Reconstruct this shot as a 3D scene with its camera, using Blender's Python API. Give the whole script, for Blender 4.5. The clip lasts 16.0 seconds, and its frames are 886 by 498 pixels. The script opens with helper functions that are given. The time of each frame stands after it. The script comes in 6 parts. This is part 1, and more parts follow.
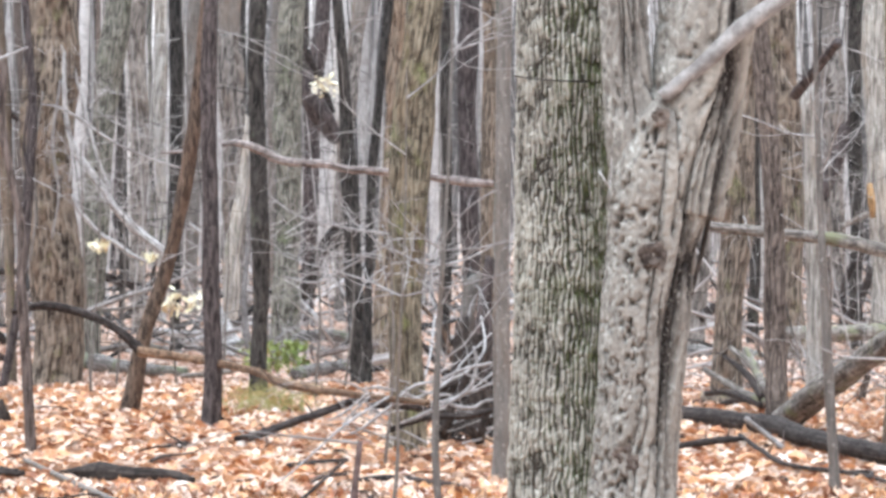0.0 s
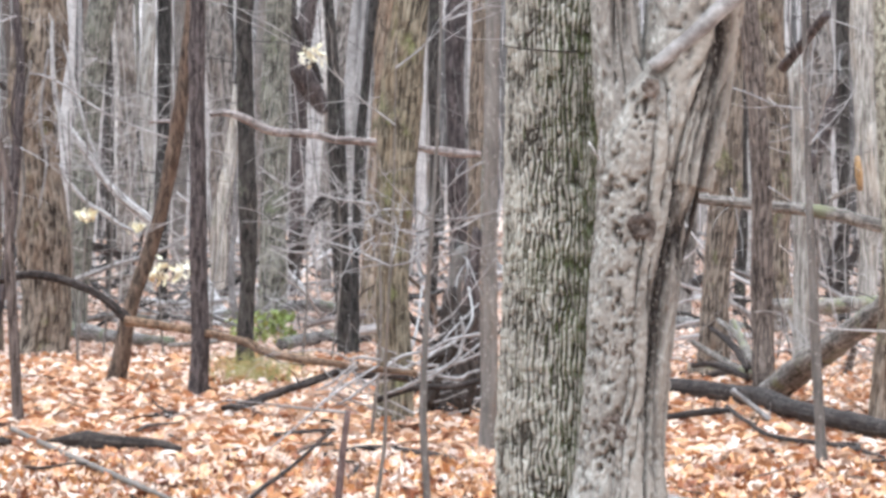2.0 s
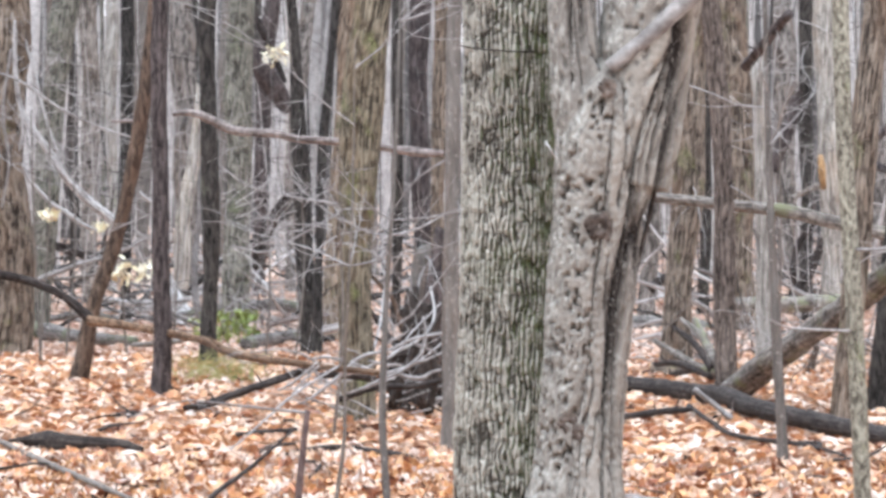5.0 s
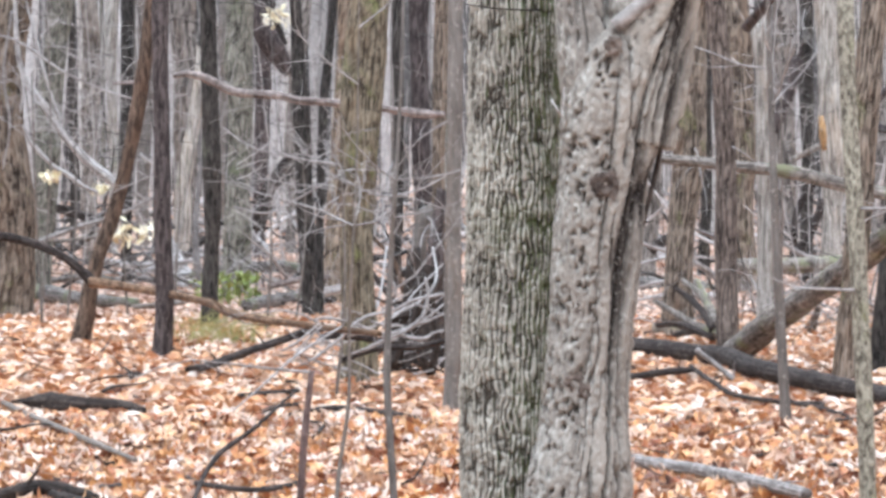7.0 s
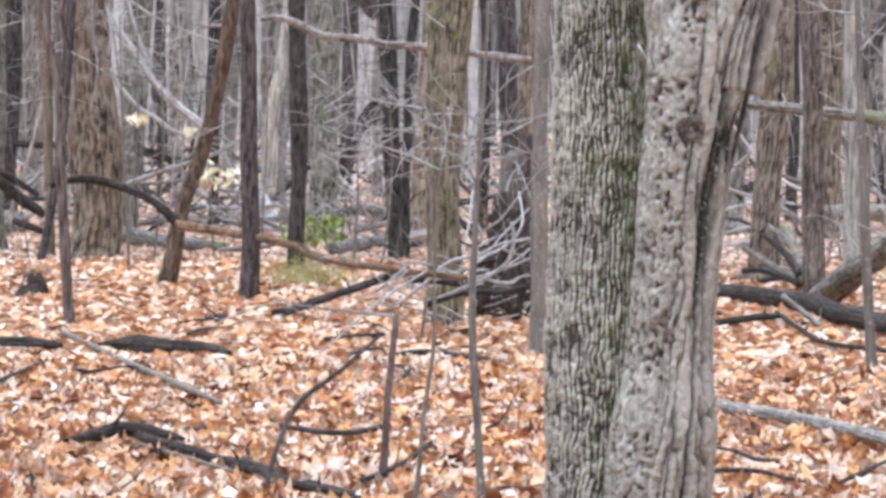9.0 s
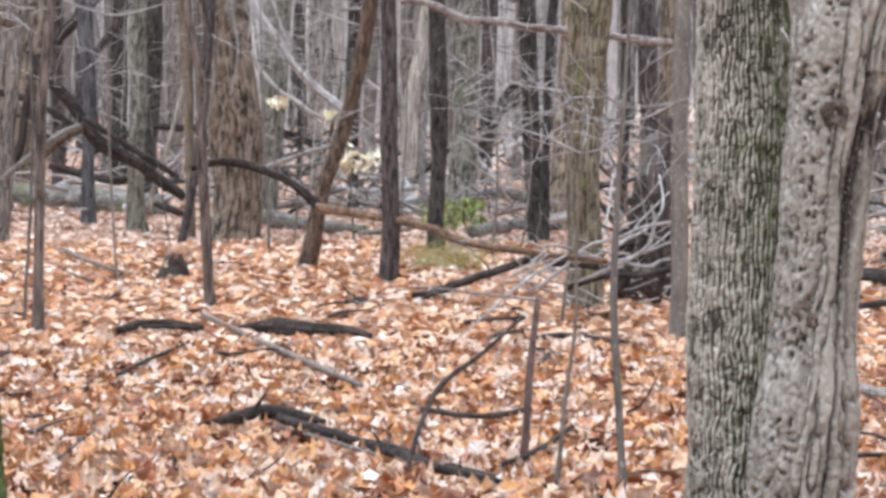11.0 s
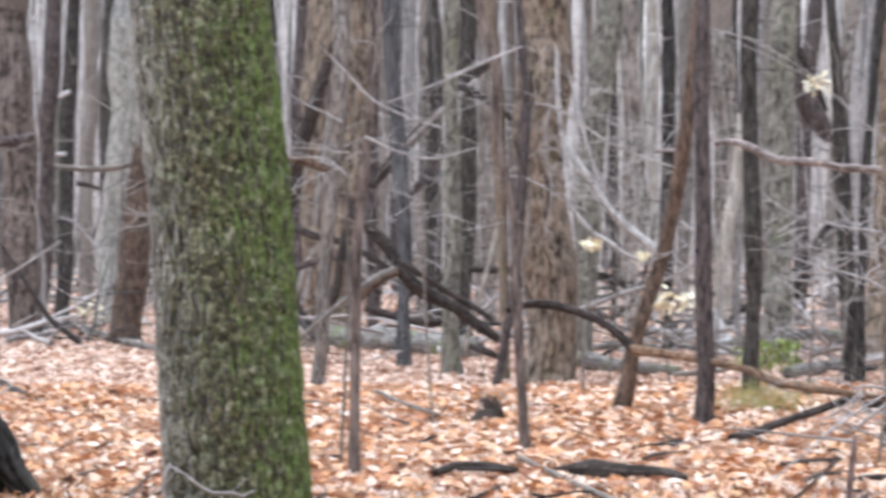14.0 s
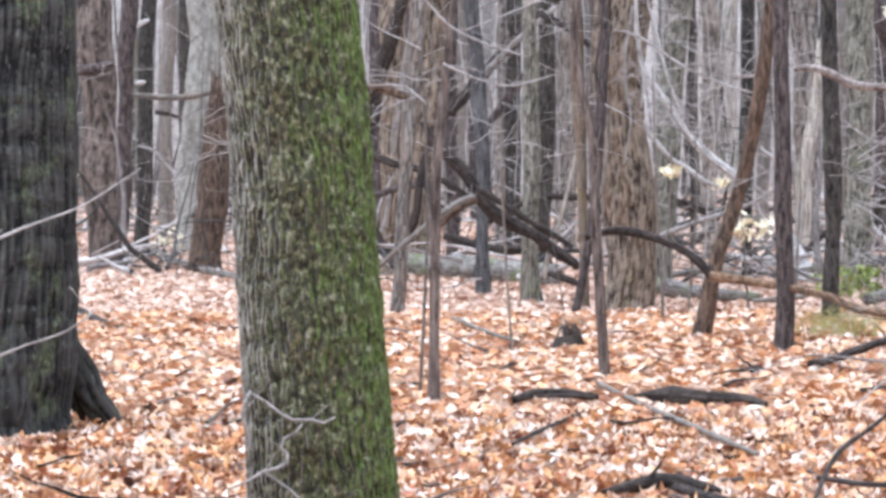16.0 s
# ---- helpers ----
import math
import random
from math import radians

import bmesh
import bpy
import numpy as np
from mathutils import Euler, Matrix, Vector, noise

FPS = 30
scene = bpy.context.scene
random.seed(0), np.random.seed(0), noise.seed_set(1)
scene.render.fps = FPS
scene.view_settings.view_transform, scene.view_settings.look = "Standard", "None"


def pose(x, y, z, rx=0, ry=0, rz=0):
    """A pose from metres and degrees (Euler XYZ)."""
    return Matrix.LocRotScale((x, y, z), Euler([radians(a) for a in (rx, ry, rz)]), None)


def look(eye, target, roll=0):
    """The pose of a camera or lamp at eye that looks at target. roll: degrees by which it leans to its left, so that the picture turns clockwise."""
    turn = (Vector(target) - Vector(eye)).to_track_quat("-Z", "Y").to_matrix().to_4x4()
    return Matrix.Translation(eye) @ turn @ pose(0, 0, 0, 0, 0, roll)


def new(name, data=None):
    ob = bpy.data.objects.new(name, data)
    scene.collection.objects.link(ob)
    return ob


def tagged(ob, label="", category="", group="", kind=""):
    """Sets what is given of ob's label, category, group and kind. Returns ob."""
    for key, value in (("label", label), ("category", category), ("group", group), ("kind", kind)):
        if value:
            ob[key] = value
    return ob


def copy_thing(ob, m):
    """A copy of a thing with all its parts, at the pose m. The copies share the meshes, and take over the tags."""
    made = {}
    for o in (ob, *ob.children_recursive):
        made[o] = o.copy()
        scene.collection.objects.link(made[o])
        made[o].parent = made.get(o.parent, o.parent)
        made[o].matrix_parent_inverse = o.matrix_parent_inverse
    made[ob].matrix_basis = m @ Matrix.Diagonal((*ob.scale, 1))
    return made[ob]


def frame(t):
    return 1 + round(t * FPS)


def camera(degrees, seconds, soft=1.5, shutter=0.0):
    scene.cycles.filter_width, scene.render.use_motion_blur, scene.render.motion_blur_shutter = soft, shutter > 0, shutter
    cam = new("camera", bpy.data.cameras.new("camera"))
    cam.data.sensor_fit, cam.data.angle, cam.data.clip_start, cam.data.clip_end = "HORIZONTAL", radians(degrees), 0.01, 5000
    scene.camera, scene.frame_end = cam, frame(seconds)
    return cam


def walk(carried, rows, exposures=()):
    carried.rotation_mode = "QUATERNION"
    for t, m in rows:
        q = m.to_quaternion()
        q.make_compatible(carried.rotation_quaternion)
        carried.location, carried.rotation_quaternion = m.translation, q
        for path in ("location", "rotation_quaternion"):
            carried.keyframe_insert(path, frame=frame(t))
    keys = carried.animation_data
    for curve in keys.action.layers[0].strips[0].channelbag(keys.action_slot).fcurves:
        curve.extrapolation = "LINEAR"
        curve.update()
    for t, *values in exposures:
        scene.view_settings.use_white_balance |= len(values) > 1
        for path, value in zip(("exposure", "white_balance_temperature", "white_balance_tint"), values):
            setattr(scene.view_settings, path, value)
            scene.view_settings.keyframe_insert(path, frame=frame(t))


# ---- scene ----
import functools

# ---------------------------------------------------------------- camera
cam = camera(13.0, 16.0, soft=3.4, shutter=0.35)
ROWS = [
    (0.0, 0.005, 0.004, 1.658, -4.421, -0.584, 0.093),
    (0.5, 0.010, 0.001, 1.656, -4.539, -0.609, 0.098),
    (1.0, 0.010, -0.002, 1.654, -4.524, -0.660, 0.027),
    (1.5, 0.003, -0.002, 1.654, -4.565, -0.855, -0.107),
    (2.0, -0.003, 0.001, 1.653, -4.616, -1.006, -0.163),
    (2.5, -0.004, 0.002, 1.650, -5.059, -1.243, -0.216),
    (3.0, -0.003, 0.002, 1.652, -5.741, -1.401, -0.359),
    (3.5, 0.001, 0.001, 1.654, -5.988, -1.395, -0.381),
    (4.0, 0.010, -0.001, 1.657, -5.960, -1.399, -0.385),
    (4.5, 0.019, -0.003, 1.657, -5.520, -1.194, -0.150),
    (5.0, 0.023, -0.004, 1.657, -5.119, -1.022, -0.102),
    (5.2, 0.023, -0.004, 1.657, -4.920, -0.972, -0.100),
    (7.3, 0.001, 0.001, 1.644, -5.225, -1.745, -0.020),
    (7.5, 0.001, 0.001, 1.644, -5.280, -1.860, -0.029),
    (8.0, 0.004, 0.002, 1.643, -5.190, -2.083, -0.122),
    (8.5, 0.008, 0.000, 1.644, -4.463, -2.248, -0.169),
    (9.0, 0.007, 0.002, 1.642, -3.849, -2.389, -0.276),
    (9.2, 0.006, 0.002, 1.642, -3.670, -2.430, -0.290),
    (11.3, -0.007, 0.002, 1.646, -1.463, -2.661, -0.270),
    (11.5, -0.007, 0.002, 1.646, -1.211, -2.584, -0.253),
    (12.0, -0.006, 0.003, 1.646, -0.398, -2.119, -0.049),
    (12.5, -0.009, 0.004, 1.649, 0.101, -1.252, 0.092),
    (13.0, -0.011, 0.003, 1.648, 0.435, -0.845, 0.170),
    (13.5, -0.006, -0.002, 1.649, 0.781, -0.813, 0.304),
    (13.8, -0.008, -0.004, 1.648, 1.691, -0.638, 0.200),
    (14.0, -0.009, -0.005, 1.648, 2.804, -0.575, 0.138),
    (14.2, -0.010, -0.005, 1.648, 3.627, -0.480, 0.250),
    (14.5, -0.013, -0.004, 1.648, 4.433, -0.450, 0.429),
    (15.0, -0.012, -0.002, 1.646, 4.760, -1.182, 0.561),
    (15.5, -0.010, -0.003, 1.646, 4.389, -1.442, 0.618),
    (16.0, -0.011, -0.001, 1.645, 3.962, -1.636, 0.336),
]
walk(cam, [(t, pose(x, y, z, 90 + pitch, roll, yaw)) for t, x, y, z, yaw, pitch, roll in ROWS],
     [(0.0, 1.20, 5480, 5), (3.5, 1.14, 5470, 6), (9.0, 0.98, 5440, 7), (11.5, 0.78, 5600, 8), (12.5, 0.75, 5640, 8), (14.5, 1.09, 5390, 8), (16.0, 1.14, 5360, 9)])

# ---------------------------------------------------------------- overcast daylight
world = bpy.data.worlds.new("overcast_sky")
scene.world = world
world.use_nodes = True
wn = world.node_tree
sky = wn.nodes.new("ShaderNodeTexSky")
sky.sky_type, sky.sun_disc = "NISHITA", False
sky.sun_elevation, sky.sun_rotation = radians(70), radians(204)
sky.dust_density, sky.air_density = 4.0, 1.0
pale = wn.nodes.new("ShaderNodeHueSaturation")
pale.inputs["Saturation"].default_value = 0.03
wn.links.new(sky.outputs[0], pale.inputs["Color"])
cloud = wn.nodes.new("ShaderNodeMix")
cloud.data_type = "RGBA"
cloud.inputs["Factor"].default_value = 0.7
cloud.inputs["B"].default_value = (5.75, 5.57, 5.4, 1)
wn.links.new(pale.outputs[0], cloud.inputs["A"])
wn.links.new(cloud.outputs["Result"], wn.nodes["Background"].inputs["Color"])
wn.nodes["Background"].inputs["Strength"].default_value = 0.168
sun_lamp = bpy.data.lights.new("sun", "SUN")
sun_lamp.energy, sun_lamp.angle, sun_lamp.color = 1.6, radians(50), (1.0, 0.97, 0.93)
sun = new("sun", sun_lamp)
sun.matrix_world = look((0, 0, 30), (4, 9, 0))


# ---------------------------------------------------------------- materials
class Nodes:
    """Short hand for building one node material."""

    def __init__(self, name, rough=0.85):
        self.mat = bpy.data.materials.new(name)
        self.mat.use_nodes = True
        self.tree = self.mat.node_tree
        self.bsdf = self.tree.nodes["Principled BSDF"]
        self.bsdf.inputs["Roughness"].default_value = rough
        self.bsdf.inputs["Specular IOR Level"].default_value = 0.25

    def add(self, kind, **values):
        n = self.tree.nodes.new(kind)
        for key, value in values.items():
            n.inputs[key.replace("_", " ")].default_value = value
        return n

    def link(self, a, b):
        self.tree.links.new(a, b)

    def coords(self, scale):
        c = self.tree.nodes.new("ShaderNodeTexCoord")
        m = self.add("ShaderNodeMapping", Scale=scale)
        info = self.tree.nodes.new("ShaderNodeObjectInfo")
        v = self.tree.nodes.new("ShaderNodeVectorMath")
        v.operation = "SCALE"
        v.inputs[0].default_value = (17.0, 31.0, 23.0)
        self.link(info.outputs["Random"], v.inputs["Scale"])
        self.link(c.outputs["Object"], m.inputs["Vector"])
        self.link(v.outputs[0], m.inputs["Location"])
        return m.outputs[0]

    def noise(self, vector, scale, detail=4.0, rough=0.6):
        n = self.add("ShaderNodeTexNoise", Scale=scale, Detail=detail, Roughness=rough)
        self.link(vector, n.inputs["Vector"])
        return n.outputs["Fac"]

    def ramp(self, fac, stops):
        r = self.tree.nodes.new("ShaderNodeValToRGB")
        while len(r.color_ramp.elements) < len(stops):
            r.color_ramp.elements.new(0.5)
        for e, (p, c) in zip(r.color_ramp.elements, stops):
            e.position, e.color = p, (*c, 1)
        self.link(fac, r.inputs["Fac"])
        return r.outputs["Color"]

    def math(self, op, a, b):
        n = self.tree.nodes.new("ShaderNodeMath")
        n.operation = op
        for socket, value in zip(n.inputs, (a, b)):
            if isinstance(value, (int, float)):
                socket.default_value = value
            else:
                self.link(value, socket)
        return n.outputs[0]

    def mix(self, fac, a, b, blend="MIX"):
        n = self.tree.nodes.new("ShaderNodeMix")
        n.data_type, n.blend_type = "RGBA", blend
        for socket, value in ((n.inputs["Factor"], fac), (n.inputs["A"], a), (n.inputs["B"], b)):
            if isinstance(value, (int, float)):
                socket.default_value = value
            elif isinstance(value, tuple):
                socket.default_value = (*value, 1)
            else:
                self.link(value, socket)
        return n.outputs["Result"]

    def step(self, fac, low, high):
        n = self.tree.nodes.new("ShaderNodeMapRange")
        n.inputs["From Min"].default_value, n.inputs["From Max"].default_value = low, high
        self.link(fac, n.inputs["Value"])
        return n.outputs["Result"]

    def done(self, color, height=None, strength=0.5, distance=0.01):
        self.link(color, self.bsdf.inputs["Base Color"])
        if height is not None:
            b = self.add("ShaderNodeBump", Strength=strength, Distance=distance)
            self.link(height, b.inputs["Height"])
            self.link(b.outputs[0], self.bsdf.inputs["Normal"])
        return self.mat


def bark(name, light, dark, fine=30.0, patch=None, amount=0.0, streak=0.12, side=None, relief=0.0, reach=0.0, tint=None, film=None, span=(0.14, 0.74)):
    """Bark: furrows drawn out along the trunk and darkened by relief, blotches, and patches of moss or lichen (on one
    side only if side is given; the oak's also holds shade).
    """
    n = Nodes(name, 0.9)
    long = n.coords((1, 1, streak))
    even = n.coords((1, 1, 0.6))
    grain = n.noise(long, fine, 5.0, 0.65)
    blotch = n.noise(even, 3.5, 3.0)
    fleck = n.noise(even, fine * 1.6, 2.0)
    height = grain
    # Low relief takes the dark tone: furrow colour with crevice shade put in.
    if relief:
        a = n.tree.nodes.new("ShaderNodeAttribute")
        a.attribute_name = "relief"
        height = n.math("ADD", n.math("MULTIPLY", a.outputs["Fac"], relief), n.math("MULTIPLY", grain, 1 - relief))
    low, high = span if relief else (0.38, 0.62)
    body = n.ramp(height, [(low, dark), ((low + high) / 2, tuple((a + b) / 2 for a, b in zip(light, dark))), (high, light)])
    body = n.mix(n.step(blotch, 0.35, 0.75), body, n.mix(1.0, body, (0.68, 0.66, 0.66), "MULTIPLY"))
    body = n.mix(n.step(fleck, 0.6, 0.8), body, tuple(min(1, 1.35 * c + 0.03) for c in light))
    if tint:
        body = n.mix(n.step(n.noise(n.coords((1, 1, 0.35)), 4.5, 5.0, 0.7), 0.5, 0.66), body, n.mix(0.6, body, n.mix(0.6, n.mix(1.0, body, tuple(2.6 * c for c in tint), "MULTIPLY"), tint)))
    info = n.tree.nodes.new("ShaderNodeObjectInfo")
    body = n.mix(1.0, body, n.ramp(info.outputs["Random"], [(0, (0.8, 0.8, 0.82)), (1, (1.12, 1.08, 1.05))]), "MULTIPLY")
    if patch:
        mask = n.step(n.noise(even, 5.0, 5.0, 0.7), 0.62 - 0.3 * amount, 0.72 - 0.2 * amount)
        if side:
            g = n.tree.nodes.new("ShaderNodeNewGeometry")
            d = n.tree.nodes.new("ShaderNodeVectorMath")
            d.operation = "DOT_PRODUCT"
            d.inputs[1].default_value = side
            n.link(g.outputs["Normal"], d.inputs[0])
            if film:
                veil = n.math("ADD", n.step(d.outputs["Value"], -0.62, 0.0), n.math("SUBTRACT", n.noise(even, 14.0, 5.0, 0.75), 0.5))
                clump = n.ramp(n.noise(n.coords((1, 1, 0.7)), 46.0, 5.0, 0.75), [(0.43, (0.010, 0.008, 0.007)), (0.505, tuple(1.3 * c for c in film)), (0.56, (0.105, 0.11, 0.045)), (0.63, (0.28, 0.27, 0.20))])
                clump = n.mix(n.step(n.noise(even, 9.0, 4.0, 0.7), 0.5, 0.68), clump, n.mix(1.0, clump, (0.75, 0.58, 0.50), "MULTIPLY"))
                body = n.mix(n.math("MULTIPLY", n.step(veil, 0.35, 0.75), 0.94), body, n.mix(0.14, clump, n.mix(1.0, body, (0.4, 0.37, 0.25), "MULTIPLY")))
            lean = n.math("ADD", n.step(d.outputs["Value"], reach, reach + 1.0), n.math("MULTIPLY", n.math("SUBTRACT", n.noise(even, 26.0, 5.0, 0.75), 0.5), 2.6))
            mask = n.math("MAXIMUM", n.math("MULTIPLY", mask, 0.3 if amount else 0.0), n.step(lean, 0.42, 0.78))
        moss = n.ramp(n.noise(even, 48.0, 4.0, 0.7), [(0.34, tuple(0.22 * c for c in patch)), (0.52, patch), (0.66, tuple(1.5 * c + 0.05 for c in patch))])
        body = n.mix(n.math("MULTIPLY", mask, 0.85), body, moss)
    return n.done(body, height, 0.7, 0.012)


def wood(name, light, dark, rough=0.92, moss=None, mixed=None, grained=True):
    """Fallen and weathered wood, with the grain along x, y and z alike broken into blotches."""
    n = Nodes(name, rough)
    p = n.coords((1, 1, 1))
    grain = n.noise(p, 26.0, 6.0, 0.7)
    blotch = n.noise(p, 4.0, 3.0)
    body = n.ramp(grain, [(0.32, dark), (0.68, light)])
    body = n.mix(n.step(blotch, 0.4, 0.7), body, n.mix(1.0, body, (0.6, 0.58, 0.58), "MULTIPLY"))
    # Multiplies the wood darker where the relief is low.
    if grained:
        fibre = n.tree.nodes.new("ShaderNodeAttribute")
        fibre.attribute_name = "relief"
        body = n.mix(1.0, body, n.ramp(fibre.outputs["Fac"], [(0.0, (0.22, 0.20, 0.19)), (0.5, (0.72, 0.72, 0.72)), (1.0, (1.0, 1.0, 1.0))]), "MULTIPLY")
    if mixed:
        g = n.tree.nodes.new("ShaderNodeNewGeometry")
        body = n.mix(1.0, body, n.ramp(g.outputs["Random Per Island"], [(k / (len(mixed) - 1), (c, c * 0.97, c * 0.96)) for k, c in enumerate(mixed)]), "MULTIPLY")
    if moss:
        body = n.mix(n.step(n.noise(p, 2.6, 4.0), 0.55, 0.66), body, moss)
    return n.done(body, grain, 0.6, 0.008)


# The oak's dark right-hand patch is moss plus its twin's shade, as colour.
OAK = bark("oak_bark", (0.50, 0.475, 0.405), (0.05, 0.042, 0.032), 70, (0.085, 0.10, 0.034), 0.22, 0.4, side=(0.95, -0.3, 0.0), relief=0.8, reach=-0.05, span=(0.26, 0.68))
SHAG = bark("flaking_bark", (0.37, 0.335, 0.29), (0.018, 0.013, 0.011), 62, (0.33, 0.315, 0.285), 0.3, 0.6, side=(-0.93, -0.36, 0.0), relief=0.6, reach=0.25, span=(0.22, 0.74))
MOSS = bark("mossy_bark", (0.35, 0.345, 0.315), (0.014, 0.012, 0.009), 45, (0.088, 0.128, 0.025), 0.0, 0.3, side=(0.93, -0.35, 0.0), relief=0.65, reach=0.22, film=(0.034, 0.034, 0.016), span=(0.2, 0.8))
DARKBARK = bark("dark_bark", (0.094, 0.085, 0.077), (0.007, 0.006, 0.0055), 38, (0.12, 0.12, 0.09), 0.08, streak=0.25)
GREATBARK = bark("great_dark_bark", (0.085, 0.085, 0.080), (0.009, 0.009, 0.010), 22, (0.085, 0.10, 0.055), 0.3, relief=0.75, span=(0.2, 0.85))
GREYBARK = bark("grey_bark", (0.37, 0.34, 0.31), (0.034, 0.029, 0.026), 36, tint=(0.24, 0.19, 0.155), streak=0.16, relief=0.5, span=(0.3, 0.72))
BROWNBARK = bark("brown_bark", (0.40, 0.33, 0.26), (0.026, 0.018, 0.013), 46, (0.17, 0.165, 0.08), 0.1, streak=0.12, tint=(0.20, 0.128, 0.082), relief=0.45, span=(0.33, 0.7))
PURPLEBARK = bark("mauve_bark", (0.14, 0.116, 0.113), (0.018, 0.014, 0.014), 36, streak=0.2)
RUSTBARK = bark("rusty_bark", (0.19, 0.135, 0.10), (0.016, 0.011, 0.008), 34, tint=(0.14, 0.085, 0.058), streak=0.22)
PALEBARK = bark("pale_bark", (0.60, 0.575, 0.525), (0.16, 0.145, 0.128), 34, (0.30, 0.31, 0.22), 0.06, tint=(0.38, 0.315, 0.255))
GREENBARK = bark("greenish_bark", (0.36, 0.352, 0.30), (0.036, 0.034, 0.028), 32, (0.16, 0.175, 0.10), 0.15, streak=0.16, relief=0.5, span=(0.3, 0.76))
BLUEBARK = bark("bluish_bark", (0.17, 0.168, 0.172), (0.035, 0.034, 0.036), 30)
LICHENBARK = bark("lichen_bark", (0.48, 0.46, 0.37), (0.10, 0.088, 0.068), 60, (0.30, 0.30, 0.16), 0.15, streak=0.5)
OLIVEBARK = bark("olive_bark", (0.29, 0.255, 0.19), (0.024, 0.019, 0.013), 46, (0.17, 0.17, 0.07), 0.25, streak=0.16, tint=(0.19, 0.135, 0.085), relief=0.45, span=(0.33, 0.7))
UMBERBARK = bark("umber_bark", (0.24, 0.198, 0.172), (0.03, 0.023, 0.02), 40, streak=0.25, relief=0.4, span=(0.33, 0.7))
BEECH = bark("beech_bark", (0.36, 0.36, 0.335), (0.17, 0.17, 0.158), 12, streak=0.5)
# Paled past the near barks, so the colour carries the distance haze.
HAZEBARK = bark("hazed_far_bark", (0.66, 0.64, 0.615), (0.24, 0.225, 0.21), 26, streak=0.2)
SCAR = wood("bark_scar", (0.24, 0.19, 0.16), (0.022, 0.016, 0.013), grained=False)
TWIG = wood("twig_bark", (0.754, 0.715, 0.696), (0.286, 0.257, 0.247))
DARKWOOD = wood("wet_dark_wood", (0.13, 0.104, 0.094), (0.014, 0.011, 0.010))
BLACKWOOD = wood("rotten_black_wood", (0.13, 0.10, 0.085), (0.013, 0.011, 0.010))
LOGBARK = wood("log_bark", (0.499, 0.446, 0.398), (0.095, 0.078, 0.068), moss=(0.20, 0.20, 0.12))
PALEWOOD = wood("pale_wood", (0.598, 0.552, 0.527), (0.221, 0.195, 0.182))
WETLOG = wood("wet_log_bark", (0.135, 0.11, 0.10), (0.011, 0.009, 0.0085))
PINKWOOD = wood("pinkish_wood", (0.594, 0.506, 0.472), (0.149, 0.119, 0.108))
RUSTWOOD = wood("rusty_wood", (0.481, 0.305, 0.195), (0.046, 0.029, 0.019))
BONEWOOD = wood("bleached_wood", (0.825, 0.794, 0.775), (0.475, 0.444, 0.431))
GREYLOG = wood("grey_log", (0.468, 0.429, 0.403), (0.078, 0.069, 0.065), moss=(0.15, 0.16, 0.10))
REDSTEM = wood("reddish_stem", (0.325, 0.227, 0.208), (0.117, 0.078, 0.073))
BRUSH = wood("mixed_brushwood", (0.832, 0.799, 0.78), (0.442, 0.41, 0.397), mixed=(0.08, 0.16, 0.5, 0.9, 1.15))
POLES = wood("mixed_poles", (0.832, 0.806, 0.786), (0.442, 0.423, 0.41), mixed=(0.08, 0.2, 0.6, 1.0, 1.2))
DEBRIS = wood("twig_debris_bark", (0.39, 0.338, 0.312), (0.078, 0.065, 0.058), mixed=(0.1, 0.2, 0.4, 1.0))
STEMBARK = bark("stem_bark", (0.24, 0.195, 0.175), (0.045, 0.034, 0.03), 44)
SCARWOOD = wood("orange_scar", (0.65, 0.416, 0.208), (0.416, 0.247, 0.117))
# Haze is put into these pale tones for the farthest trunks.
HAZEPOLES = wood("hazed_trunk_bark", (0.85, 0.85, 0.85), (0.546, 0.514, 0.494), mixed=(0.22, 0.4, 0.8, 1.05, 1.15))
MOSSLOG = wood("mossy_log", (0.52, 0.494, 0.461), (0.182, 0.163, 0.15), moss=(0.17, 0.19, 0.09))


def leaf_material(name, stops):
    n = Nodes(name, 0.5)
    n.bsdf.inputs["Specular IOR Level"].default_value = 0.3
    g = n.tree.nodes.new("ShaderNodeNewGeometry")
    p = n.coords((1, 1, 1))
    drifted = n.math("ADD", n.math("MULTIPLY", g.outputs["Random Per Island"], 0.72), n.math("MULTIPLY", n.step(n.noise(p, 4.2, 4.0, 0.65), 0.34, 0.66), 0.36))
    tone = n.ramp(n.math("SUBTRACT", drifted, 0.06), stops)
    spots, drift = n.noise(p, 45.0, 3.0), n.noise(p, 1.3, 3.0)
    tone = n.mix(n.step(drift, 0.45, 0.75), tone, n.mix(1.0, tone, (1.0, 0.93, 0.84), "MULTIPLY"))
    tone = n.mix(n.step(n.noise(p, 3.6, 3.0), 0.53, 0.7), tone, n.mix(1.0, tone, (0.62, 0.47, 0.42), "MULTIPLY"))
    tone = n.mix(n.step(n.noise(p, 6.5, 4.0, 0.7), 0.56, 0.68), tone, n.mix(1.0, tone, (0.45, 0.36, 0.34), "MULTIPLY"))
    return n.done(n.mix(n.step(spots, 0.42, 0.7), tone, n.mix(1.0, tone, (0.72, 0.62, 0.55), "MULTIPLY")), spots, 0.3, 0.004)


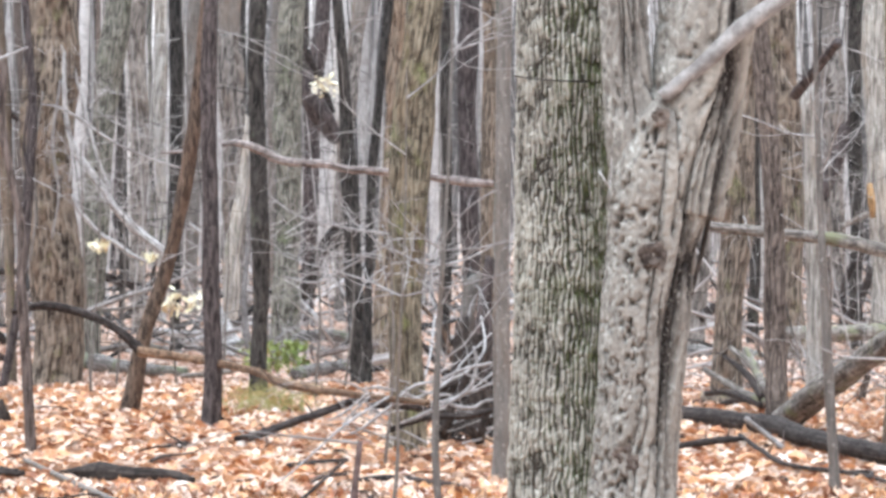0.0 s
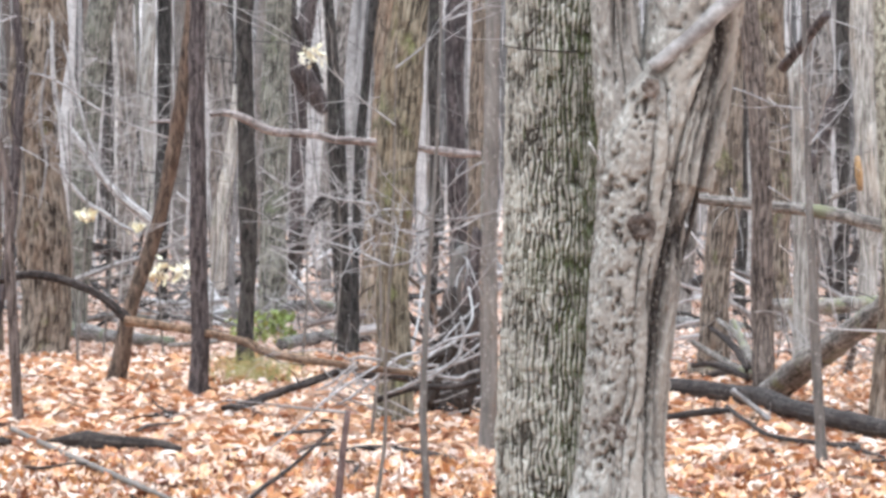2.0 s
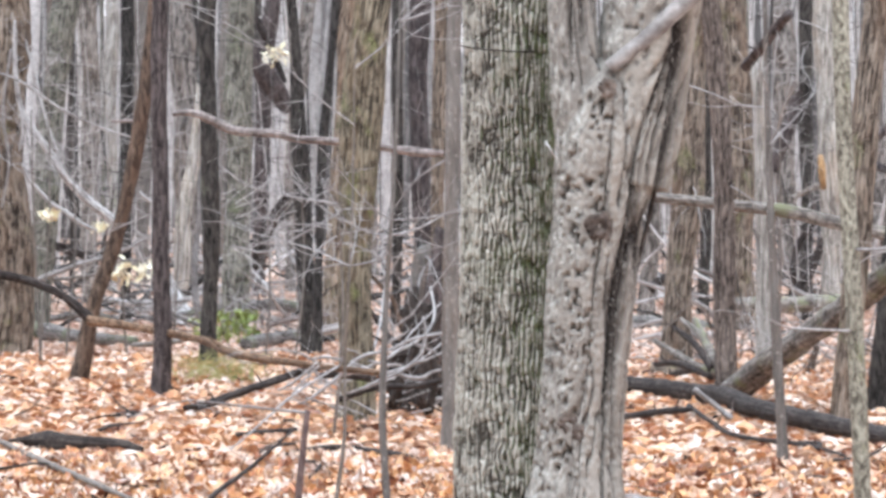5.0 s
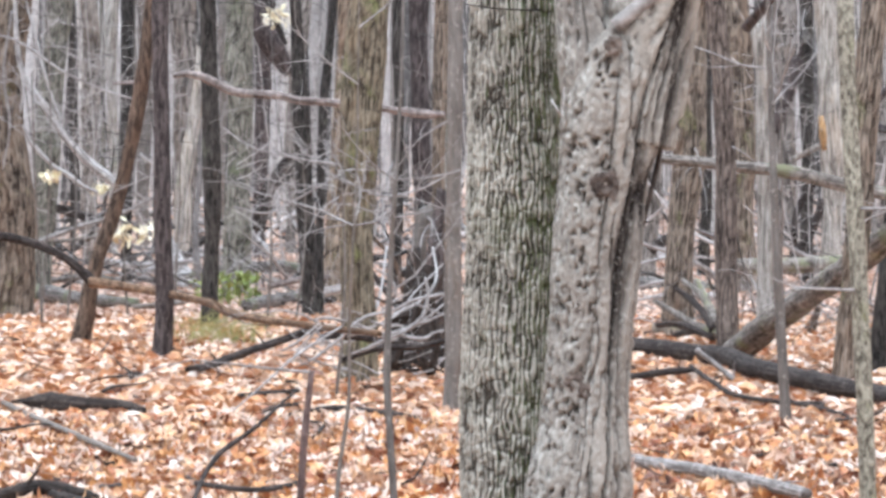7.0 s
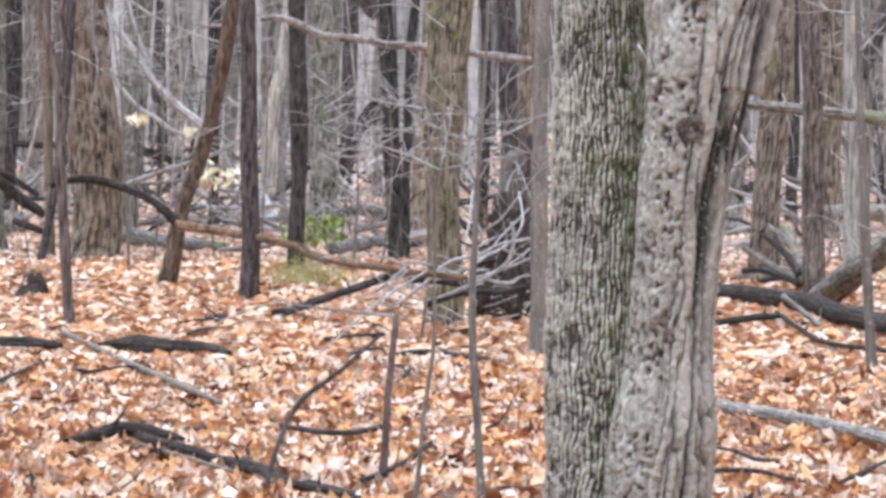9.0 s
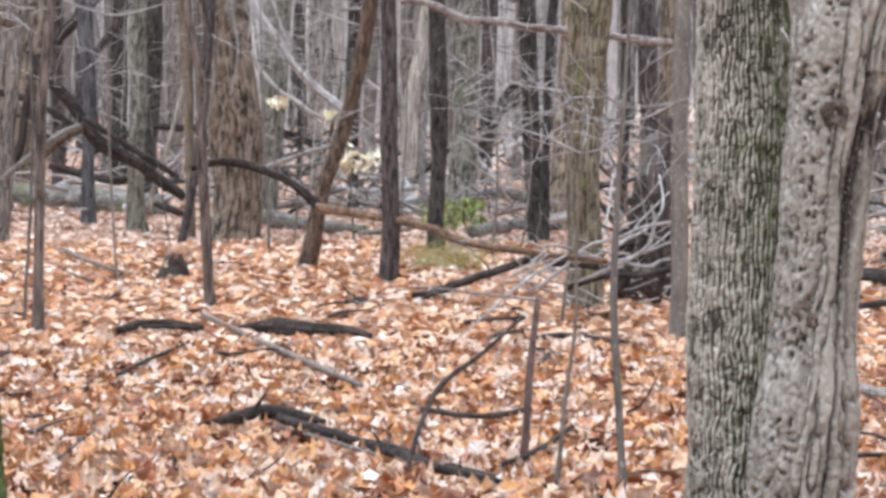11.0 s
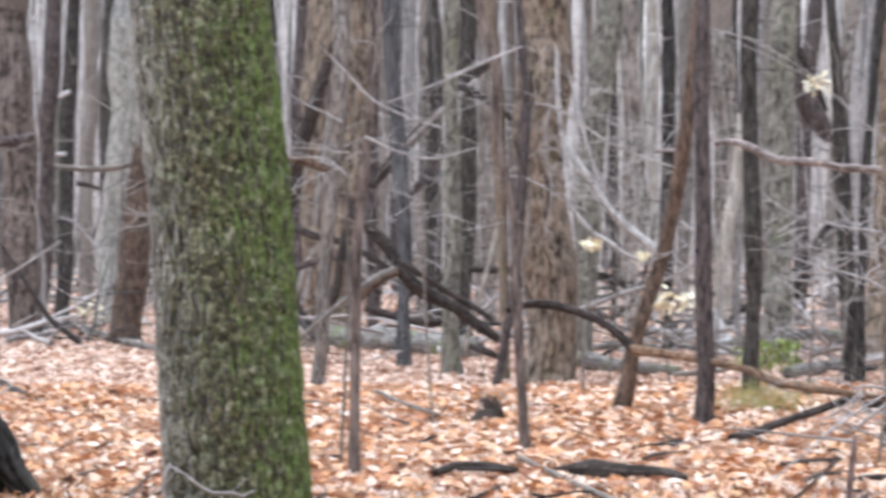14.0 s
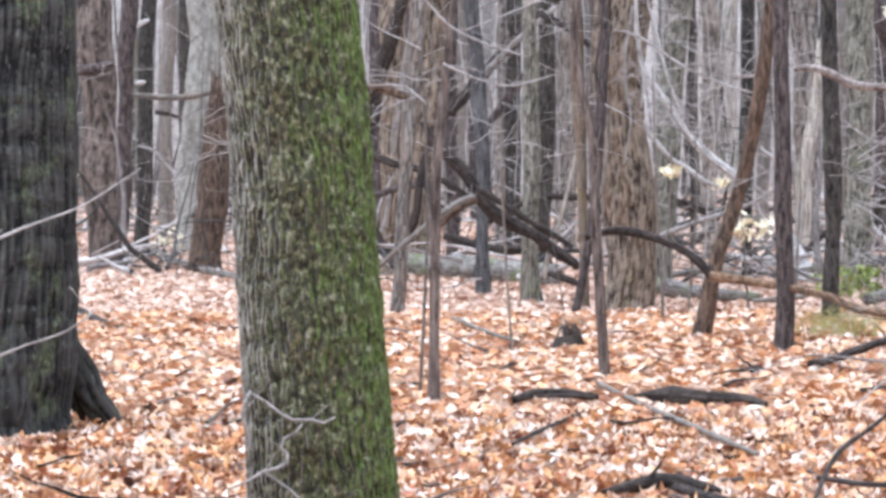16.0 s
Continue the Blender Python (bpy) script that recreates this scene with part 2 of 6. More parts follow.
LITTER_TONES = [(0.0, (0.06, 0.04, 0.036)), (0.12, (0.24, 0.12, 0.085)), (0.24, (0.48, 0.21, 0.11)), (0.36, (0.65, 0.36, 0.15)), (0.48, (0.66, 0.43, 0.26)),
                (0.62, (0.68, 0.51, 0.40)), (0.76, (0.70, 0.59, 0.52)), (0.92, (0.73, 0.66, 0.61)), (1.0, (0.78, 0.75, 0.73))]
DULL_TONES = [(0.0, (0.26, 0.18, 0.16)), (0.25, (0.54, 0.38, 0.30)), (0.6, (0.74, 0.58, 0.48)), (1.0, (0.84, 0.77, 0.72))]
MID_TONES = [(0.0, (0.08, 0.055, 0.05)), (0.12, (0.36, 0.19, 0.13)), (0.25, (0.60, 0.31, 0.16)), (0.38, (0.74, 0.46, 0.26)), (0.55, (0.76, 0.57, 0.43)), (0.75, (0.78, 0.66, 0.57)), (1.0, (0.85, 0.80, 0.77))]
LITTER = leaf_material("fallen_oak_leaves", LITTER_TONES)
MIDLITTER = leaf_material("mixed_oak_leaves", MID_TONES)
DULL = leaf_material("dull_pale_leaves", DULL_TONES)
YELLOWLEAF = leaf_material("yellow_leaves", [(0, (0.80, 0.75, 0.48)), (1, (0.92, 0.91, 0.80))])
GREENLEAF = leaf_material("green_leaves", [(0, (0.17, 0.23, 0.06)), (1, (0.38, 0.44, 0.16))])
GRASS = leaf_material("pale_grass_blades", [(0, (0.25, 0.27, 0.09)), (1, (0.50, 0.48, 0.22))])


def ground_material():
    n = Nodes("leafy_soil", 0.9)
    c = n.tree.nodes.new("ShaderNodeTexCoord")
    v = n.add("ShaderNodeTexVoronoi", Scale=11.0, Randomness=1.0)
    n.link(c.outputs["Object"], v.inputs["Vector"])
    s = n.tree.nodes.new("ShaderNodeSeparateColor")
    n.link(v.outputs["Color"], s.inputs[0])
    leaf = n.mix(0.5, n.ramp(s.outputs[0], LITTER_TONES), n.ramp(s.outputs[0], DULL_TONES))
    soil = n.noise(c.outputs["Object"], 2.2, 5.0)
    body = n.mix(n.step(soil, 0.5, 0.75), leaf, n.mix(1.0, leaf, (0.5, 0.42, 0.38), "MULTIPLY"))
    return n.done(body, v.outputs["Distance"], 0.8, 0.03)


# ---------------------------------------------------------------- shapes
@functools.lru_cache(maxsize=None)
def lattice(seed):
    return np.random.RandomState(seed % 997).rand(128, 256)


def value_noise(u, v, seed, period=0):
    """Smooth noise in 0..1 on a lattice; period: repeats in u after that many cells."""
    table = lattice(seed)
    iu, iv = np.floor(u).astype(int), np.floor(v).astype(int)
    fu, fv = u - iu, v - iv
    fu, fv = fu * fu * (3 - 2 * fu), fv * fv * (3 - 2 * fv)
    p = period or 128
    a, b = iu % p, (iu + 1) % p
    c, d = iv % 256, (iv + 1) % 256
    return (table[a, c] * (1 - fu) + table[b, c] * fu) * (1 - fv) + (table[a, d] * (1 - fu) + table[b, d] * fu) * fv


def spline(path, step):
    """A smooth way through points (x, y, z, radius), about one sample a step."""
    p = np.array(path, float)
    d = np.linalg.norm(np.diff(p[:, :3], axis=0), axis=1)[:, None] + 1e-9
    slope = np.diff(p, axis=0) / d
    m = np.vstack([slope[:1], (slope[:-1] * d[1:] + slope[1:] * d[:-1]) / (d[1:] + d[:-1]), slope[-1:]])
    rows = []
    for k in range(len(p) - 1):
        n = max(1, int(d[k, 0] / step))
        s = np.linspace(0, 1, n, endpoint=False)[:, None]
        rows.append((2 * s**3 - 3 * s**2 + 1) * p[k] + (s**3 - 2 * s**2 + s) * d[k] * m[k] + (3 * s**2 - 2 * s**3) * p[k + 1] + (s**3 - s**2) * d[k] * m[k + 1])
    rows.append(p[-1:])
    q = np.vstack(rows)
    q[:, 3] = np.maximum(q[:, 3], 0.0015)
    return q


def tube(path, segments=10, step=0.1, lumps=0.06, seed=1, relief=None):
    """Rings along a path; relief(angle, length, radius) lifts the skin in metres. Returns vertices, quads, caps, and the lift."""
    q = spline(path, step)
    way = np.gradient(q[:, :3], axis=0)
    way /= np.linalg.norm(way, axis=1)[:, None] + 1e-9
    side = np.cross(way, [0.0, 1.0, 0.0] if abs(way[:, 1]).mean() < 0.8 else [0.0, 0.0, 1.0])
    side /= np.linalg.norm(side, axis=1)[:, None] + 1e-9
    up = np.cross(side, way)
    length = np.concatenate([[0], np.cumsum(np.linalg.norm(np.diff(q[:, :3], axis=0), axis=1))])
    angle = np.arange(segments) * 2 * np.pi / segments
    th, ln = np.meshgrid(angle, length)
    rad = np.repeat(q[:, 3:4], segments, 1)
    turn = 2 * np.pi * max(0.004, float(rad.mean()))
    lump = value_noise(th / (2 * np.pi) * 4, ln * min(2.5, 2.4 / turn), seed, 4) + 0.5 * value_noise(th / (2 * np.pi) * 8, ln * min(9.0, 4.8 / turn), seed + 1, 8) - 0.75
    lift = relief(th, ln, rad) if relief else np.zeros_like(th)
    rr = rad * (1 + 2 * lumps * lump) + lift
    v = q[:, None, :3] + rr[..., None] * (np.cos(th)[..., None] * side[:, None] + np.sin(th)[..., None] * up[:, None])
    n = len(q)
    i, j = np.meshgrid(np.arange(n - 1), np.arange(segments), indexing="ij")
    k = (j + 1) % segments
    quads = np.stack([i * segments + j, i * segments + k, (i + 1) * segments + k, (i + 1) * segments + j], -1).reshape(-1, 4)[:, ::-1]
    caps = [list(range(segments)), list(range((n - 1) * segments, n * segments))[::-1]]
    return v.reshape(-1, 3), quads, caps, lift.ravel()


def mesh_of(name, verts, quads, caps=(), relief=None, smooth=True):
    """A mesh from arrays."""
    verts, quads = np.asarray(verts, np.float32), np.asarray(quads, np.int32)
    sizes = np.concatenate([np.full(len(quads), quads.shape[1], np.int32), np.array([len(c) for c in caps], np.int32)])
    loops = np.concatenate([quads.ravel(), np.array([i for c in caps for i in c], np.int32)])
    me = bpy.data.meshes.new(name)
    me.vertices.add(len(verts))
    me.vertices.foreach_set("co", verts.ravel())
    me.loops.add(len(loops))
    me.loops.foreach_set("vertex_index", loops)
    me.polygons.add(len(sizes))
    me.polygons.foreach_set("loop_start", np.concatenate([[0], np.cumsum(sizes)[:-1]]).astype(np.int32))
    me.polygons.foreach_set("use_smooth", np.full(len(sizes), smooth))
    if smooth:
        me.attributes.new("relief", "FLOAT", "POINT").data.foreach_set("value", np.full(len(verts), 0.5, np.float32) if relief is None else np.asarray(relief, np.float32))
    me.update(calc_edges=True)
    me.validate()
    return me


def part(name, mesh, material, parent=None, label="", at=None):
    """One mesh object, under a thing if parent is given."""
    if material and not mesh.materials:
        mesh.materials.append(material)
    ob = new(name, mesh)
    if parent:
        ob.parent = parent
    if at is not None:
        ob.matrix_basis = at if isinstance(at, Matrix) else Matrix.Translation(at)
    return tagged(ob, label)


def tubes(paths, segments, step, seed, lumps=0.04):
    """Several tubes in one mesh."""
    vs, qs, n = [], [], 0
    for k, path in enumerate(paths):
        v, q, c, _ = tube(path, segments, step, lumps, seed + k)
        vs.append(v)
        qs.append(q + n)
        n += len(v)
    return np.vstack(vs), np.vstack(qs)


def shoots(rnd, start, way, length, radius, level, droop=0.0, wander=0.25):
    """Paths of a branch and its forks."""
    pts, p, d = [], Vector(start), Vector(way).normalized()
    n = 5
    for k in range(n + 1):
        pts.append((*p, radius * (1 - 0.8 * k / n)))
        d = (d + Vector((rnd.uniform(-1, 1), rnd.uniform(-1, 1), rnd.uniform(-1, 1) - droop)) * wander).normalized()
        p = p + d * (length / n)
    paths = [pts]
    if level > 0:
        for k in range(rnd.randint(2, 3)):
            a = rnd.randint(1, n - 1)
            turn = Vector((rnd.uniform(-1, 1), rnd.uniform(-1, 1), rnd.uniform(-0.4, 0.8)))
            paths += shoots(rnd, pts[a][:3], d * 0.8 + turn * 0.9, length * rnd.uniform(0.4, 0.65), pts[a][3] * 0.6, level - 1, droop, wander)
    return paths


COUNT = [0]


def seeded():
    COUNT[0] += 1
    return random.Random(COUNT[0] * 7919), COUNT[0] * 13


def rooted(path):
    """Base point, and the path measured from it with a foot sunk a little into the soil and flared."""
    x, y, z, r = path[0]
    p = [(a - x, b - y, c - z, s) for a, b, c, s in path]
    head = p[1]
    f = min(0.25, head[2] * 0.3) / head[2]
    foot = [(-head[0] * 0.03, 0, -0.1, r * 1.3), (0, 0, 0.03, r * 1.12), (head[0] * f, head[1] * f, head[2] * f, r * 1.02 * (1 - f) + head[3] * f)]
    return (x, y, z), foot + p[1:]


def wander(rnd, path, amount):
    """The same path with small bends between its points."""
    q = spline(path, 0.5)
    a, b = rnd.uniform(0, 6), rnd.uniform(0, 6)
    return [(x + amount * r * math.sin(2.1 * z + a) + 0.6 * amount * r * math.sin(4.7 * z + b), y, z, r * (1 + 0.08 * math.sin(3.3 * z + b))) for x, y, z, r in q]


def bare_crown(rnd, path, seed, share=0.42, limbs=10):
    """Leafless limbs and twigs over the upper part of a trunk, as arrays."""
    q = spline(path, 0.3)
    top = q[-1, 2]
    high = q[q[:, 2] > max(4.6, share * top)]
    paths = []
    for k in range(limbs if len(high) else 0):
        h = high[rnd.randrange(len(high))]
        a = rnd.uniform(0, 2 * math.pi)
        paths += shoots(rnd, h[:3], (math.cos(a), math.sin(a), rnd.uniform(0.5, 1.3)), rnd.uniform(1.2, 2.8), h[3] * 0.5, 1)
    return paths


def plant_tree(path, material, label, crown=True, twigs=2, category="tree", name="tree", segments=14, step=0.09, broken=False, group=""):
    rnd, seed = seeded()
    at, p = rooted(path)
    thing = tagged(new(name), label, category, group)
    thing.location = at
    p = wander(rnd, p, 0.16)
    size = p[4][3]
    if path[0][1] < 61 and size > 0.05 and not broken and twigs == 2:
        low, high = split_trunk(p)
        plates = dash_relief(seed, max(12, int(size * 190)), 0.010 + 0.03 * size, 4.5, 0.45, 0.9) if material is BROWNBARK else dash_relief(seed, max(12, int(size * 220)), 0.006 + 0.02 * size, 8.0)
        v, q, caps, lift = tube(low, *((72, 0.025) if path[0][1] < 45 else (48, 0.05)), 0.06, seed, plates)
        part("upper_trunk", mesh_of("upper_trunk", *tubes([high], 12, 0.3, seed)), material, thing)
    else:
        v, q, caps, lift = tube(p, segments, step, 0.08, seed)
    if broken:
        top = v[-segments:]
        top[:, 2] += np.array([rnd.uniform(-0.2, 1.0) for _ in range(segments)]) * p[-1][3] * 2.2
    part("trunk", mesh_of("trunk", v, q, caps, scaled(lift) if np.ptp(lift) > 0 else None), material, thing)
    if crown:
        paths = bare_crown(rnd, p, seed)
        if paths:
            part("crown", mesh_of("crown", *tubes(paths, 4, 0.5, seed)), TWIG, thing, "bare leafless crown")
    for k in range(twigs):
        z = rnd.uniform(0.9, 4.2)
        s = spline(p, 0.1)
        h = s[np.argmin(abs(s[:, 2] - z))]
        a = rnd.uniform(0, 2 * math.pi)
        paths = shoots(rnd, h[:3], (math.cos(a), math.sin(a) * 0.6, rnd.uniform(-0.5, 0.3)), rnd.uniform(0.4, 1.1), 0.008, 1, 0.15)
        branch = part("dead_branch", mesh_of("dead_branch", *tubes(paths[:1], 5, 0.12, seed + k)), TWIG, thing, "thin pale dead branch")
        for fork in paths[1:]:
            part("twig", mesh_of("twig", *tubes([fork], 5, 0.12, seed + k)), TWIG, branch)
    return thing


def tree(path, material, label):
    return plant_tree(path, material, label)


def snag(path, material, label):
    return plant_tree(path, material, label, crown=False, twigs=1, category="dead tree", name="dead_tree", step=0.06, broken=True)


def sapling(path, material, label):
    rnd, seed = seeded()
    thing = plant_tree(path, material, label, crown=False, twigs=0, category="sapling", name="sapling", segments=9, step=0.07)
    at, p = rooted(path)
    s = spline(p, 0.1)
    for k in range(6):
        h = s[int(len(s) * rnd.uniform(0.35, 0.98))]
        a = rnd.uniform(0, 2 * math.pi)
        paths = shoots(rnd, h[:3], (math.cos(a), math.sin(a), rnd.uniform(0.1, 0.9)), rnd.uniform(0.4, 0.9), max(0.004, h[3] * 0.4), 1)
        part("twig", mesh_of("twig", *tubes(paths, 4, 0.12, seed + k)), TWIG, thing)
    return thing


def deadwood(name, path, material, label, category):
    """A lying or hanging stem with its broken ends and a few stubs."""
    rnd, seed = seeded()
    x, y, z, _ = path[0]
    p = [(a - x, b - y, c - z, r) for a, b, c, r in path]
    thing = tagged(new(name), label, category)
    thing.location = (x, y, z)
    size = max(r for *_, r in p)
    span = sum((Vector(a[:3]) - Vector(b[:3])).length for a, b in zip(p, p[1:]))
    if size > 0.026:
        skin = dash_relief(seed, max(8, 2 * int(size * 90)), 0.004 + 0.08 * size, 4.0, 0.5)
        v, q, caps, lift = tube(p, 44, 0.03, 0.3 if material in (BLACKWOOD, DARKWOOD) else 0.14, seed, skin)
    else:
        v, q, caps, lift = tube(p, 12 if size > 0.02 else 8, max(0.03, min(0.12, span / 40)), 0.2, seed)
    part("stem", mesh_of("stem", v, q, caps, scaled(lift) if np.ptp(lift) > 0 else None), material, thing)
    s = spline(p, 0.1)
    for k in range(2 if span > 0.9 else 1):
        h = s[rnd.randrange(len(s))]
        paths = shoots(rnd, h[:3], (rnd.uniform(-1, 1), rnd.uniform(-0.5, 0.5), rnd.uniform(0.1, 1)), rnd.uniform(0.05, 0.18), h[3] * 0.35, 0)
        part("stub", mesh_of("stub", *tubes(paths, 6, 0.08, seed + k)), material, thing)
    return thing


# ---------------------------------------------------------------- the near trunks, with bark in relief
def oak_relief(seed, around, deep, tall, warp=0.5):
    """Bark in long plates that run into one another: about so many round the trunk, tall to the metre, parted by furrows."""
    def lift(th, ln, rad):
        t = th / (2 * np.pi)
        bend = warp * (value_noise(t * 8, ln * 5, seed, 8) + 0.6 * value_noise(t * 24, ln * 14, seed + 1, 24))
        slip = 0.6 * value_noise(t * 16, ln * 6, seed + 2, 16)
        wide = np.abs(2 * value_noise(t * around + bend, ln * tall + slip, seed + 3, around) - 1)
        fine = np.abs(2 * value_noise(t * 2 * around + 2 * bend, ln * 2.2 * tall, seed + 4, 2 * around) - 1)
        rough = value_noise(t * 100, ln * 120, seed + 5, 100)
        plate = np.clip(np.minimum(wide * 4.5, 0.25 + fine * 3.2), 0, 1)
        return deep * (plate * (0.75 + 0.5 * value_noise(t * 20, ln * 11, seed + 6, 20)) + 0.35 * rough - 0.7)
    return lift


def dash_relief(seed, around, deep, tall, loose=0.35, braid=0.45):
    """Bark in narrow upright ridges, each broken into staggered plates of uneven height."""
    r = np.random.RandomState(seed)
    shift, own = r.rand(256) * 9, r.rand(256, 256)

    def lift(th, ln, rad):
        t = th / (2 * np.pi)
        bend = 1.6 * value_noise(t * 6, ln * 2.5, seed, 6) + (0.55 + braid) * value_noise(t * around / 2, ln * tall * braid, seed + 1, around // 2)
        u = t * around + bend
        col = np.floor(u).astype(int) % around % 256
        ridge = np.clip((0.5 - 0.5 * np.cos(2 * np.pi * u)) * 1.9, 0, 1)
        v = ln * tall * (0.8 + 0.4 * own[col, 0]) + shift[col] + 0.7 * value_noise(t * around / 2, ln * tall, seed + 2, around // 2)
        gap = np.clip(0.3 + np.abs(np.sin(np.pi * v)) * 1.5, 0, 1)
        plate = own[col, np.floor(v).astype(int) % 256]
        rough = value_noise(t * 120, ln * 150, seed + 4, 120)
        blot = value_noise(t * 20, ln * 16, seed + 5, 20)
        mesh = np.clip(2.2 * (0.6 * value_noise(t * 110, ln * tall * 1.5, seed + 6, 110) + 0.4 * value_noise(t * 64, ln * tall * 2.6, seed + 7, 64)) - 0.55, 0, 1)
        return deep * ((1 - loose) * ridge * gap * (0.4 + 0.6 * plate) + loose * mesh + 0.3 * rough + 0.45 * blot - 0.7)
    return lift


def scaled(lift):
    """Relief as 0..1 for the bark's colour; low, recessed parts come out darker."""
    low, high = np.percentile(lift, 3), np.percentile(lift, 97)
    return np.clip((lift - low) / (high - low + 1e-9), 0, 1)


def split_trunk(path, at=4.2):
    """A path parted at a height: the part near the eye, and the rest."""
    q = [tuple(r) for r in spline(path, 0.25)]
    return [r for r in q if r[2] <= at + 0.3], [r for r in q if r[2] > at]


def relief_trunk(path, relief, segments, step, seed, lumps=0.03):
    v, q, caps, lift = tube(path, segments, step, lumps, seed, relief)
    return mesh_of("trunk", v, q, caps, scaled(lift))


def near_oak(path, material, label):
    rnd, seed = seeded()
    at, p = rooted(path)
    thing = tagged(new("oak_tree"), label, "tree")
    thing.location = at
    low, high = split_trunk(p)
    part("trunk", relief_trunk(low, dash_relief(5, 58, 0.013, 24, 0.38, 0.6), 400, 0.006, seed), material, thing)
    part("upper_trunk", mesh_of("upper_trunk", *tubes([high], 20, 0.2, seed)), material, thing)
    part("crown", mesh_of("crown", *tubes(bare_crown(rnd, p, seed, limbs=16), 5, 0.4, seed)), TWIG, thing, "bare leafless crown")
    return thing


def mossy_tree(path, material, label):
    rnd, seed = seeded()
    at, p = rooted(path)
    thing = tagged(new("mossy_tree"), label, "tree")
    thing.location = at
    low, high = split_trunk(p)
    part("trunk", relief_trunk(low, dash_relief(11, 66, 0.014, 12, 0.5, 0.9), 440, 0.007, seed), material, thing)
    part("upper_trunk", mesh_of("upper_trunk", *tubes([high], 20, 0.2, seed)), material, thing)
    part("crown", mesh_of("crown", *tubes(bare_crown(rnd, p, seed, limbs=14), 5, 0.4, seed)), TWIG, thing, "bare leafless crown")
    return thing


def great_tree(path, material, label):
    rnd, seed = seeded()
    at, p = rooted(path)
    thing = tagged(new("great_tree"), label, "tree")
    thing.location = at
    r = p[2][3]
    low, high = split_trunk(p)
    ridges, plates = dash_relief(23, 76, 0.030, 2.2, 0.5, 0.7), oak_relief(29, 60, 0.024, 3.0, 0.4)
    part("trunk", relief_trunk(low, lambda th, ln, rad: 0.9 * ridges(th, ln, rad) + 0.2 * plates(th, ln, rad), 400, 0.012, seed, 0.06), GREATBARK, thing)
    part("upper_trunk", mesh_of("upper_trunk", *tubes([high], 20, 0.25, seed)), GREATBARK, thing)
    part("crown", mesh_of("crown", *tubes(bare_crown(rnd, p, seed, limbs=18), 5, 0.4, seed)), TWIG, thing, "bare leafless crown")
    for n, (a, far) in enumerate(((0.8, 2.2), (0.3, 0.85), (-0.35, 0.8), (-1.0, 0.9), (-1.7, 1.1), (-2.4, 1.5), (-2.95, 2.0), (2.1, 2.2))):
        c, s = math.cos(a), math.sin(a)
        way = [(r * k * c, r * k * s, z, w) for k, z, w in ((0.72, 1.1, 0.03), (0.84, 0.65, 0.09), (0.5 + 0.4 * far, 0.36, 0.11), (0.4 + 0.55 * far, 0.15, 0.10), (0.2 + 0.75 * far, 0.02, 0.08), (far, -0.1, 0.05))]
        v, q, caps, lift = tube(way, 48, 0.025, 0.2, seed + n, oak_relief(31 + n, 20, 0.022, 4.0))
        part("root", mesh_of("root", v, q, caps, scaled(lift)), GREATBARK, thing)
    return thing


def flake_relief(seed, bands=()):
    """Half smooth grey bark with rows of pits, crowded at the bands, and half long tan ridges with deep furrows between."""
    def lift(th, ln, rad):
        t = th / (2 * np.pi)
        right = 0.5 - 0.5 * np.cos(th)
        bend = 0.9 * value_noise(t * 6, ln * 2.2, seed, 6) + 0.35 * value_noise(t * 18, ln * 7, seed + 1, 18)
        crack = np.abs(2 * value_noise(t * 22 + bend, ln * 1.5, seed + 3, 22) - 1)
        minor = np.abs(2 * value_noise(t * 44 + 2 * bend, ln * 7.0, seed + 4, 44) - 1)
        furrow = 0.034 * (np.clip(np.minimum(crack * 3.4, 0.35 + minor * 2.6), 0, 1) * (0.7 + 0.5 * value_noise(t * 16, ln * 5, seed + 6, 16)) - 0.6)
        rough = value_noise(t * 90, ln * 110, seed + 7, 90)
        crowd = 0.12 + sum(0.8 * np.exp(-((ln - at) / wide) ** 2) for at, wide in bands)
        spots = 0.5 * value_noise(t * 40, ln * 40, seed + 5, 40) + 0.5 * value_noise(t * 90, ln * 90, seed + 9, 90)
        pits = np.clip((spots - 0.66 + 0.18 * crowd) * 5, 0, 1)
        smooth = 0.006 + 0.007 * rough + 0.005 * value_noise(t * 14, ln * 12, seed + 10, 14) - 0.019 * pits
        w = np.clip((right - 0.36) * 6 + 1.2 * (value_noise(t * 9, ln * 4, seed + 8, 9) - 0.5), 0, 1)
        return (furrow + 0.009 * rough) * w + smooth * (1 - w)
    return lift


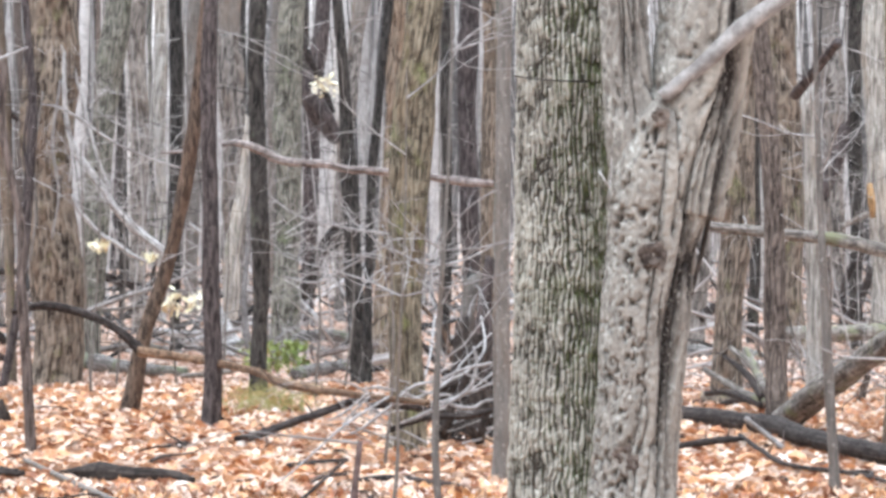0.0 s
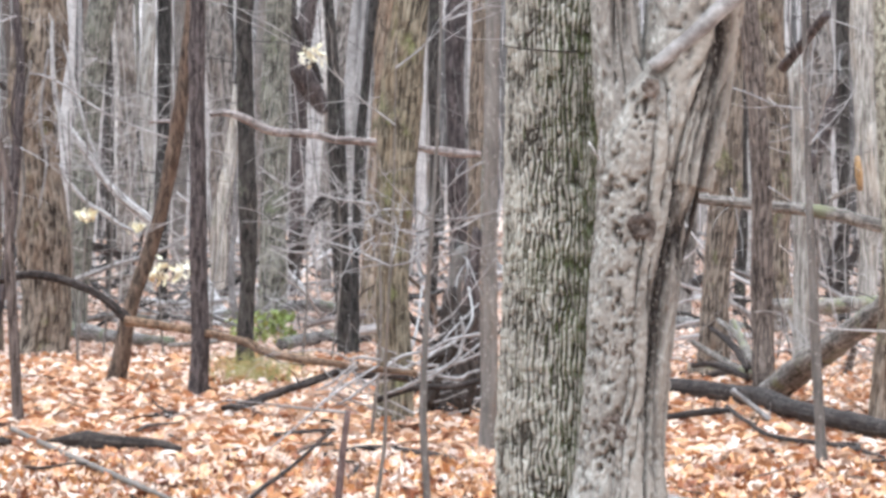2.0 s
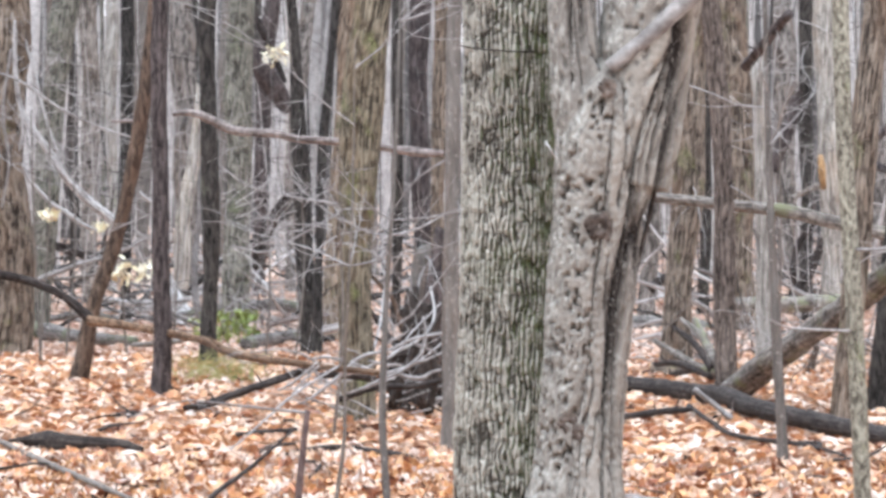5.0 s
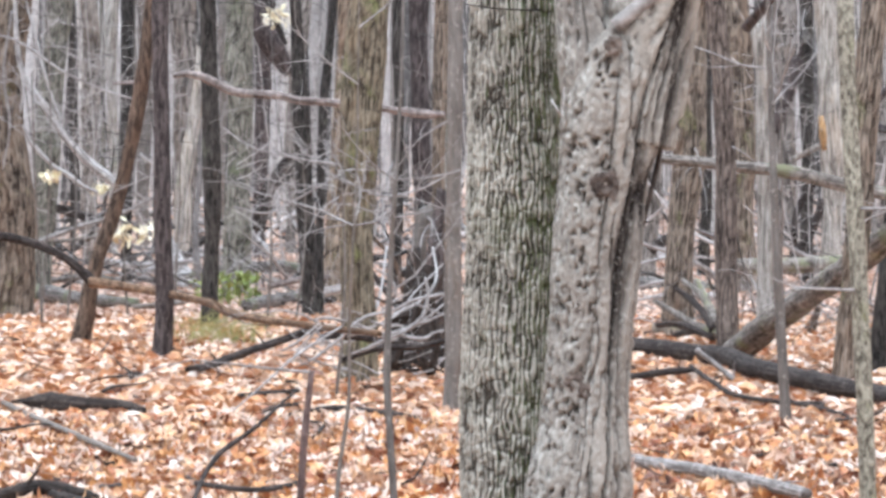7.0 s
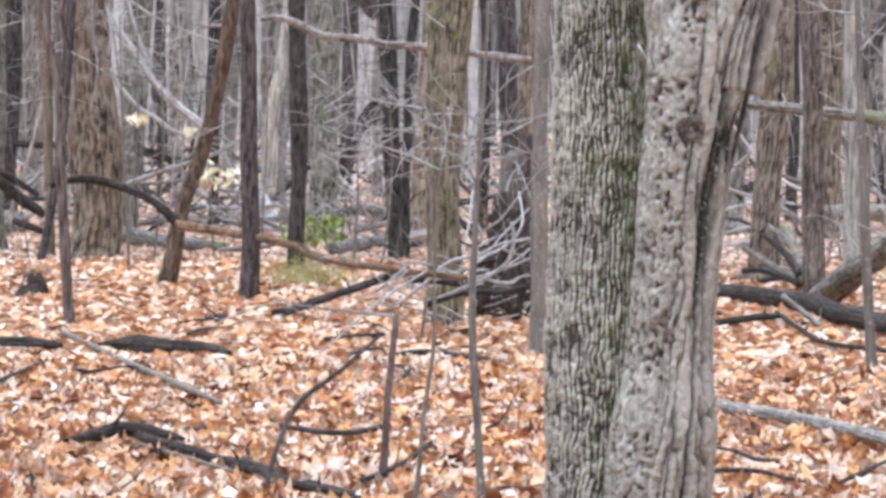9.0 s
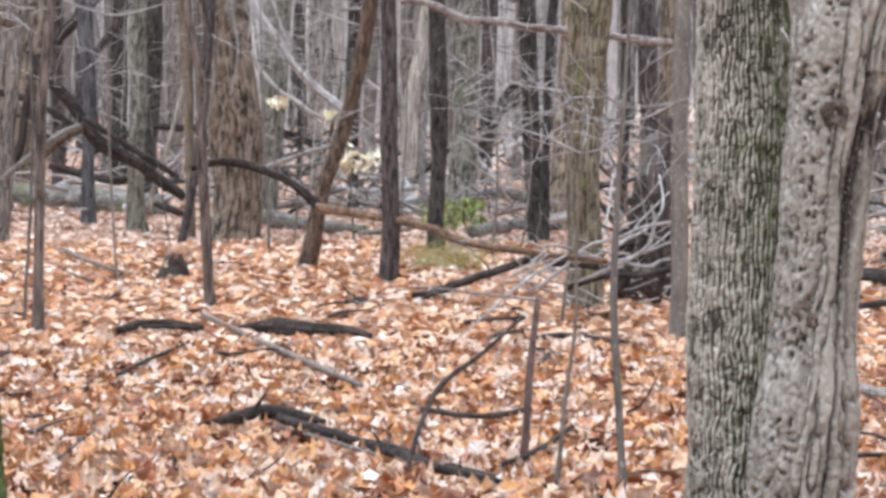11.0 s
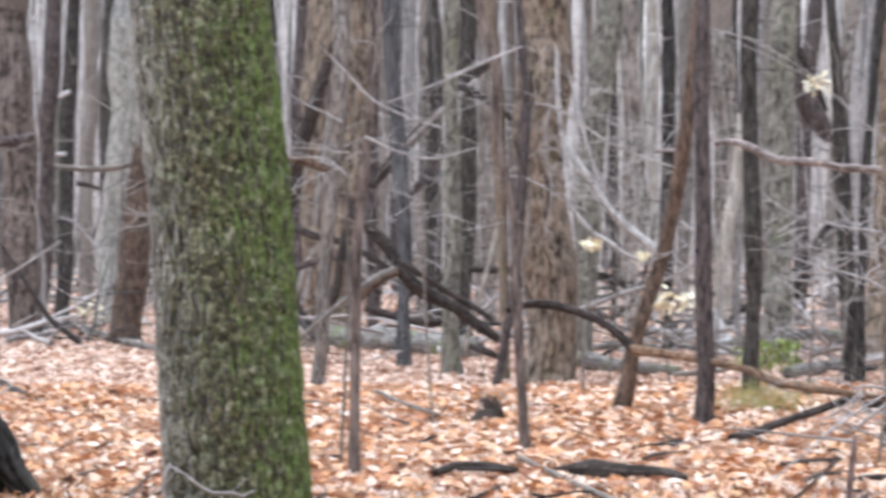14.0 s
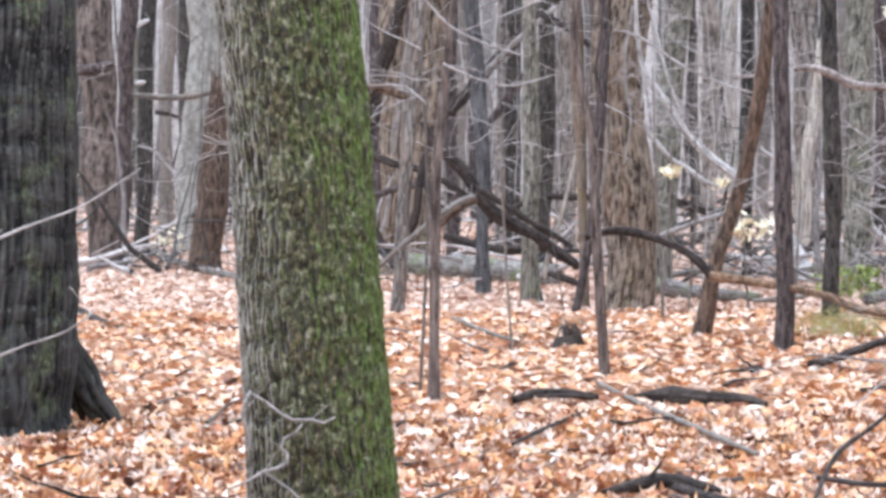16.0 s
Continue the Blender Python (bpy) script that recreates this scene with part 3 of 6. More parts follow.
def forked_trunk(path, material, label):
    """A trunk that parts into two stems, with a pale limb across the fork and knotholes."""
    rnd, seed = seeded()
    at, p = rooted(path)
    thing = tagged(new("forked_tree"), label, "dead tree")
    thing.location = at
    lift = flake_relief(41, ((0.62, 0.06), (0.98, 0.12), (1.24, 0.05), (1.62, 0.07), (1.75, 0.04), (2.0, 0.09)))
    fx, fy, fz, fr = p[-1]
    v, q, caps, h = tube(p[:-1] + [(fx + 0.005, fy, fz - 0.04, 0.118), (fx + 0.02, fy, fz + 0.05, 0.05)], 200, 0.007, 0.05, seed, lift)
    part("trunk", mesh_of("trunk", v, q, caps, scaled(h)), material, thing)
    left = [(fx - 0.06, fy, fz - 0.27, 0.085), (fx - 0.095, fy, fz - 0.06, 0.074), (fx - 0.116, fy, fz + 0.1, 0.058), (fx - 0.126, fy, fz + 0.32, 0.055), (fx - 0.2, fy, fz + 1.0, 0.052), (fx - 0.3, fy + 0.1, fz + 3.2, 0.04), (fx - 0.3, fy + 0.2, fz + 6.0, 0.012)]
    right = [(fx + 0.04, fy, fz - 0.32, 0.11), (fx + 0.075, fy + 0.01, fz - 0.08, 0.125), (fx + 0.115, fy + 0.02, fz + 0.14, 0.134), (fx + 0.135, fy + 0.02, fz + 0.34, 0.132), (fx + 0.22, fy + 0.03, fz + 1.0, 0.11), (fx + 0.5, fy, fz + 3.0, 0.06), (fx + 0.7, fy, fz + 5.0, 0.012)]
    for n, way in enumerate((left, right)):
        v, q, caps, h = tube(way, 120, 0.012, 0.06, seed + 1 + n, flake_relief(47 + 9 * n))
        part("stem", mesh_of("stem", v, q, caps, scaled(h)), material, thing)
    limb = [(fx - 0.02, fy - 0.10, fz + 0.03, 0.022), (fx + 0.10, fy - 0.12, fz + 0.13, 0.025), (fx + 0.22, fy - 0.13, fz + 0.24, 0.026), (fx + 0.36, fy - 0.14, fz + 0.34, 0.022), (fx + 0.8, fy - 0.2, fz + 0.7, 0.012)]
    v, q, caps, _ = tube(limb, 16, 0.02, 0.1, seed + 5)
    part("limb", mesh_of("limb", v, q, caps), PALEWOOD, thing, "pale barkless limb")
    s = spline(p, 0.02)
    for dx, z, size in ((-0.01, 1.52, 0.042), (-0.045, 0.93, 0.03), (-0.01, 0.90, 0.026), (-0.035, 1.15, 0.024), (-0.03, 1.93, 0.026), (-0.05, 1.70, 0.016)):
        c = s[np.argmin(abs(s[:, 2] - z))]
        y = -math.sqrt(max(0.0, c[3] ** 2 - dx * dx))
        lump = bmesh.new()
        bmesh.ops.create_icosphere(lump, subdivisions=4, radius=1.0)
        for w in lump.verts:
            n = noise.noise(w.co * 2.3 + Vector((z * 9, 0, 0))) + 0.5 * noise.noise(w.co * 6 + Vector((0, z * 9, 0)))
            hollow = max(0.0, 1 - math.hypot(w.co.x + 0.1, w.co.z) * 1.9) if w.co.y < 0 else 0.0
            k = 1 + 0.45 * n
            w.co = Vector((w.co.x * size * k, w.co.y * size * 0.42 * max(0.15, k - 0.9 * hollow), w.co.z * size * k)) + Vector((c[0] + dx, c[1] + y, z))
        me = bpy.data.meshes.new("knothole")
        lump.to_mesh(me)
        lump.free()
        part("knothole", me, SCAR, thing, "dark scarred knothole in the bark")
    return thing


# ---------------------------------------------------------------- the forest floor
def height_at(x, y):
    d = np.hypot(x, y)
    fade = np.clip(1 - d / 120, 0, 1)
    return 0.014 * fade * (np.sin(x * 0.9 + 0.7 * np.sin(y * 0.5)) + np.sin(y * 0.63 + x * 0.21)) - 0.055


def forest_floor():
    rings = np.concatenate([[0.0], np.arange(1, 60, 0.6), np.geomspace(60, 3000, 40)])
    turns = 220
    a = np.arange(turns) * 2 * np.pi / turns
    x, y = rings[:, None] * np.sin(a), rings[:, None] * np.cos(a)
    v = np.stack([x, y, height_at(x, y)], -1).reshape(-1, 3)
    i, j = np.meshgrid(np.arange(len(rings) - 1), np.arange(turns), indexing="ij")
    k = (j + 1) % turns
    quads = np.stack([i * turns + j, i * turns + k, (i + 1) * turns + k, (i + 1) * turns + j], -1).reshape(-1, 4)[:, ::-1]
    me = mesh_of("ground", v, quads)
    tagged(part("ground", me, ground_material()), "forest floor covered with brown and orange leaves", "ground", kind="structure")


def leaf_shape(widths):
    """One leaf of unit length along x: left edge, midrib and right edge at each station; vertices and quads."""
    n = len(widths)
    s = np.linspace(0, 1, n)
    w = np.array(widths)
    v = np.zeros((n, 3, 2))
    v[:, :, 0] = s[:, None]
    v[:, 0, 1], v[:, 2, 1] = w, -w
    quads = [(3 * i + j, 3 * i + j + 1, 3 * i + j + 4, 3 * i + j + 3) for i in range(n - 1) for j in range(2)]
    return v.reshape(-1, 2), np.array(quads)


LOBED = (0.01, 0.17, 0.10, 0.27, 0.15, 0.31, 0.14, 0.02)
PLAIN = (0.02, 0.25, 0.28, 0.02)


def scatter_leaves(rs, x, y, z, size, widths, tilt=0.5):
    """Curled leaves lying at the places given; arrays."""
    base, quads = leaf_shape(widths)
    n = len(x)
    px, py = base[:, 0][None] - 0.5, base[:, 1][None] * rs.uniform(0.75, 1.2, n)[:, None]
    pz = rs.uniform(-0.3, 1.7, n)[:, None] * py**2 * 2.2 + rs.uniform(-0.45, 0.55, n)[:, None] * px**2
    pz = pz + rs.normal(0, 0.02, (n, len(base)))
    yaw, pitch, roll = rs.uniform(0, 2 * np.pi, n), rs.normal(0, tilt, n), rs.normal(0, tilt, n)
    cy, sy, cp, sp, cr, sr = (f(a)[:, None] for a in (yaw, pitch, roll) for f in (np.cos, np.sin))
    y1, z1 = py * cr - pz * sr, py * sr + pz * cr
    x2, z2 = px * cp + z1 * sp, -px * sp + z1 * cp
    x3, y3 = x2 * cy - y1 * sy, x2 * sy + y1 * cy
    v = np.stack([x3, y3, z2], -1) * size[:, None, None] + np.stack([x, y, z], -1)[:, None]
    q = quads[None] + (np.arange(n) * len(base))[:, None, None]
    return v.reshape(-1, 3), q.reshape(-1, 4)


def leaf_litter():
    rs = np.random.RandomState(4)
    litter = None
    # Bands farther out get paler, duller leaf tones.
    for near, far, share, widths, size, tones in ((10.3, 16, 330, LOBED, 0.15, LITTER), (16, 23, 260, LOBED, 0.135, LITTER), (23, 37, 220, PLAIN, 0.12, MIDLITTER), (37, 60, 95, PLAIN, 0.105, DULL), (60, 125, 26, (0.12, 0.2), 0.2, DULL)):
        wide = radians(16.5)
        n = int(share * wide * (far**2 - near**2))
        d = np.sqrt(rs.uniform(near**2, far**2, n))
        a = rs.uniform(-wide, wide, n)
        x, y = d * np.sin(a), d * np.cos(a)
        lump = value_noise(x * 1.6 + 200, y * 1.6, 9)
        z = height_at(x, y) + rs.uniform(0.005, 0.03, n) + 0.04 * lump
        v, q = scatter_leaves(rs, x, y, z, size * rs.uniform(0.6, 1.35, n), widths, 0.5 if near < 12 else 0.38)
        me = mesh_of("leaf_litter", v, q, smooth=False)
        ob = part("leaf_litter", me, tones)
        tagged(ob, "deep litter of curled orange and pale oak leaves", "leaf litter", kind="stuff")
        litter = litter or ob
    kinds = []
    for k in range(10):
        v, q = scatter_leaves(rs, np.zeros(1), np.zeros(1), np.zeros(1), np.array([0.14]), LOBED, 0.3)
        kinds.append(mesh_of("leaf", v, q, smooth=False))
    for k in range(280):
        d, a = math.sqrt(rs.uniform(11.5**2, 15.5**2)), rs.uniform(-radians(14.5), radians(11))
        x, y = d * math.sin(a), d * math.cos(a)
        part("leaf", kinds[k % 10], LOOSELEAF, litter, at=pose(x, y, float(height_at(x, y)) + 0.07, rs.uniform(-20, 20), rs.uniform(-20, 20), rs.uniform(0, 360)))


def debris():
    """Short dark twigs and crumbs of wood lying in the litter."""
    rnd = random.Random(61)
    paths = []
    for k in range(420):
        d, a = math.sqrt(rnd.uniform(11**2, 34**2)), rnd.uniform(-radians(15), radians(13))
        x, y, turn = d * math.sin(a), d * math.cos(a), rnd.uniform(0, 2 * math.pi)
        z = float(height_at(np.array(x), np.array(y))) + rnd.uniform(0.05, 0.085)
        paths.append(shoots(rnd, (x, y, z), (math.cos(turn), math.sin(turn), rnd.uniform(-0.05, 0.12)), rnd.uniform(0.12, 0.6), rnd.choice((0.004, 0.005, 0.006, 0.009, 0.014)), 0, 0.0, 0.3)[0])
    v, q = tubes(paths, 5, 0.06, 62, 0.2)
    tagged(part("twig_debris", mesh_of("twig_debris", v, q), DEBRIS), "short dark twigs scattered over the leaves", "twigs", kind="stuff")


def loose_leaf():
    n = Nodes("loose_leaf", 0.5)
    info = n.tree.nodes.new("ShaderNodeObjectInfo")
    tone = n.ramp(info.outputs["Random"], LITTER_TONES)
    spots = n.noise(n.coords((1, 1, 1)), 45.0, 3.0)
    return n.done(n.mix(n.step(spots, 0.42, 0.7), tone, n.mix(1.0, tone, (0.72, 0.62, 0.55), "MULTIPLY")), spots, 0.3, 0.004)


LOOSELEAF = loose_leaf()


# ---------------------------------------------------------------- small things
def brush_pile(x, y, z, wide, high):
    rnd, seed = seeded()
    thing = tagged(new("brush_pile"), "tangled pile of bare grey branches", "brush pile")
    thing.location = (x, y, 0)
    for k in range(24):
        a = rnd.uniform(0, 2 * math.pi)
        start = (rnd.gauss(0, 0.28 * wide), rnd.gauss(0, 0.25), rnd.uniform(0.02, 0.5 * high))
        paths = shoots(rnd, start, (math.cos(a), 0.5 * math.sin(a), rnd.uniform(-0.05, 0.6)), rnd.uniform(0.35, 0.75) * wide, rnd.uniform(0.004, 0.010), 1, 0.05, 0.36)
        part("branch", mesh_of("branch", *tubes(paths, 6, 0.09, seed + k)), (TWIG, TWIG, PALEWOOD, TWIG, BONEWOOD, DARKWOOD)[k % 6], thing)
    return thing


def bare_bush(x, y, z, size, count):
    """Fine dead twigs spreading from a thin stem."""
    rnd, seed = seeded()
    thing = tagged(new("bare_shrub"), "leafless shrub of fine pale arching twigs", "shrub")
    thing.location = (x, y, 0)
    stem = [(rnd.uniform(-0.1, 0.1), 0.1, -0.05, 0.012), (0.03, 0.05, z * 0.5, 0.010), (0, 0, z, 0.007)]
    v, q, caps, _ = tube(stem, 7, 0.08, 0.1, seed)
    part("stem", mesh_of("stem", v, q, caps), GREYBARK, thing)
    for k in range(count):
        a = rnd.uniform(-0.5, math.pi + 0.5)
        paths = shoots(rnd, (rnd.gauss(0, 0.03), 0, z * rnd.uniform(0.75, 1.0)), (math.cos(a), rnd.uniform(-0.4, 0.4), 0.5 * math.sin(a) + rnd.uniform(-0.3, 0.3)), size * rnd.uniform(0.6, 1.3), 0.0055, 2, 0.1, 0.42)
        part("twig", mesh_of("twig", *tubes(paths, 4, 0.1, seed + k)), TWIG, thing)
    return thing


def root_plate(x, y, z):
    """The torn-up root mass of a fallen tree."""
    rnd, seed = seeded()
    thing = tagged(new("root_plate"), "dark upturned roots of a fallen tree", "roots")
    thing.location = (x, y, 0)
    v, q, caps, _ = tube([(0.04, 0.15, -0.05, 0.24), (-0.02, 0.12, 0.2, 0.2), (0.0, 0.12, 0.45, 0.13), (0.05, 0.12, 0.75, 0.05)], 40, 0.02, 0.45, seed)
    part("root_mass", mesh_of("root_mass", v, q, caps), BLACKWOOD, thing)
    for k in range(34):
        a = rnd.uniform(0, 2 * math.pi)
        paths = shoots(rnd, (rnd.gauss(0, 0.06), rnd.gauss(0.05, 0.05), rnd.uniform(0.1, 0.5)), (math.cos(a), 0.4 * math.sin(a) - 0.3, rnd.uniform(-0.6, 0.7)), rnd.uniform(0.3, 0.6), rnd.uniform(0.012, 0.03), 0, 0.2, 0.5)
        part("root", mesh_of("root", *tubes(paths, 7, 0.06, seed + k)), (DARKWOOD, RUSTBARK, BLACKWOOD)[k % 3], thing)
    return thing


def green_plant(x, y, z, high):
    rnd, seed = seeded()
    rs = np.random.RandomState(seed)
    thing = tagged(new("green_plant"), "small bright green plant among fallen leaves", "plant")
    thing.location = (x, y, 0)
    paths = [[(0, 0, 0, 0.005), (rnd.gauss(0, 0.05), 0, high * 0.5, 0.004), (rnd.gauss(0, 0.12), rnd.gauss(0, 0.1), high, 0.002)] for k in range(6)]
    part("stalk", mesh_of("stalk", *tubes(paths, 5, 0.1, seed)), GREENLEAF, thing)
    n = 70
    zz = rs.uniform(0.35, 1, n) * high
    v, q = scatter_leaves(rs, rs.normal(0, 0.10, n), rs.normal(0, 0.10, n), zz, rs.uniform(0.05, 0.11, n), PLAIN, 0.7)
    part("foliage", mesh_of("foliage", v, q, smooth=False), GREENLEAF, thing)
    return thing


def pale_grass(x, y, z, wide):
    rnd, seed = seeded()
    paths = [[(px, py, 0, 0.004), (px + rnd.gauss(0, 0.05), py, 0.1, 0.003), (px + rnd.gauss(0, 0.12), py, rnd.uniform(0.12, 0.26), 0.001)]
             for px, py in ((rnd.gauss(0, wide * 0.4), rnd.gauss(0, 0.4)) for k in range(160))]
    ob = part("grass_tuft", mesh_of("grass_tuft", *tubes(paths, 3, 0.08, seed)), GRASS, at=(x, y, 0.02))
    tagged(ob, "sparse yellowish-green grass tuft in the litter", "grass", kind="stuff")


def leaf_spray(x, y, z, size):
    rnd, seed = seeded()
    rs = np.random.RandomState(seed)
    thing = tagged(new("leaf_spray"), "twig holding the last pale yellow leaves", "leaves")
    thing.location = (x, y, z)
    paths = shoots(rnd, (-size, 0.2, -size * 0.6), (1, 0, 0.5), size * 2.2, 0.006, 1)
    part("twig", mesh_of("twig", *tubes(paths, 5, 0.08, seed)), TWIG, thing)
    n = 30
    v, q = scatter_leaves(rs, rs.normal(0, size * 0.27, n), rs.normal(0, 0.1, n), rs.normal(0, size * 0.18, n), rs.uniform(0.07, 0.13, n), PLAIN, 0.9)
    part("foliage", mesh_of("foliage", v, q, smooth=False), YELLOWLEAF, thing)
    return thing


def brown_leaves(x, y, z, size, count):
    """Dead leaves that still cling to a twig."""
    rnd, seed = seeded()
    rs = np.random.RandomState(seed)
    thing = tagged(new("clinging_leaves"), "dry brown leaves still clinging to a twig", "leaves")
    thing.location = (x, y, z)
    paths = shoots(rnd, (-size * 1.5, 0, -size * 0.2), (1, 0, 0.1), size * 2.6, 0.004, 0)
    part("twig", mesh_of("twig", *tubes(paths, 5, 0.05, seed)), TWIG, thing)
    for k in range(count):
        v, q = scatter_leaves(rs, rs.normal(0, size * 0.3, 1), rs.normal(0, 0.02, 1), rs.normal(0, size * 0.5, 1), rs.uniform(0.08, 0.12, 1), LOBED, 1.0)
        part("leaf", mesh_of("leaf", v, q, smooth=False), LOOSELEAF, thing)
    return thing


def mossy_stump(x, y, z, high):
    rnd, seed = seeded()
    thing = tagged(new("stump"), "small rotten stump capped with leaves", "stump")
    thing.location = (x, y, 0)
    v, q, caps, _ = tube([(0, 0, -0.05, 0.15), (0.01, 0, 0.06, 0.11), (-0.01, 0, high, 0.06)], 22, 0.02, 0.7, seed)
    part("wood", mesh_of("wood", v, q, caps), BLACKWOOD, thing)
    rs = np.random.RandomState(seed)
    v, q = scatter_leaves(rs, rs.normal(0, 0.07, 26), rs.normal(0, 0.07, 26), high * rs.uniform(0.5, 1.3, 26), rs.uniform(0.08, 0.13, 26), LOBED, 0.8)
    part("leaf_cap", mesh_of("leaf_cap", v, q, smooth=False), LITTER, thing)
    return thing


# ---------------------------------------------------------------- the woods far off
def far_woods():
    rnd = random.Random(77)
    kinds = []
    for k in range(9):
        h = rnd.uniform(13, 19)
        lean = rnd.uniform(-0.03, 0.03)
        r = rnd.uniform(0.06, 0.14)
        path = [(0, 0, 0, r), (lean * 3, 0, 3, r * 0.9), (lean * 7 + rnd.gauss(0, 0.1), 0, 7, r * 0.75), (lean * h, 0, h, r * 0.2)]
        t = plant_tree(path, (HAZEBARK, GREYBARK, UMBERBARK, DARKBARK, HAZEBARK, GREENBARK, DARKBARK, GREYBARK, PURPLEBARK)[k],
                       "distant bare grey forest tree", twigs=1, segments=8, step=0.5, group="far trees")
        kinds.append(t)
    spots = []
    for k in range(165):
        d = math.sqrt(rnd.uniform(66**2, 140**2))
        a = rnd.uniform(-radians(16), radians(16))
        spots.append((d * math.sin(a), d * math.cos(a)))
    for k, (x, y) in enumerate(spots):
        if k < 9:
            kinds[k].matrix_basis = pose(x, y, -0.02, 0, 0, rnd.uniform(0, 360))
        else:
            copy_thing(kinds[rnd.randrange(9)], pose(x, y, -0.02, 0, 0, rnd.uniform(0, 360)))


def thicket():
    """Thin poles and brush far back, too many to count."""
    rnd = random.Random(78)
    paths = []
    for k in range(800):
        d = math.sqrt(rnd.uniform(58**2, 140**2))
        a = rnd.uniform(-radians(16), radians(16))
        x, y, h, r = d * math.sin(a), d * math.cos(a), rnd.uniform(4, 12), rnd.uniform(0.012, 0.035)
        lean = rnd.gauss(0, 0.09)
        paths.append([(x, y, -0.05, r), (x + lean * h * 0.5 + rnd.gauss(0, 0.1), y, h * 0.5, r * 0.8), (x + lean * h, y, h, r * 0.3)])
        for n in range(2):
            z = rnd.uniform(0.6, min(h, 5.5))
            paths.append(shoots(rnd, (x + lean * z, y, z), (rnd.choice((-1, 1)), rnd.uniform(-0.5, 0.5), rnd.uniform(-0.3, 0.7)), rnd.uniform(0.6, 1.8), 0.35 * r + 0.003, 0)[0])
    for k in range(130):
        a = rnd.uniform(-radians(16), radians(16))
        d = rnd.uniform(35 if a > radians(-4) else 40, 58)
        x, y, h, r = d * math.sin(a), d * math.cos(a), rnd.uniform(1.8, 5), rnd.uniform(0.006, 0.013)
        lean = rnd.gauss(0, 0.12)
        paths.append([(x, y, -0.05, r), (x + lean * h * 0.5 + rnd.gauss(0, 0.1), y, h * 0.5, r * 0.8), (x + lean * h, y, h, r * 0.3)])
        for n in range(7):
            z = rnd.uniform(0.3, 1.0) * h
            paths += shoots(rnd, (x + lean * z, y, z), (rnd.choice((-1, 1)), rnd.uniform(-0.5, 0.5), rnd.uniform(-0.5, 0.6)), rnd.uniform(0.4, 1.3), 0.3 * r + 0.003, 1, 0.1, 0.4)
    v, q = tubes(paths, 5, 0.7, 79)
    tagged(part("thicket", mesh_of("thicket", v, q), POLES), "distant thicket of thin grey poles", "thicket", kind="stuff")
    paths = []
    for k in range(2300):
        d = math.sqrt(rnd.uniform(85**2, 250**2))
        a = rnd.uniform(-radians(17), radians(17))
        x, y, h, r = d * math.sin(a), d * math.cos(a), rnd.uniform(12, 19), rnd.uniform(0.05, 0.17)
        lean = rnd.gauss(0, 0.035)
        paths.append([(x, y, -0.05, r), (x + lean * h * 0.5 + rnd.gauss(0, 0.12), y, h * 0.5, r * 0.8), (x + lean * h, y, h, r * 0.2)])
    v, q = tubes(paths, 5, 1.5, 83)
    tagged(part("distant_woods", mesh_of("distant_woods", v, q), HAZEPOLES), "distant woods of countless bare trunks, paled with painted haze", "woods", kind="stuff")
    # Unseen trunks outside the view, added to hold back low sky light.
    paths = []
    for k in range(900):
        d = math.sqrt(rnd.uniform(9**2, 75**2))
        a = rnd.uniform(radians(22), radians(338))
        x, y, h, r = d * math.sin(a), d * math.cos(a), rnd.uniform(13, 19), rnd.uniform(0.10, 0.24)
        lean = rnd.gauss(0, 0.03)
        paths.append([(x, y, -0.1, r * 1.1), (x + lean * h * 0.5, y, h * 0.5, r * 0.8), (x + lean * h, y, h, r * 0.2)])
        for n in range(5):
            z = h * rnd.uniform(0.4, 0.9)
            b = rnd.uniform(0, 2 * math.pi)
            paths.append(shoots(rnd, (x + lean * z, y, z), (math.cos(b), math.sin(b), rnd.uniform(0.3, 1.2)), rnd.uniform(1.5, 4.0), 0.35 * r, 0)[0])
    v, q = tubes(paths, 5, 1.5, 91)
    tagged(part("surrounding_woods", mesh_of("surrounding_woods", v, q), GREYBARK), "unseen bare grey woods added around to block low sky light", "woods", kind="stuff")
    paths = []
    for k in range(1700):
        a = rnd.uniform(-radians(16), radians(16))
        d = math.sqrt(rnd.uniform((36 if a > radians(7.2) else 38 if radians(1.2) < a < radians(5.5) else 41) ** 2, 85**2))
        z = abs(rnd.gauss(0, 0.22)) + 0.02
        paths.append([tuple(p) for p in shoots(rnd, (d * math.sin(a), d * math.cos(a), z), (rnd.uniform(-1, 1), rnd.uniform(-1, 1), rnd.uniform(-0.2, 0.5)), rnd.uniform(0.7, 2.6), rnd.choice((0.007, 0.009, 0.014, 0.024, 0.045)), 0)[0]])
    v, q = tubes(paths, 5, 0.4, 80)
    tagged(part("fallen_brush", mesh_of("fallen_brush", v, q), BRUSH), "grey fallen brushwood lying far back", "brushwood", kind="stuff")


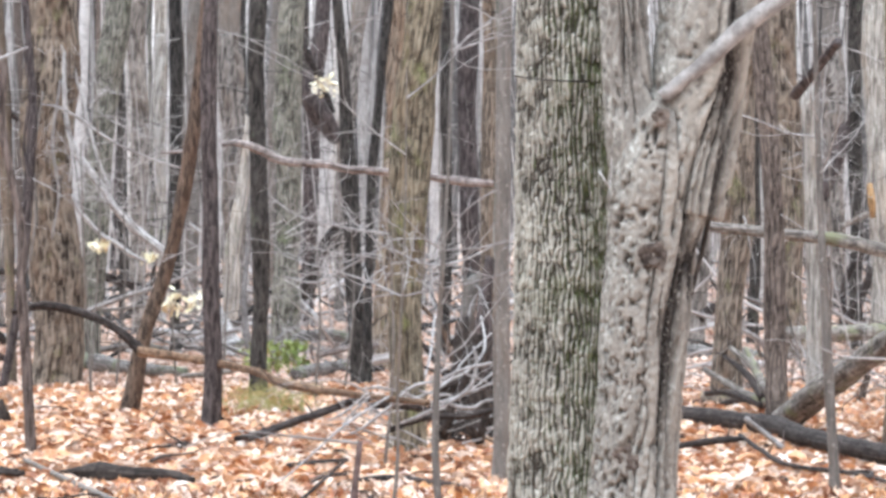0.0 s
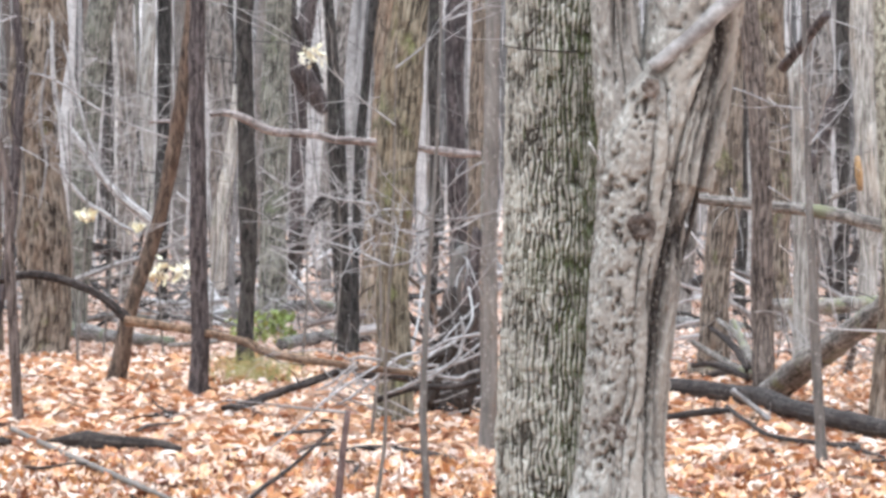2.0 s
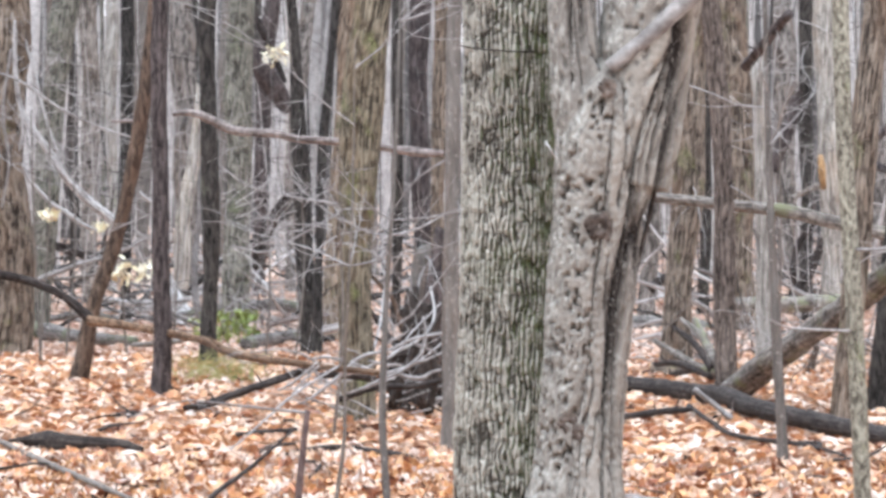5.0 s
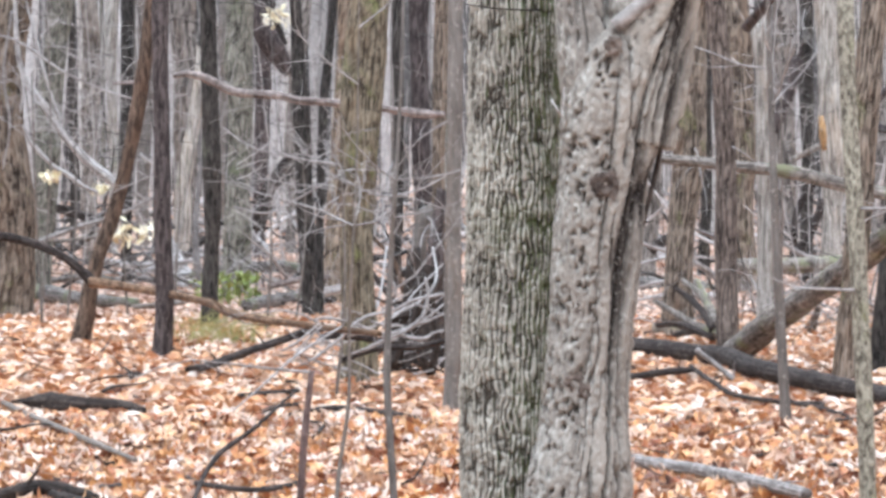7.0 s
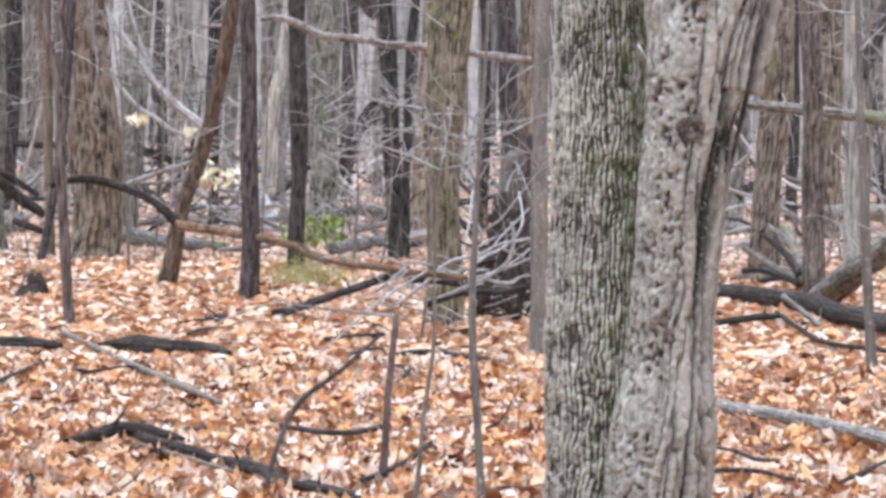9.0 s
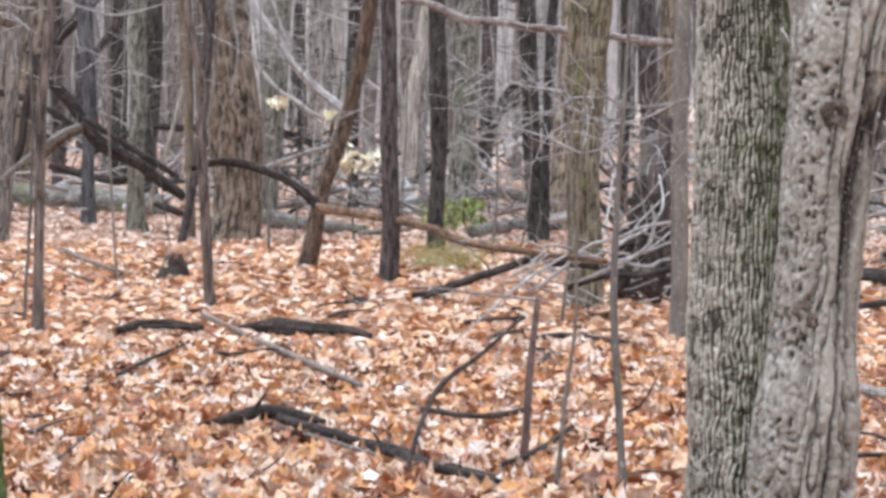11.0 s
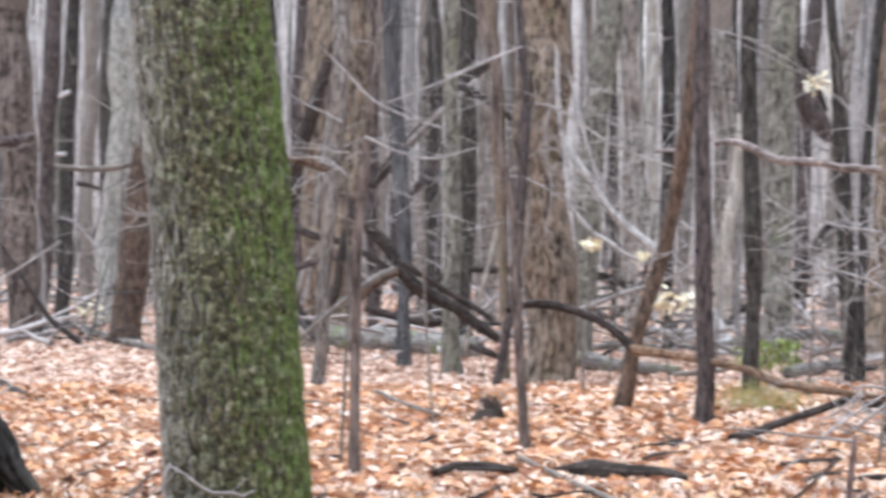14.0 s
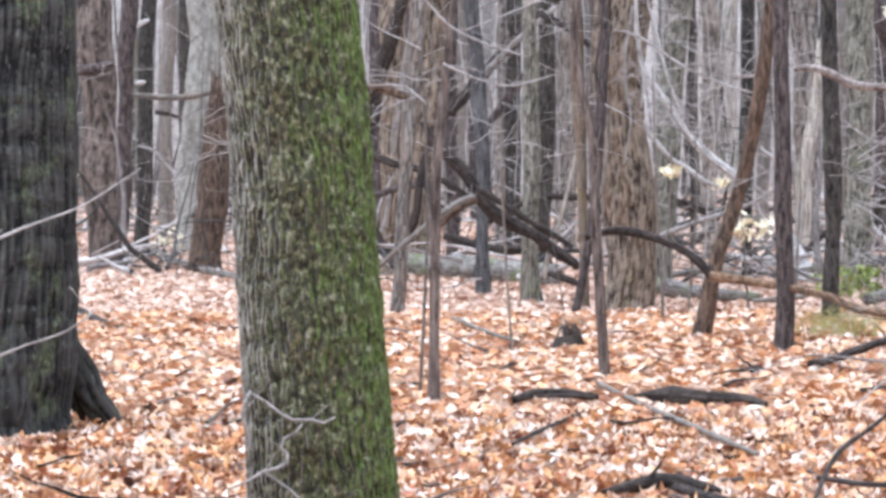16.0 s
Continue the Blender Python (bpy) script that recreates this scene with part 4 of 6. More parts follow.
def far_backdrop():
    """An added rise, painted as hazy bare woods, closing the sky gaps at the horizon."""
    turns = 160
    a = np.arange(turns) * 2 * np.pi / turns
    rows = []
    for d, z in ((255, -1.0), (300, 9.0), (345, 19.0), (380, 25.0), (420, 27.0)):
        z = z + (0 if z < 0 else 1) * 2.5 * np.sin(5 * a + d) + (0 if z < 0 else 1) * 1.2 * np.sin(17 * a + 2 * d)
        rows.append(np.stack([d * np.sin(a), d * np.cos(a), z], -1))
    v = np.concatenate(rows)
    i, j = np.meshgrid(np.arange(len(rows) - 1), np.arange(turns), indexing="ij")
    k = (j + 1) % turns
    quads = np.stack([i * turns + j, i * turns + k, (i + 1) * turns + k, (i + 1) * turns + j], -1).reshape(-1, 4)[:, ::-1]
    n = Nodes("painted_far_woods", 0.95)
    c = n.coords((1, 1, 0.08))
    body = n.ramp(n.noise(c, 1.1, 5.0, 0.7), [(0.36, (0.13, 0.11, 0.105)), (0.5, (0.36, 0.315, 0.29)), (0.64, (0.60, 0.55, 0.52))])
    tagged(part("backdrop", mesh_of("backdrop", v, quads), n.done(body)), "added backdrop painted as hazy bare woods at the horizon", "hill", kind="structure")


forest_floor()
far_backdrop()

# the pair of near trunks
near_oak([(1.29, 12, 0, 0.169), (1.3, 12, 0.37, 0.162), (1.3, 12, 0.86, 0.157), (1.31, 12, 1.39, 0.148), (1.31, 12, 1.91, 0.145), (1.33, 12, 8.46, 0.104), (1.34, 12, 15, 0.036)], OAK, "upright oak trunk with pale blocky bark, moss and painted side shade")
forked_trunk([(1.4, 11.6, 0, 0.147), (1.46, 11.6, 0.64, 0.142), (1.47, 11.6, 0.79, 0.118), (1.49, 11.6, 1.1, 0.111), (1.51, 11.6, 1.34, 0.118), (1.54, 11.6, 1.57, 0.126), (1.56, 11.6, 1.81, 0.138), (1.57, 11.6, 1.96, 0.148)], SHAG, "forked dead-looking trunk with flaking grey bark and knotholes")

# the mossy trunk and the great dark tree
mossy_tree([(-1.29, 13, 0, 0.257), (-1.32, 13, 0.44, 0.247), (-1.35, 13, 0.97, 0.242), (-1.39, 13, 1.54, 0.236), (-1.44, 13, 2.11, 0.232), (-1.89, 13, 8.06, 0.167), (-2.17, 13, 14, 0.058)], MOSS, "leaning trunk with green moss down one side")
great_tree([(-4.115, 21.5, 0, 0.47), (-4.095, 21.5, 0.36, 0.49), (-4.055, 21.5, 1.12, 0.462), (-4.035, 21.5, 1.94, 0.447), (-4.015, 21.5, 2.89, 0.437), (-3.855, 21.5, 11.44, 0.315), (-3.765, 21.5, 20, 0.109)], DARKBARK, "massive dark furrowed trunk with flared roots")

# standing trees, right part
tree([(4.89, 29.67, 0, 0.091), (4.85, 29.67, 1.55, 0.082), (4.76, 29.67, 2.86, 0.069), (4.43, 29.67, 7.93, 0.05), (4.23, 29.67, 13, 0.017)], UMBERBARK, "slender grey-brown trunk behind a fallen log")
tree([(4.99, 33, 0, 0.14), (4.99, 33, 0.08, 0.134), (5.06, 33, 1.54, 0.139), (5.14, 33, 2.99, 0.144), (5.53, 33, 9.49, 0.104), (5.76, 33, 16, 0.036)], BROWNBARK, "straight brown furrowed trunk among fallen branches")
tree([(3.13, 15.5, 0, 0.04), (3.12, 15.5, 0.23, 0.038), (3.08, 15.5, 1.15, 0.036), (3.04, 15.5, 1.83, 0.035), (3.03, 15.5, 2.29, 0.034), (2.95, 15.5, 5.14, 0.024), (2.9, 15.5, 8, 0.008)], LICHENBARK, "thin pale sapling trunk with lichen")
tree([(4.67, 21.43, 0, 0.156), (4.7, 21.43, 0.51, 0.131), (4.75, 21.43, 1.59, 0.125), (4.81, 21.43, 2.54, 0.118), (5.22, 21.43, 8.77, 0.085), (5.46, 21.43, 15, 0.03)], DARKBARK, "dark leaning trunk rising from the leaves")
tree([(5.73, 27.98, 0, 0.081), (5.79, 27.98, 0.74, 0.073), (5.87, 27.98, 1.56, 0.075), (5.99, 27.98, 2.8, 0.077), (6.36, 27.98, 7.4, 0.056), (6.58, 27.98, 12, 0.019)], DARKBARK, "dark slim trunk leaning over the deadwood")
tree([(5.22, 26.71, 0, 0.082), (5.28, 26.71, 0.97, 0.089), (5.37, 26.71, 1.96, 0.093), (5.45, 26.71, 2.75, 0.097), (5.9, 26.71, 8.37, 0.07), (6.17, 26.71, 14, 0.024)], BROWNBARK, "reddish-brown rough tree trunk")
tree([(8.46, 44, 0, 0.128), (8.42, 44, 1.51, 0.128), (8.37, 44, 3.45, 0.134), (8.26, 44, 8.72, 0.097), (8.19, 44, 14, 0.034)], PALEBARK, "pale barkless trunk with an orange scar")
tree([(8.52, 46, 0, 0.08), (8.51, 46, 1.84, 0.08), (8.51, 46, 3.53, 0.087), (8.51, 46, 7.76, 0.063), (8.5, 46, 12, 0.022)], DARKBARK, "dark slim upright trunk")
snag([(5.95, 34, 0, 0.098), (5.95, 34, 0.08, 0.094), (5.91, 34, 1.54, 0.084), (5.87, 34, 2.64, 0.069)], PALEBARK, "broken-topped pale slim trunk")
sapling([(4.08, 22.75, 0, 0.033), (4.05, 22.75, 0.57, 0.03), (4.02, 22.75, 1.31, 0.025), (3.99, 22.75, 2.08, 0.017), (3.95, 22.75, 3.29, 0.012), (3.92, 22.75, 4.5, 0.004)], GREYBARK, "thin bare tan sapling")
tree([(7.6, 48, 0, 0.077), (7.6, 48, 1.48, 0.077), (7.61, 48, 3.6, 0.077), (7.63, 48, 8.3, 0.055), (7.65, 48, 13, 0.019)], DARKBARK, "dark slim straight tree trunk")
tree([(7.11, 42, 0, 0.134), (7.03, 42, 1.51, 0.153), (6.97, 42, 3.36, 0.165), (6.76, 42, 9.18, 0.119), (6.64, 42, 15, 0.041)], BROWNBARK, "brown furrowed tree trunk")
tree([(6.46, 45, 0, 0.111), (6.48, 45, 1.49, 0.111), (6.49, 45, 3.47, 0.111), (6.52, 45, 8.73, 0.08), (6.54, 45, 14, 0.028)], GREYBARK, "grey upright tree trunk")
tree([(10.14, 62, 0, 0.162), (10.17, 62, 1.44, 0.171), (10.19, 62, 4.17, 0.18), (10.25, 62, 10.58, 0.13), (10.28, 62, 17, 0.045)], GREYBARK, "grey upright tree trunk")
tree([(10.8, 60, 0, 0.174), (10.76, 60, 1.45, 0.183), (10.72, 60, 4.1, 0.183), (10.62, 60, 10.55, 0.132), (10.56, 60, 17, 0.046)], GREYBARK, "grey upright tree trunk")
tree([(11.87, 58, 0, 0.126), (11.81, 58, 1.46, 0.126), (11.77, 58, 4.03, 0.135), (11.67, 58, 10.01, 0.097), (11.61, 58, 16, 0.034)], GREYBARK, "grey upright tree trunk")

# standing trees, middle
tree([(1.82, 27.02, 0, 0.122), (1.82, 27.02, 0.76, 0.114), (1.88, 27.02, 1.94, 0.141), (1.96, 27.02, 3.12, 0.126), (2.4, 27.02, 9.56, 0.09), (2.67, 27.02, 16, 0.031)], OLIVEBARK, "straight yellowish-brown trunk beside a brush pile")
tree([(2.5, 40.08, 0, 0.116), (2.51, 40.08, 0.9, 0.105), (2.55, 40.08, 1.9, 0.087), (2.62, 40.08, 3.24, 0.076), (2.81, 40.08, 7.62, 0.055), (2.93, 40.08, 12, 0.019)], BROWNBARK, "pale brown trunk close behind another trunk")
tree([(2.08, 37.35, 0, 0.092), (2.04, 37.35, 0.96, 0.09), (1.99, 37.35, 2.04, 0.071), (1.93, 37.35, 2.86, 0.054), (1.88, 37.35, 3.67, 0.049), (1.69, 37.35, 7.34, 0.035), (1.58, 37.35, 11, 0.012)], DARKBARK, "dark slim trunk with a slight bend")
tree([(2.13, 37, 0, 0.046), (2.14, 37, 0.42, 0.044), (2.17, 37, 1.5, 0.042), (2.24, 37, 2.58, 0.042), (2.35, 37, 3.65, 0.044), (2.64, 37, 7.33, 0.031), (2.82, 37, 11, 0.011)], DARKBARK, "dark slim leaning trunk")
tree([(1.54, 41.67, 0, 0.145), (1.54, 41.67, 1.48, 0.139), (1.58, 41.67, 3, 0.139), (1.62, 41.67, 3.9, 0.139), (1.85, 41.67, 9.45, 0.1), (1.99, 41.67, 15, 0.035)], GREENBARK, "grey-green smooth tree trunk")
tree([(1.06, 35.26, 0, 0.082), (1.06, 35.26, 1.51, 0.077), (1.05, 35.26, 2.53, 0.074), (1.05, 35.26, 3.56, 0.072), (1, 35.26, 8.78, 0.052), (0.98, 35.26, 14, 0.018)], DARKBARK, "dark straight slim trunk")
tree([(0.53, 30.26, 0, 0.075), (0.54, 30.26, 1.09, 0.066), (0.53, 30.26, 1.97, 0.062), (0.52, 30.26, 3.29, 0.053), (0.47, 30.26, 7.64, 0.038), (0.44, 30.26, 12, 0.013)], PURPLEBARK, "dark purplish slim trunk set in leaf litter")
snag([(-0.12, 32.11, 0, 0.079), (-0.02, 32.11, 0.5, 0.065), (0.22, 32.11, 1.2, 0.063), (0.39, 32.11, 2.04, 0.058), (0.47, 32.11, 2.83, 0.054), (0.53, 32.11, 3.39, 0.047)], RUSTBARK, "crooked leaning rusty-brown dead trunk")
snag([(1.03, 48, 0, 0.102), (1.07, 48, 0.37, 0.098), (1.14, 48, 1.18, 0.098), (1.24, 48, 1.95, 0.084), (1.35, 48, 2.71, 0.077)], PALEBARK, "pale leaning dead trunk")
tree([(1.46, 60, 0, 0.192), (1.42, 60, 2.28, 0.192), (1.34, 60, 4.89, 0.192), (1.15, 60, 10.95, 0.138), (1.04, 60, 17, 0.048)], GREYBARK, "pinkish-grey tree trunk far back")
tree([(-0.84, 37.93, 0, 0.243), (-0.84, 37.93, 0.96, 0.248), (-0.88, 37.93, 2.33, 0.254), (-0.92, 37.93, 3.7, 0.276), (-1.13, 37.93, 10.85, 0.198), (-1.25, 37.93, 18, 0.069)], BROWNBARK, "broad brown trunk wrapped in dead vines")
tree([(-0.57, 42, 0, 0.127), (-0.56, 42, 0.27, 0.122), (-0.5, 42, 1.49, 0.128), (-0.38, 42, 2.7, 0.134), (-0.27, 42, 3.92, 0.14), (0.21, 42, 9.96, 0.101), (0.5, 42, 16, 0.035)], GREENBARK, "greenish-grey trunk behind a broad tree")
tree([(0.38, 45, 0, 0.068), (0.38, 45, 0.3, 0.065), (0.38, 45, 2.12, 0.072), (0.4, 45, 4.08, 0.075), (0.44, 45, 8.54, 0.054), (0.47, 45, 13, 0.019)], DARKBARK, "dark slim straight tree trunk")
tree([(-0.04, 52, 0, 0.118), (-0.04, 52, 0.24, 0.113), (-0.04, 52, 2.2, 0.113), (-0.05, 52, 4.46, 0.121), (-0.07, 52, 9.73, 0.087), (-0.08, 52, 15, 0.03)], GREYBARK, "grey straight tree trunk")
tree([(-0.27, 50, 0, 0.038), (-0.27, 50, 0.44, 0.036), (-0.27, 50, 2.18, 0.036), (-0.28, 50, 4.35, 0.036), (-0.29, 50, 6.67, 0.026), (-0.29, 50, 9, 0.009)], DARKBARK, "thin dark pole trunk")
tree([(0.29, 58, 0, 0.088), (0.29, 58, 0.07, 0.084), (0.28, 58, 2.26, 0.084), (0.27, 58, 4.78, 0.093), (0.26, 58, 8.89, 0.067), (0.25, 58, 13, 0.023)], PALEBARK, "pale grey slim trunk")
tree([(0.79, 62, 0, 0.117), (0.81, 62, 2.3, 0.117), (0.85, 62, 5, 0.117), (0.9, 62, 9, 0.084), (0.93, 62, 13, 0.029)], GREYBARK, "grey slim straight tree trunk")
tree([(2.34, 55, 0, 0.108), (2.34, 55, 0.15, 0.104), (2.38, 55, 2.23, 0.104), (2.56, 55, 4.62, 0.112), (2.92, 55, 9.31, 0.081), (3.13, 55, 14, 0.028)], PURPLEBARK, "dim mauve forest trunk")
tree([(3.44, 44, 0, 0.058), (3.45, 44, 2.11, 0.058), (3.44, 44, 4.03, 0.058), (3.42, 44, 8.02, 0.041), (3.4, 44, 12, 0.014)], DARKBARK, "dark slim straight tree trunk")
tree([(3.58, 43, 0, 0.11), (3.59, 43, 0.09, 0.106), (3.61, 43, 2.1, 0.106), (3.62, 43, 3.98, 0.106), (3.66, 43, 8.99, 0.076), (3.69, 43, 14, 0.027)], PURPLEBARK, "dull reddish-brown tree trunk")
tree([(3.37, 38, 0, 0.069), (3.37, 38, 0.16, 0.066), (3.39, 38, 2.05, 0.066), (3.4, 38, 3.71, 0.066), (3.44, 38, 8.36, 0.048), (3.46, 38, 13, 0.017)], BROWNBARK, "brown slim tree trunk")
tree([(2.17, 23.59, 0, 0.051), (2.18, 23.59, 0.87, 0.048), (2.2, 23.59, 1.9, 0.045), (2.21, 23.59, 2.93, 0.041), (2.26, 23.59, 7.47, 0.03), (2.29, 23.59, 12, 0.01)], GREYBARK, "grey slim trunk hidden beside the oak")
tree([(2.11, 64, 0, 0.087), (2.12, 64, 0.28, 0.084), (2.16, 64, 3.25, 0.093), (2.22, 64, 5.11, 0.102), (2.36, 64, 9.55, 0.074), (2.45, 64, 14, 0.026)], GREYBARK, "grey slim straight tree trunk")
tree([(2.93, 58, 0, 0.096), (2.93, 58, 0.06, 0.093), (2.97, 58, 2.26, 0.093), (3.28, 58, 4.79, 0.118), (3.65, 58, 9.39, 0.085), (3.87, 58, 14, 0.03)], GREYBARK, "grey slim leaning trunk")
tree([(4.4, 62, 0, 0.108), (4.45, 62, 2.3, 0.108), (4.51, 62, 5.01, 0.108), (4.63, 62, 9.5, 0.078), (4.7, 62, 14, 0.027)], GREYBARK, "grey slim straight tree trunk")

# standing trees, left part
tree([(-7.8, 49.64, 0, 0.195), (-7.88, 49.64, 1.27, 0.216), (-7.93, 49.64, 2.36, 0.238), (-7.96, 49.64, 3.45, 0.253), (-8.16, 49.64, 9.72, 0.182), (-8.28, 49.64, 16, 0.063)], UMBERBARK, "rough brown trunk with a broken stub")
tree([(-7.98, 52, 0, 0.095), (-7.92, 52, 1.63, 0.103), (-7.83, 52, 3.53, 0.11), (-7.67, 52, 7.76, 0.06), (-7.55, 52, 12, 0.021)], PURPLEBARK, "dark slim leaning trunk")
tree([(-7.97, 54, 0, 0.118), (-7.94, 54, 1.63, 0.106), (-7.86, 54, 3.6, 0.102), (-7.67, 54, 8.3, 0.073), (-7.56, 54, 13, 0.026)], DARKBARK, "dark slim straight tree trunk")
tree([(-8.8, 62, 0, 0.117), (-8.76, 62, 2.07, 0.117), (-8.7, 62, 3.89, 0.122), (-8.53, 62, 8.94, 0.088), (-8.43, 62, 14, 0.03)], GREYBARK, "grey slim straight tree trunk")
tree([(-8.34, 61, 0, 0.122), (-8.3, 61, 2.07, 0.122), (-8.27, 61, 3.85, 0.122), (-8.19, 61, 8.45, 0.088), (-8.13, 61, 13.06, 0.03)], DARKBARK, "dark slim straight tree trunk")
tree([(-7.57, 56, 0, 0.21), (-7.51, 56, 1.21, 0.215), (-7.42, 56, 2.44, 0.22), (-7.34, 56, 3.66, 0.225), (-6.92, 56, 10.83, 0.135), (-6.66, 56, 18, 0.047)], BEECH, "smooth pale grey beech trunk")
snag([(-6.24, 47.82, 0, 0.215), (-6.21, 47.82, 0.71, 0.202), (-6.16, 47.82, 1.55, 0.167), (-6.11, 47.82, 2.32, 0.104)], RUSTBARK, "broken reddish rotten trunk")
sapling([(-1.78, 24.44, 0, 0.037), (-1.76, 24.44, 0.74, 0.036), (-1.74, 24.44, 1.45, 0.032), (-1.67, 24.44, 2.16, 0.023), (-1.64, 24.44, 2.51, 0.018), (-1.5, 24.44, 4.26, 0.013), (-1.41, 24.44, 6, 0.004)], STEMBARK, "thin bare brown sapling")
sapling([(-0.77, 27.05, 0, 0.039), (-0.8, 27.05, 0.59, 0.037), (-0.82, 27.05, 1.13, 0.035), (-0.83, 27.05, 1.57, 0.033), (-0.9, 27.05, 1.9, 0.033), (-0.96, 27.05, 2.2, 0.031), (-0.97, 27.05, 2.44, 0.029), (-0.95, 27.05, 2.63, 0.028), (-1.01, 27.05, 2.79, 0.026), (-1.14, 27.05, 4.4, 0.018), (-1.22, 27.05, 6, 0.006)], STEMBARK, "thin wavy bare sapling")
tree([(-2.46, 41.53, 0, 0.072), (-2.47, 41.53, 1.31, 0.072), (-2.52, 41.53, 2.52, 0.078), (-2.56, 41.53, 3.12, 0.085), (-2.8, 41.53, 7.56, 0.061), (-2.94, 41.53, 12, 0.021)], BLUEBARK, "bluish-grey slim tree trunk")
tree([(-1.86, 39.74, 0, 0.098), (-1.87, 39.74, 1.32, 0.084), (-1.86, 39.74, 3.05, 0.078), (-1.83, 39.74, 8.53, 0.056), (-1.81, 39.74, 14, 0.019)], GREENBARK, "olive-brown trunk with woodpecker holes")
tree([(-1.99, 46, 0, 0.097), (-1.99, 46, 0.06, 0.094), (-1.98, 46, 1.6, 0.097), (-1.96, 46, 3.27, 0.1), (-1.89, 46, 8.63, 0.072), (-1.85, 46, 14, 0.025)], DARKBARK, "dark straight tree trunk")
tree([(-3.01, 36.73, 0, 0.059), (-2.94, 36.73, 0.81, 0.064), (-2.86, 36.73, 1.88, 0.069), (-2.79, 36.73, 2.95, 0.075), (-2.52, 36.73, 6.98, 0.054), (-2.36, 36.73, 11, 0.019)], GREYBARK, "slim leaning grey trunk")
tree([(-3.68, 48, 0, 0.203), (-3.68, 48, 0.07, 0.195), (-3.6, 48, 1.61, 0.209), (-3.5, 48, 3.35, 0.223), (-3.13, 48, 9.68, 0.161), (-2.91, 48, 16, 0.056)], BROWNBARK, "shaggy brown trunk behind saplings")
tree([(-4.44, 52, 0, 0.151), (-4.39, 52, 1.61, 0.159), (-4.31, 52, 3.5, 0.174), (-4.02, 52, 9.75, 0.125), (-3.84, 52, 16, 0.043)], BROWNBARK, "dim brown forest trunk")
tree([(-3, 58, 0, 0.126), (-2.98, 58, 2.01, 0.126), (-2.99, 58, 3.7, 0.135), (-3.02, 58, 9.35, 0.097), (-3.03, 58, 15, 0.034)], DARKBARK, "dark grey tree trunk")
tree([(-1.28, 38, 0, 0.046), (-1.27, 38, 0.78, 0.046), (-1.3, 38, 1.88, 0.061), (-1.36, 38, 2.99, 0.067), (-1.63, 38, 7.99, 0.048), (-1.8, 38, 13, 0.017)], BROWNBARK, "crooked brown trunk beside the broad tree")
tree([(-2.36, 60, 0, 0.096), (-2.3, 60, 2.02, 0.105), (-2.26, 60, 3.76, 0.113), (-2.12, 60, 9.38, 0.082), (-2.03, 60, 15, 0.028)], GREYBARK, "grey distant tree trunk")
tree([(-4.29, 64, 0, 0.14), (-4.22, 64, 2.06, 0.14), (-4.16, 64, 3.92, 0.149), (-3.96, 64, 9.46, 0.107), (-3.84, 64, 15, 0.037)], GREYBARK, "grey distant tree trunk")

# fallen logs and leaning deadwood, right part
deadwood("leaning_log", [(4.9, 29.5, 0.03, 0.107), (5.13, 28.5, 0.38, 0.099), (5.4, 27.5, 0.75, 0.092), (5.72, 26.5, 1.16, 0.085)], LOGBARK, "big weathered trunk leaning across the clearing", "log")
deadwood("fallen_log", [(4.09, 30.21, 0.06, 0.06), (4.51, 29.14, 0.06, 0.068), (4.66, 26.53, 0.06, 0.063), (4.85, 24.69, 0.06, 0.059), (5.06, 23.54, 0.05, 0.053)], WETLOG, "long dark wet fallen log", "log")
deadwood("hung_log", [(4.51, 31, 1.52, 0.036), (5.06, 31, 1.46, 0.043), (5.57, 31, 1.41, 0.05), (6.08, 31, 1.29, 0.05), (6.69, 31, 1.17, 0.045)], LOGBARK, "stripped trunk hung up across other trees", "log")
deadwood("fallen_log", [(6.6, 40, 0.35, 0.076), (7.26, 40, 0.37, 0.081), (7.85, 40, 0.4, 0.081), (8.81, 40, 0.52, 0.076)], LOGBARK, "weathered log propped above the ground", "log")
deadwood("fallen_log", [(5.98, 43, 0.03, 0.112), (6.59, 43, 0.01, 0.112), (7.14, 42.5, -0.13, 0.105), (7.69, 42, -0.3, 0.098)], GREYLOG, "pale fallen log behind the trunks", "log")
deadwood("fallen_log", [(7.44, 41, -0.24, 0.107), (8.18, 41, -0.15, 0.101), (8.92, 41, -0.23, 0.089)], GREYLOG, "pale fallen log behind the trunks", "log")
deadwood("branch", [(3.61, 26.38, 0.03, 0.022), (3.91, 26.77, 0.04, 0.026), (4.25, 27.33, 0.03, 0.023)], DARKWOOD, "dark broken branch on the leaves", "branch")
deadwood("branch", [(4.21, 27, 0.19, 0.02), (4.42, 27, 0.03, 0.02), (4.58, 26.5, -0.11, 0.017)], PALEWOOD, "pale bare stick leaning on a log", "branch")
deadwood("branch", [(4.3, 27.81, 0.03, 0.018), (4.16, 25.89, 0.03, 0.018), (4.15, 24.24, 0.03, 0.017), (4.34, 23.72, 0.03, 0.017), (4.44, 22.54, 0.03, 0.013)], DARKWOOD, "dark crooked branch on the leaves", "branch")
deadwood("branch", [(3.86, 23.13, 0.03, 0.013), (4.19, 24.33, -0.02, 0.015), (4.42, 24.33, -0.01, 0.015), (4.35, 23.11, 0.03, 0.015)], DARKWOOD, "dark crooked branch on the leaves", "branch")
deadwood("branch", [(2.65, 19.55, 0.04, 0.03), (2.85, 19.06, 0.04, 0.032), (3.05, 18.43, 0.04, 0.031), (3.24, 17.48, 0.04, 0.027)], PALEWOOD, "pale weathered branch half sunk in leaves", "branch")
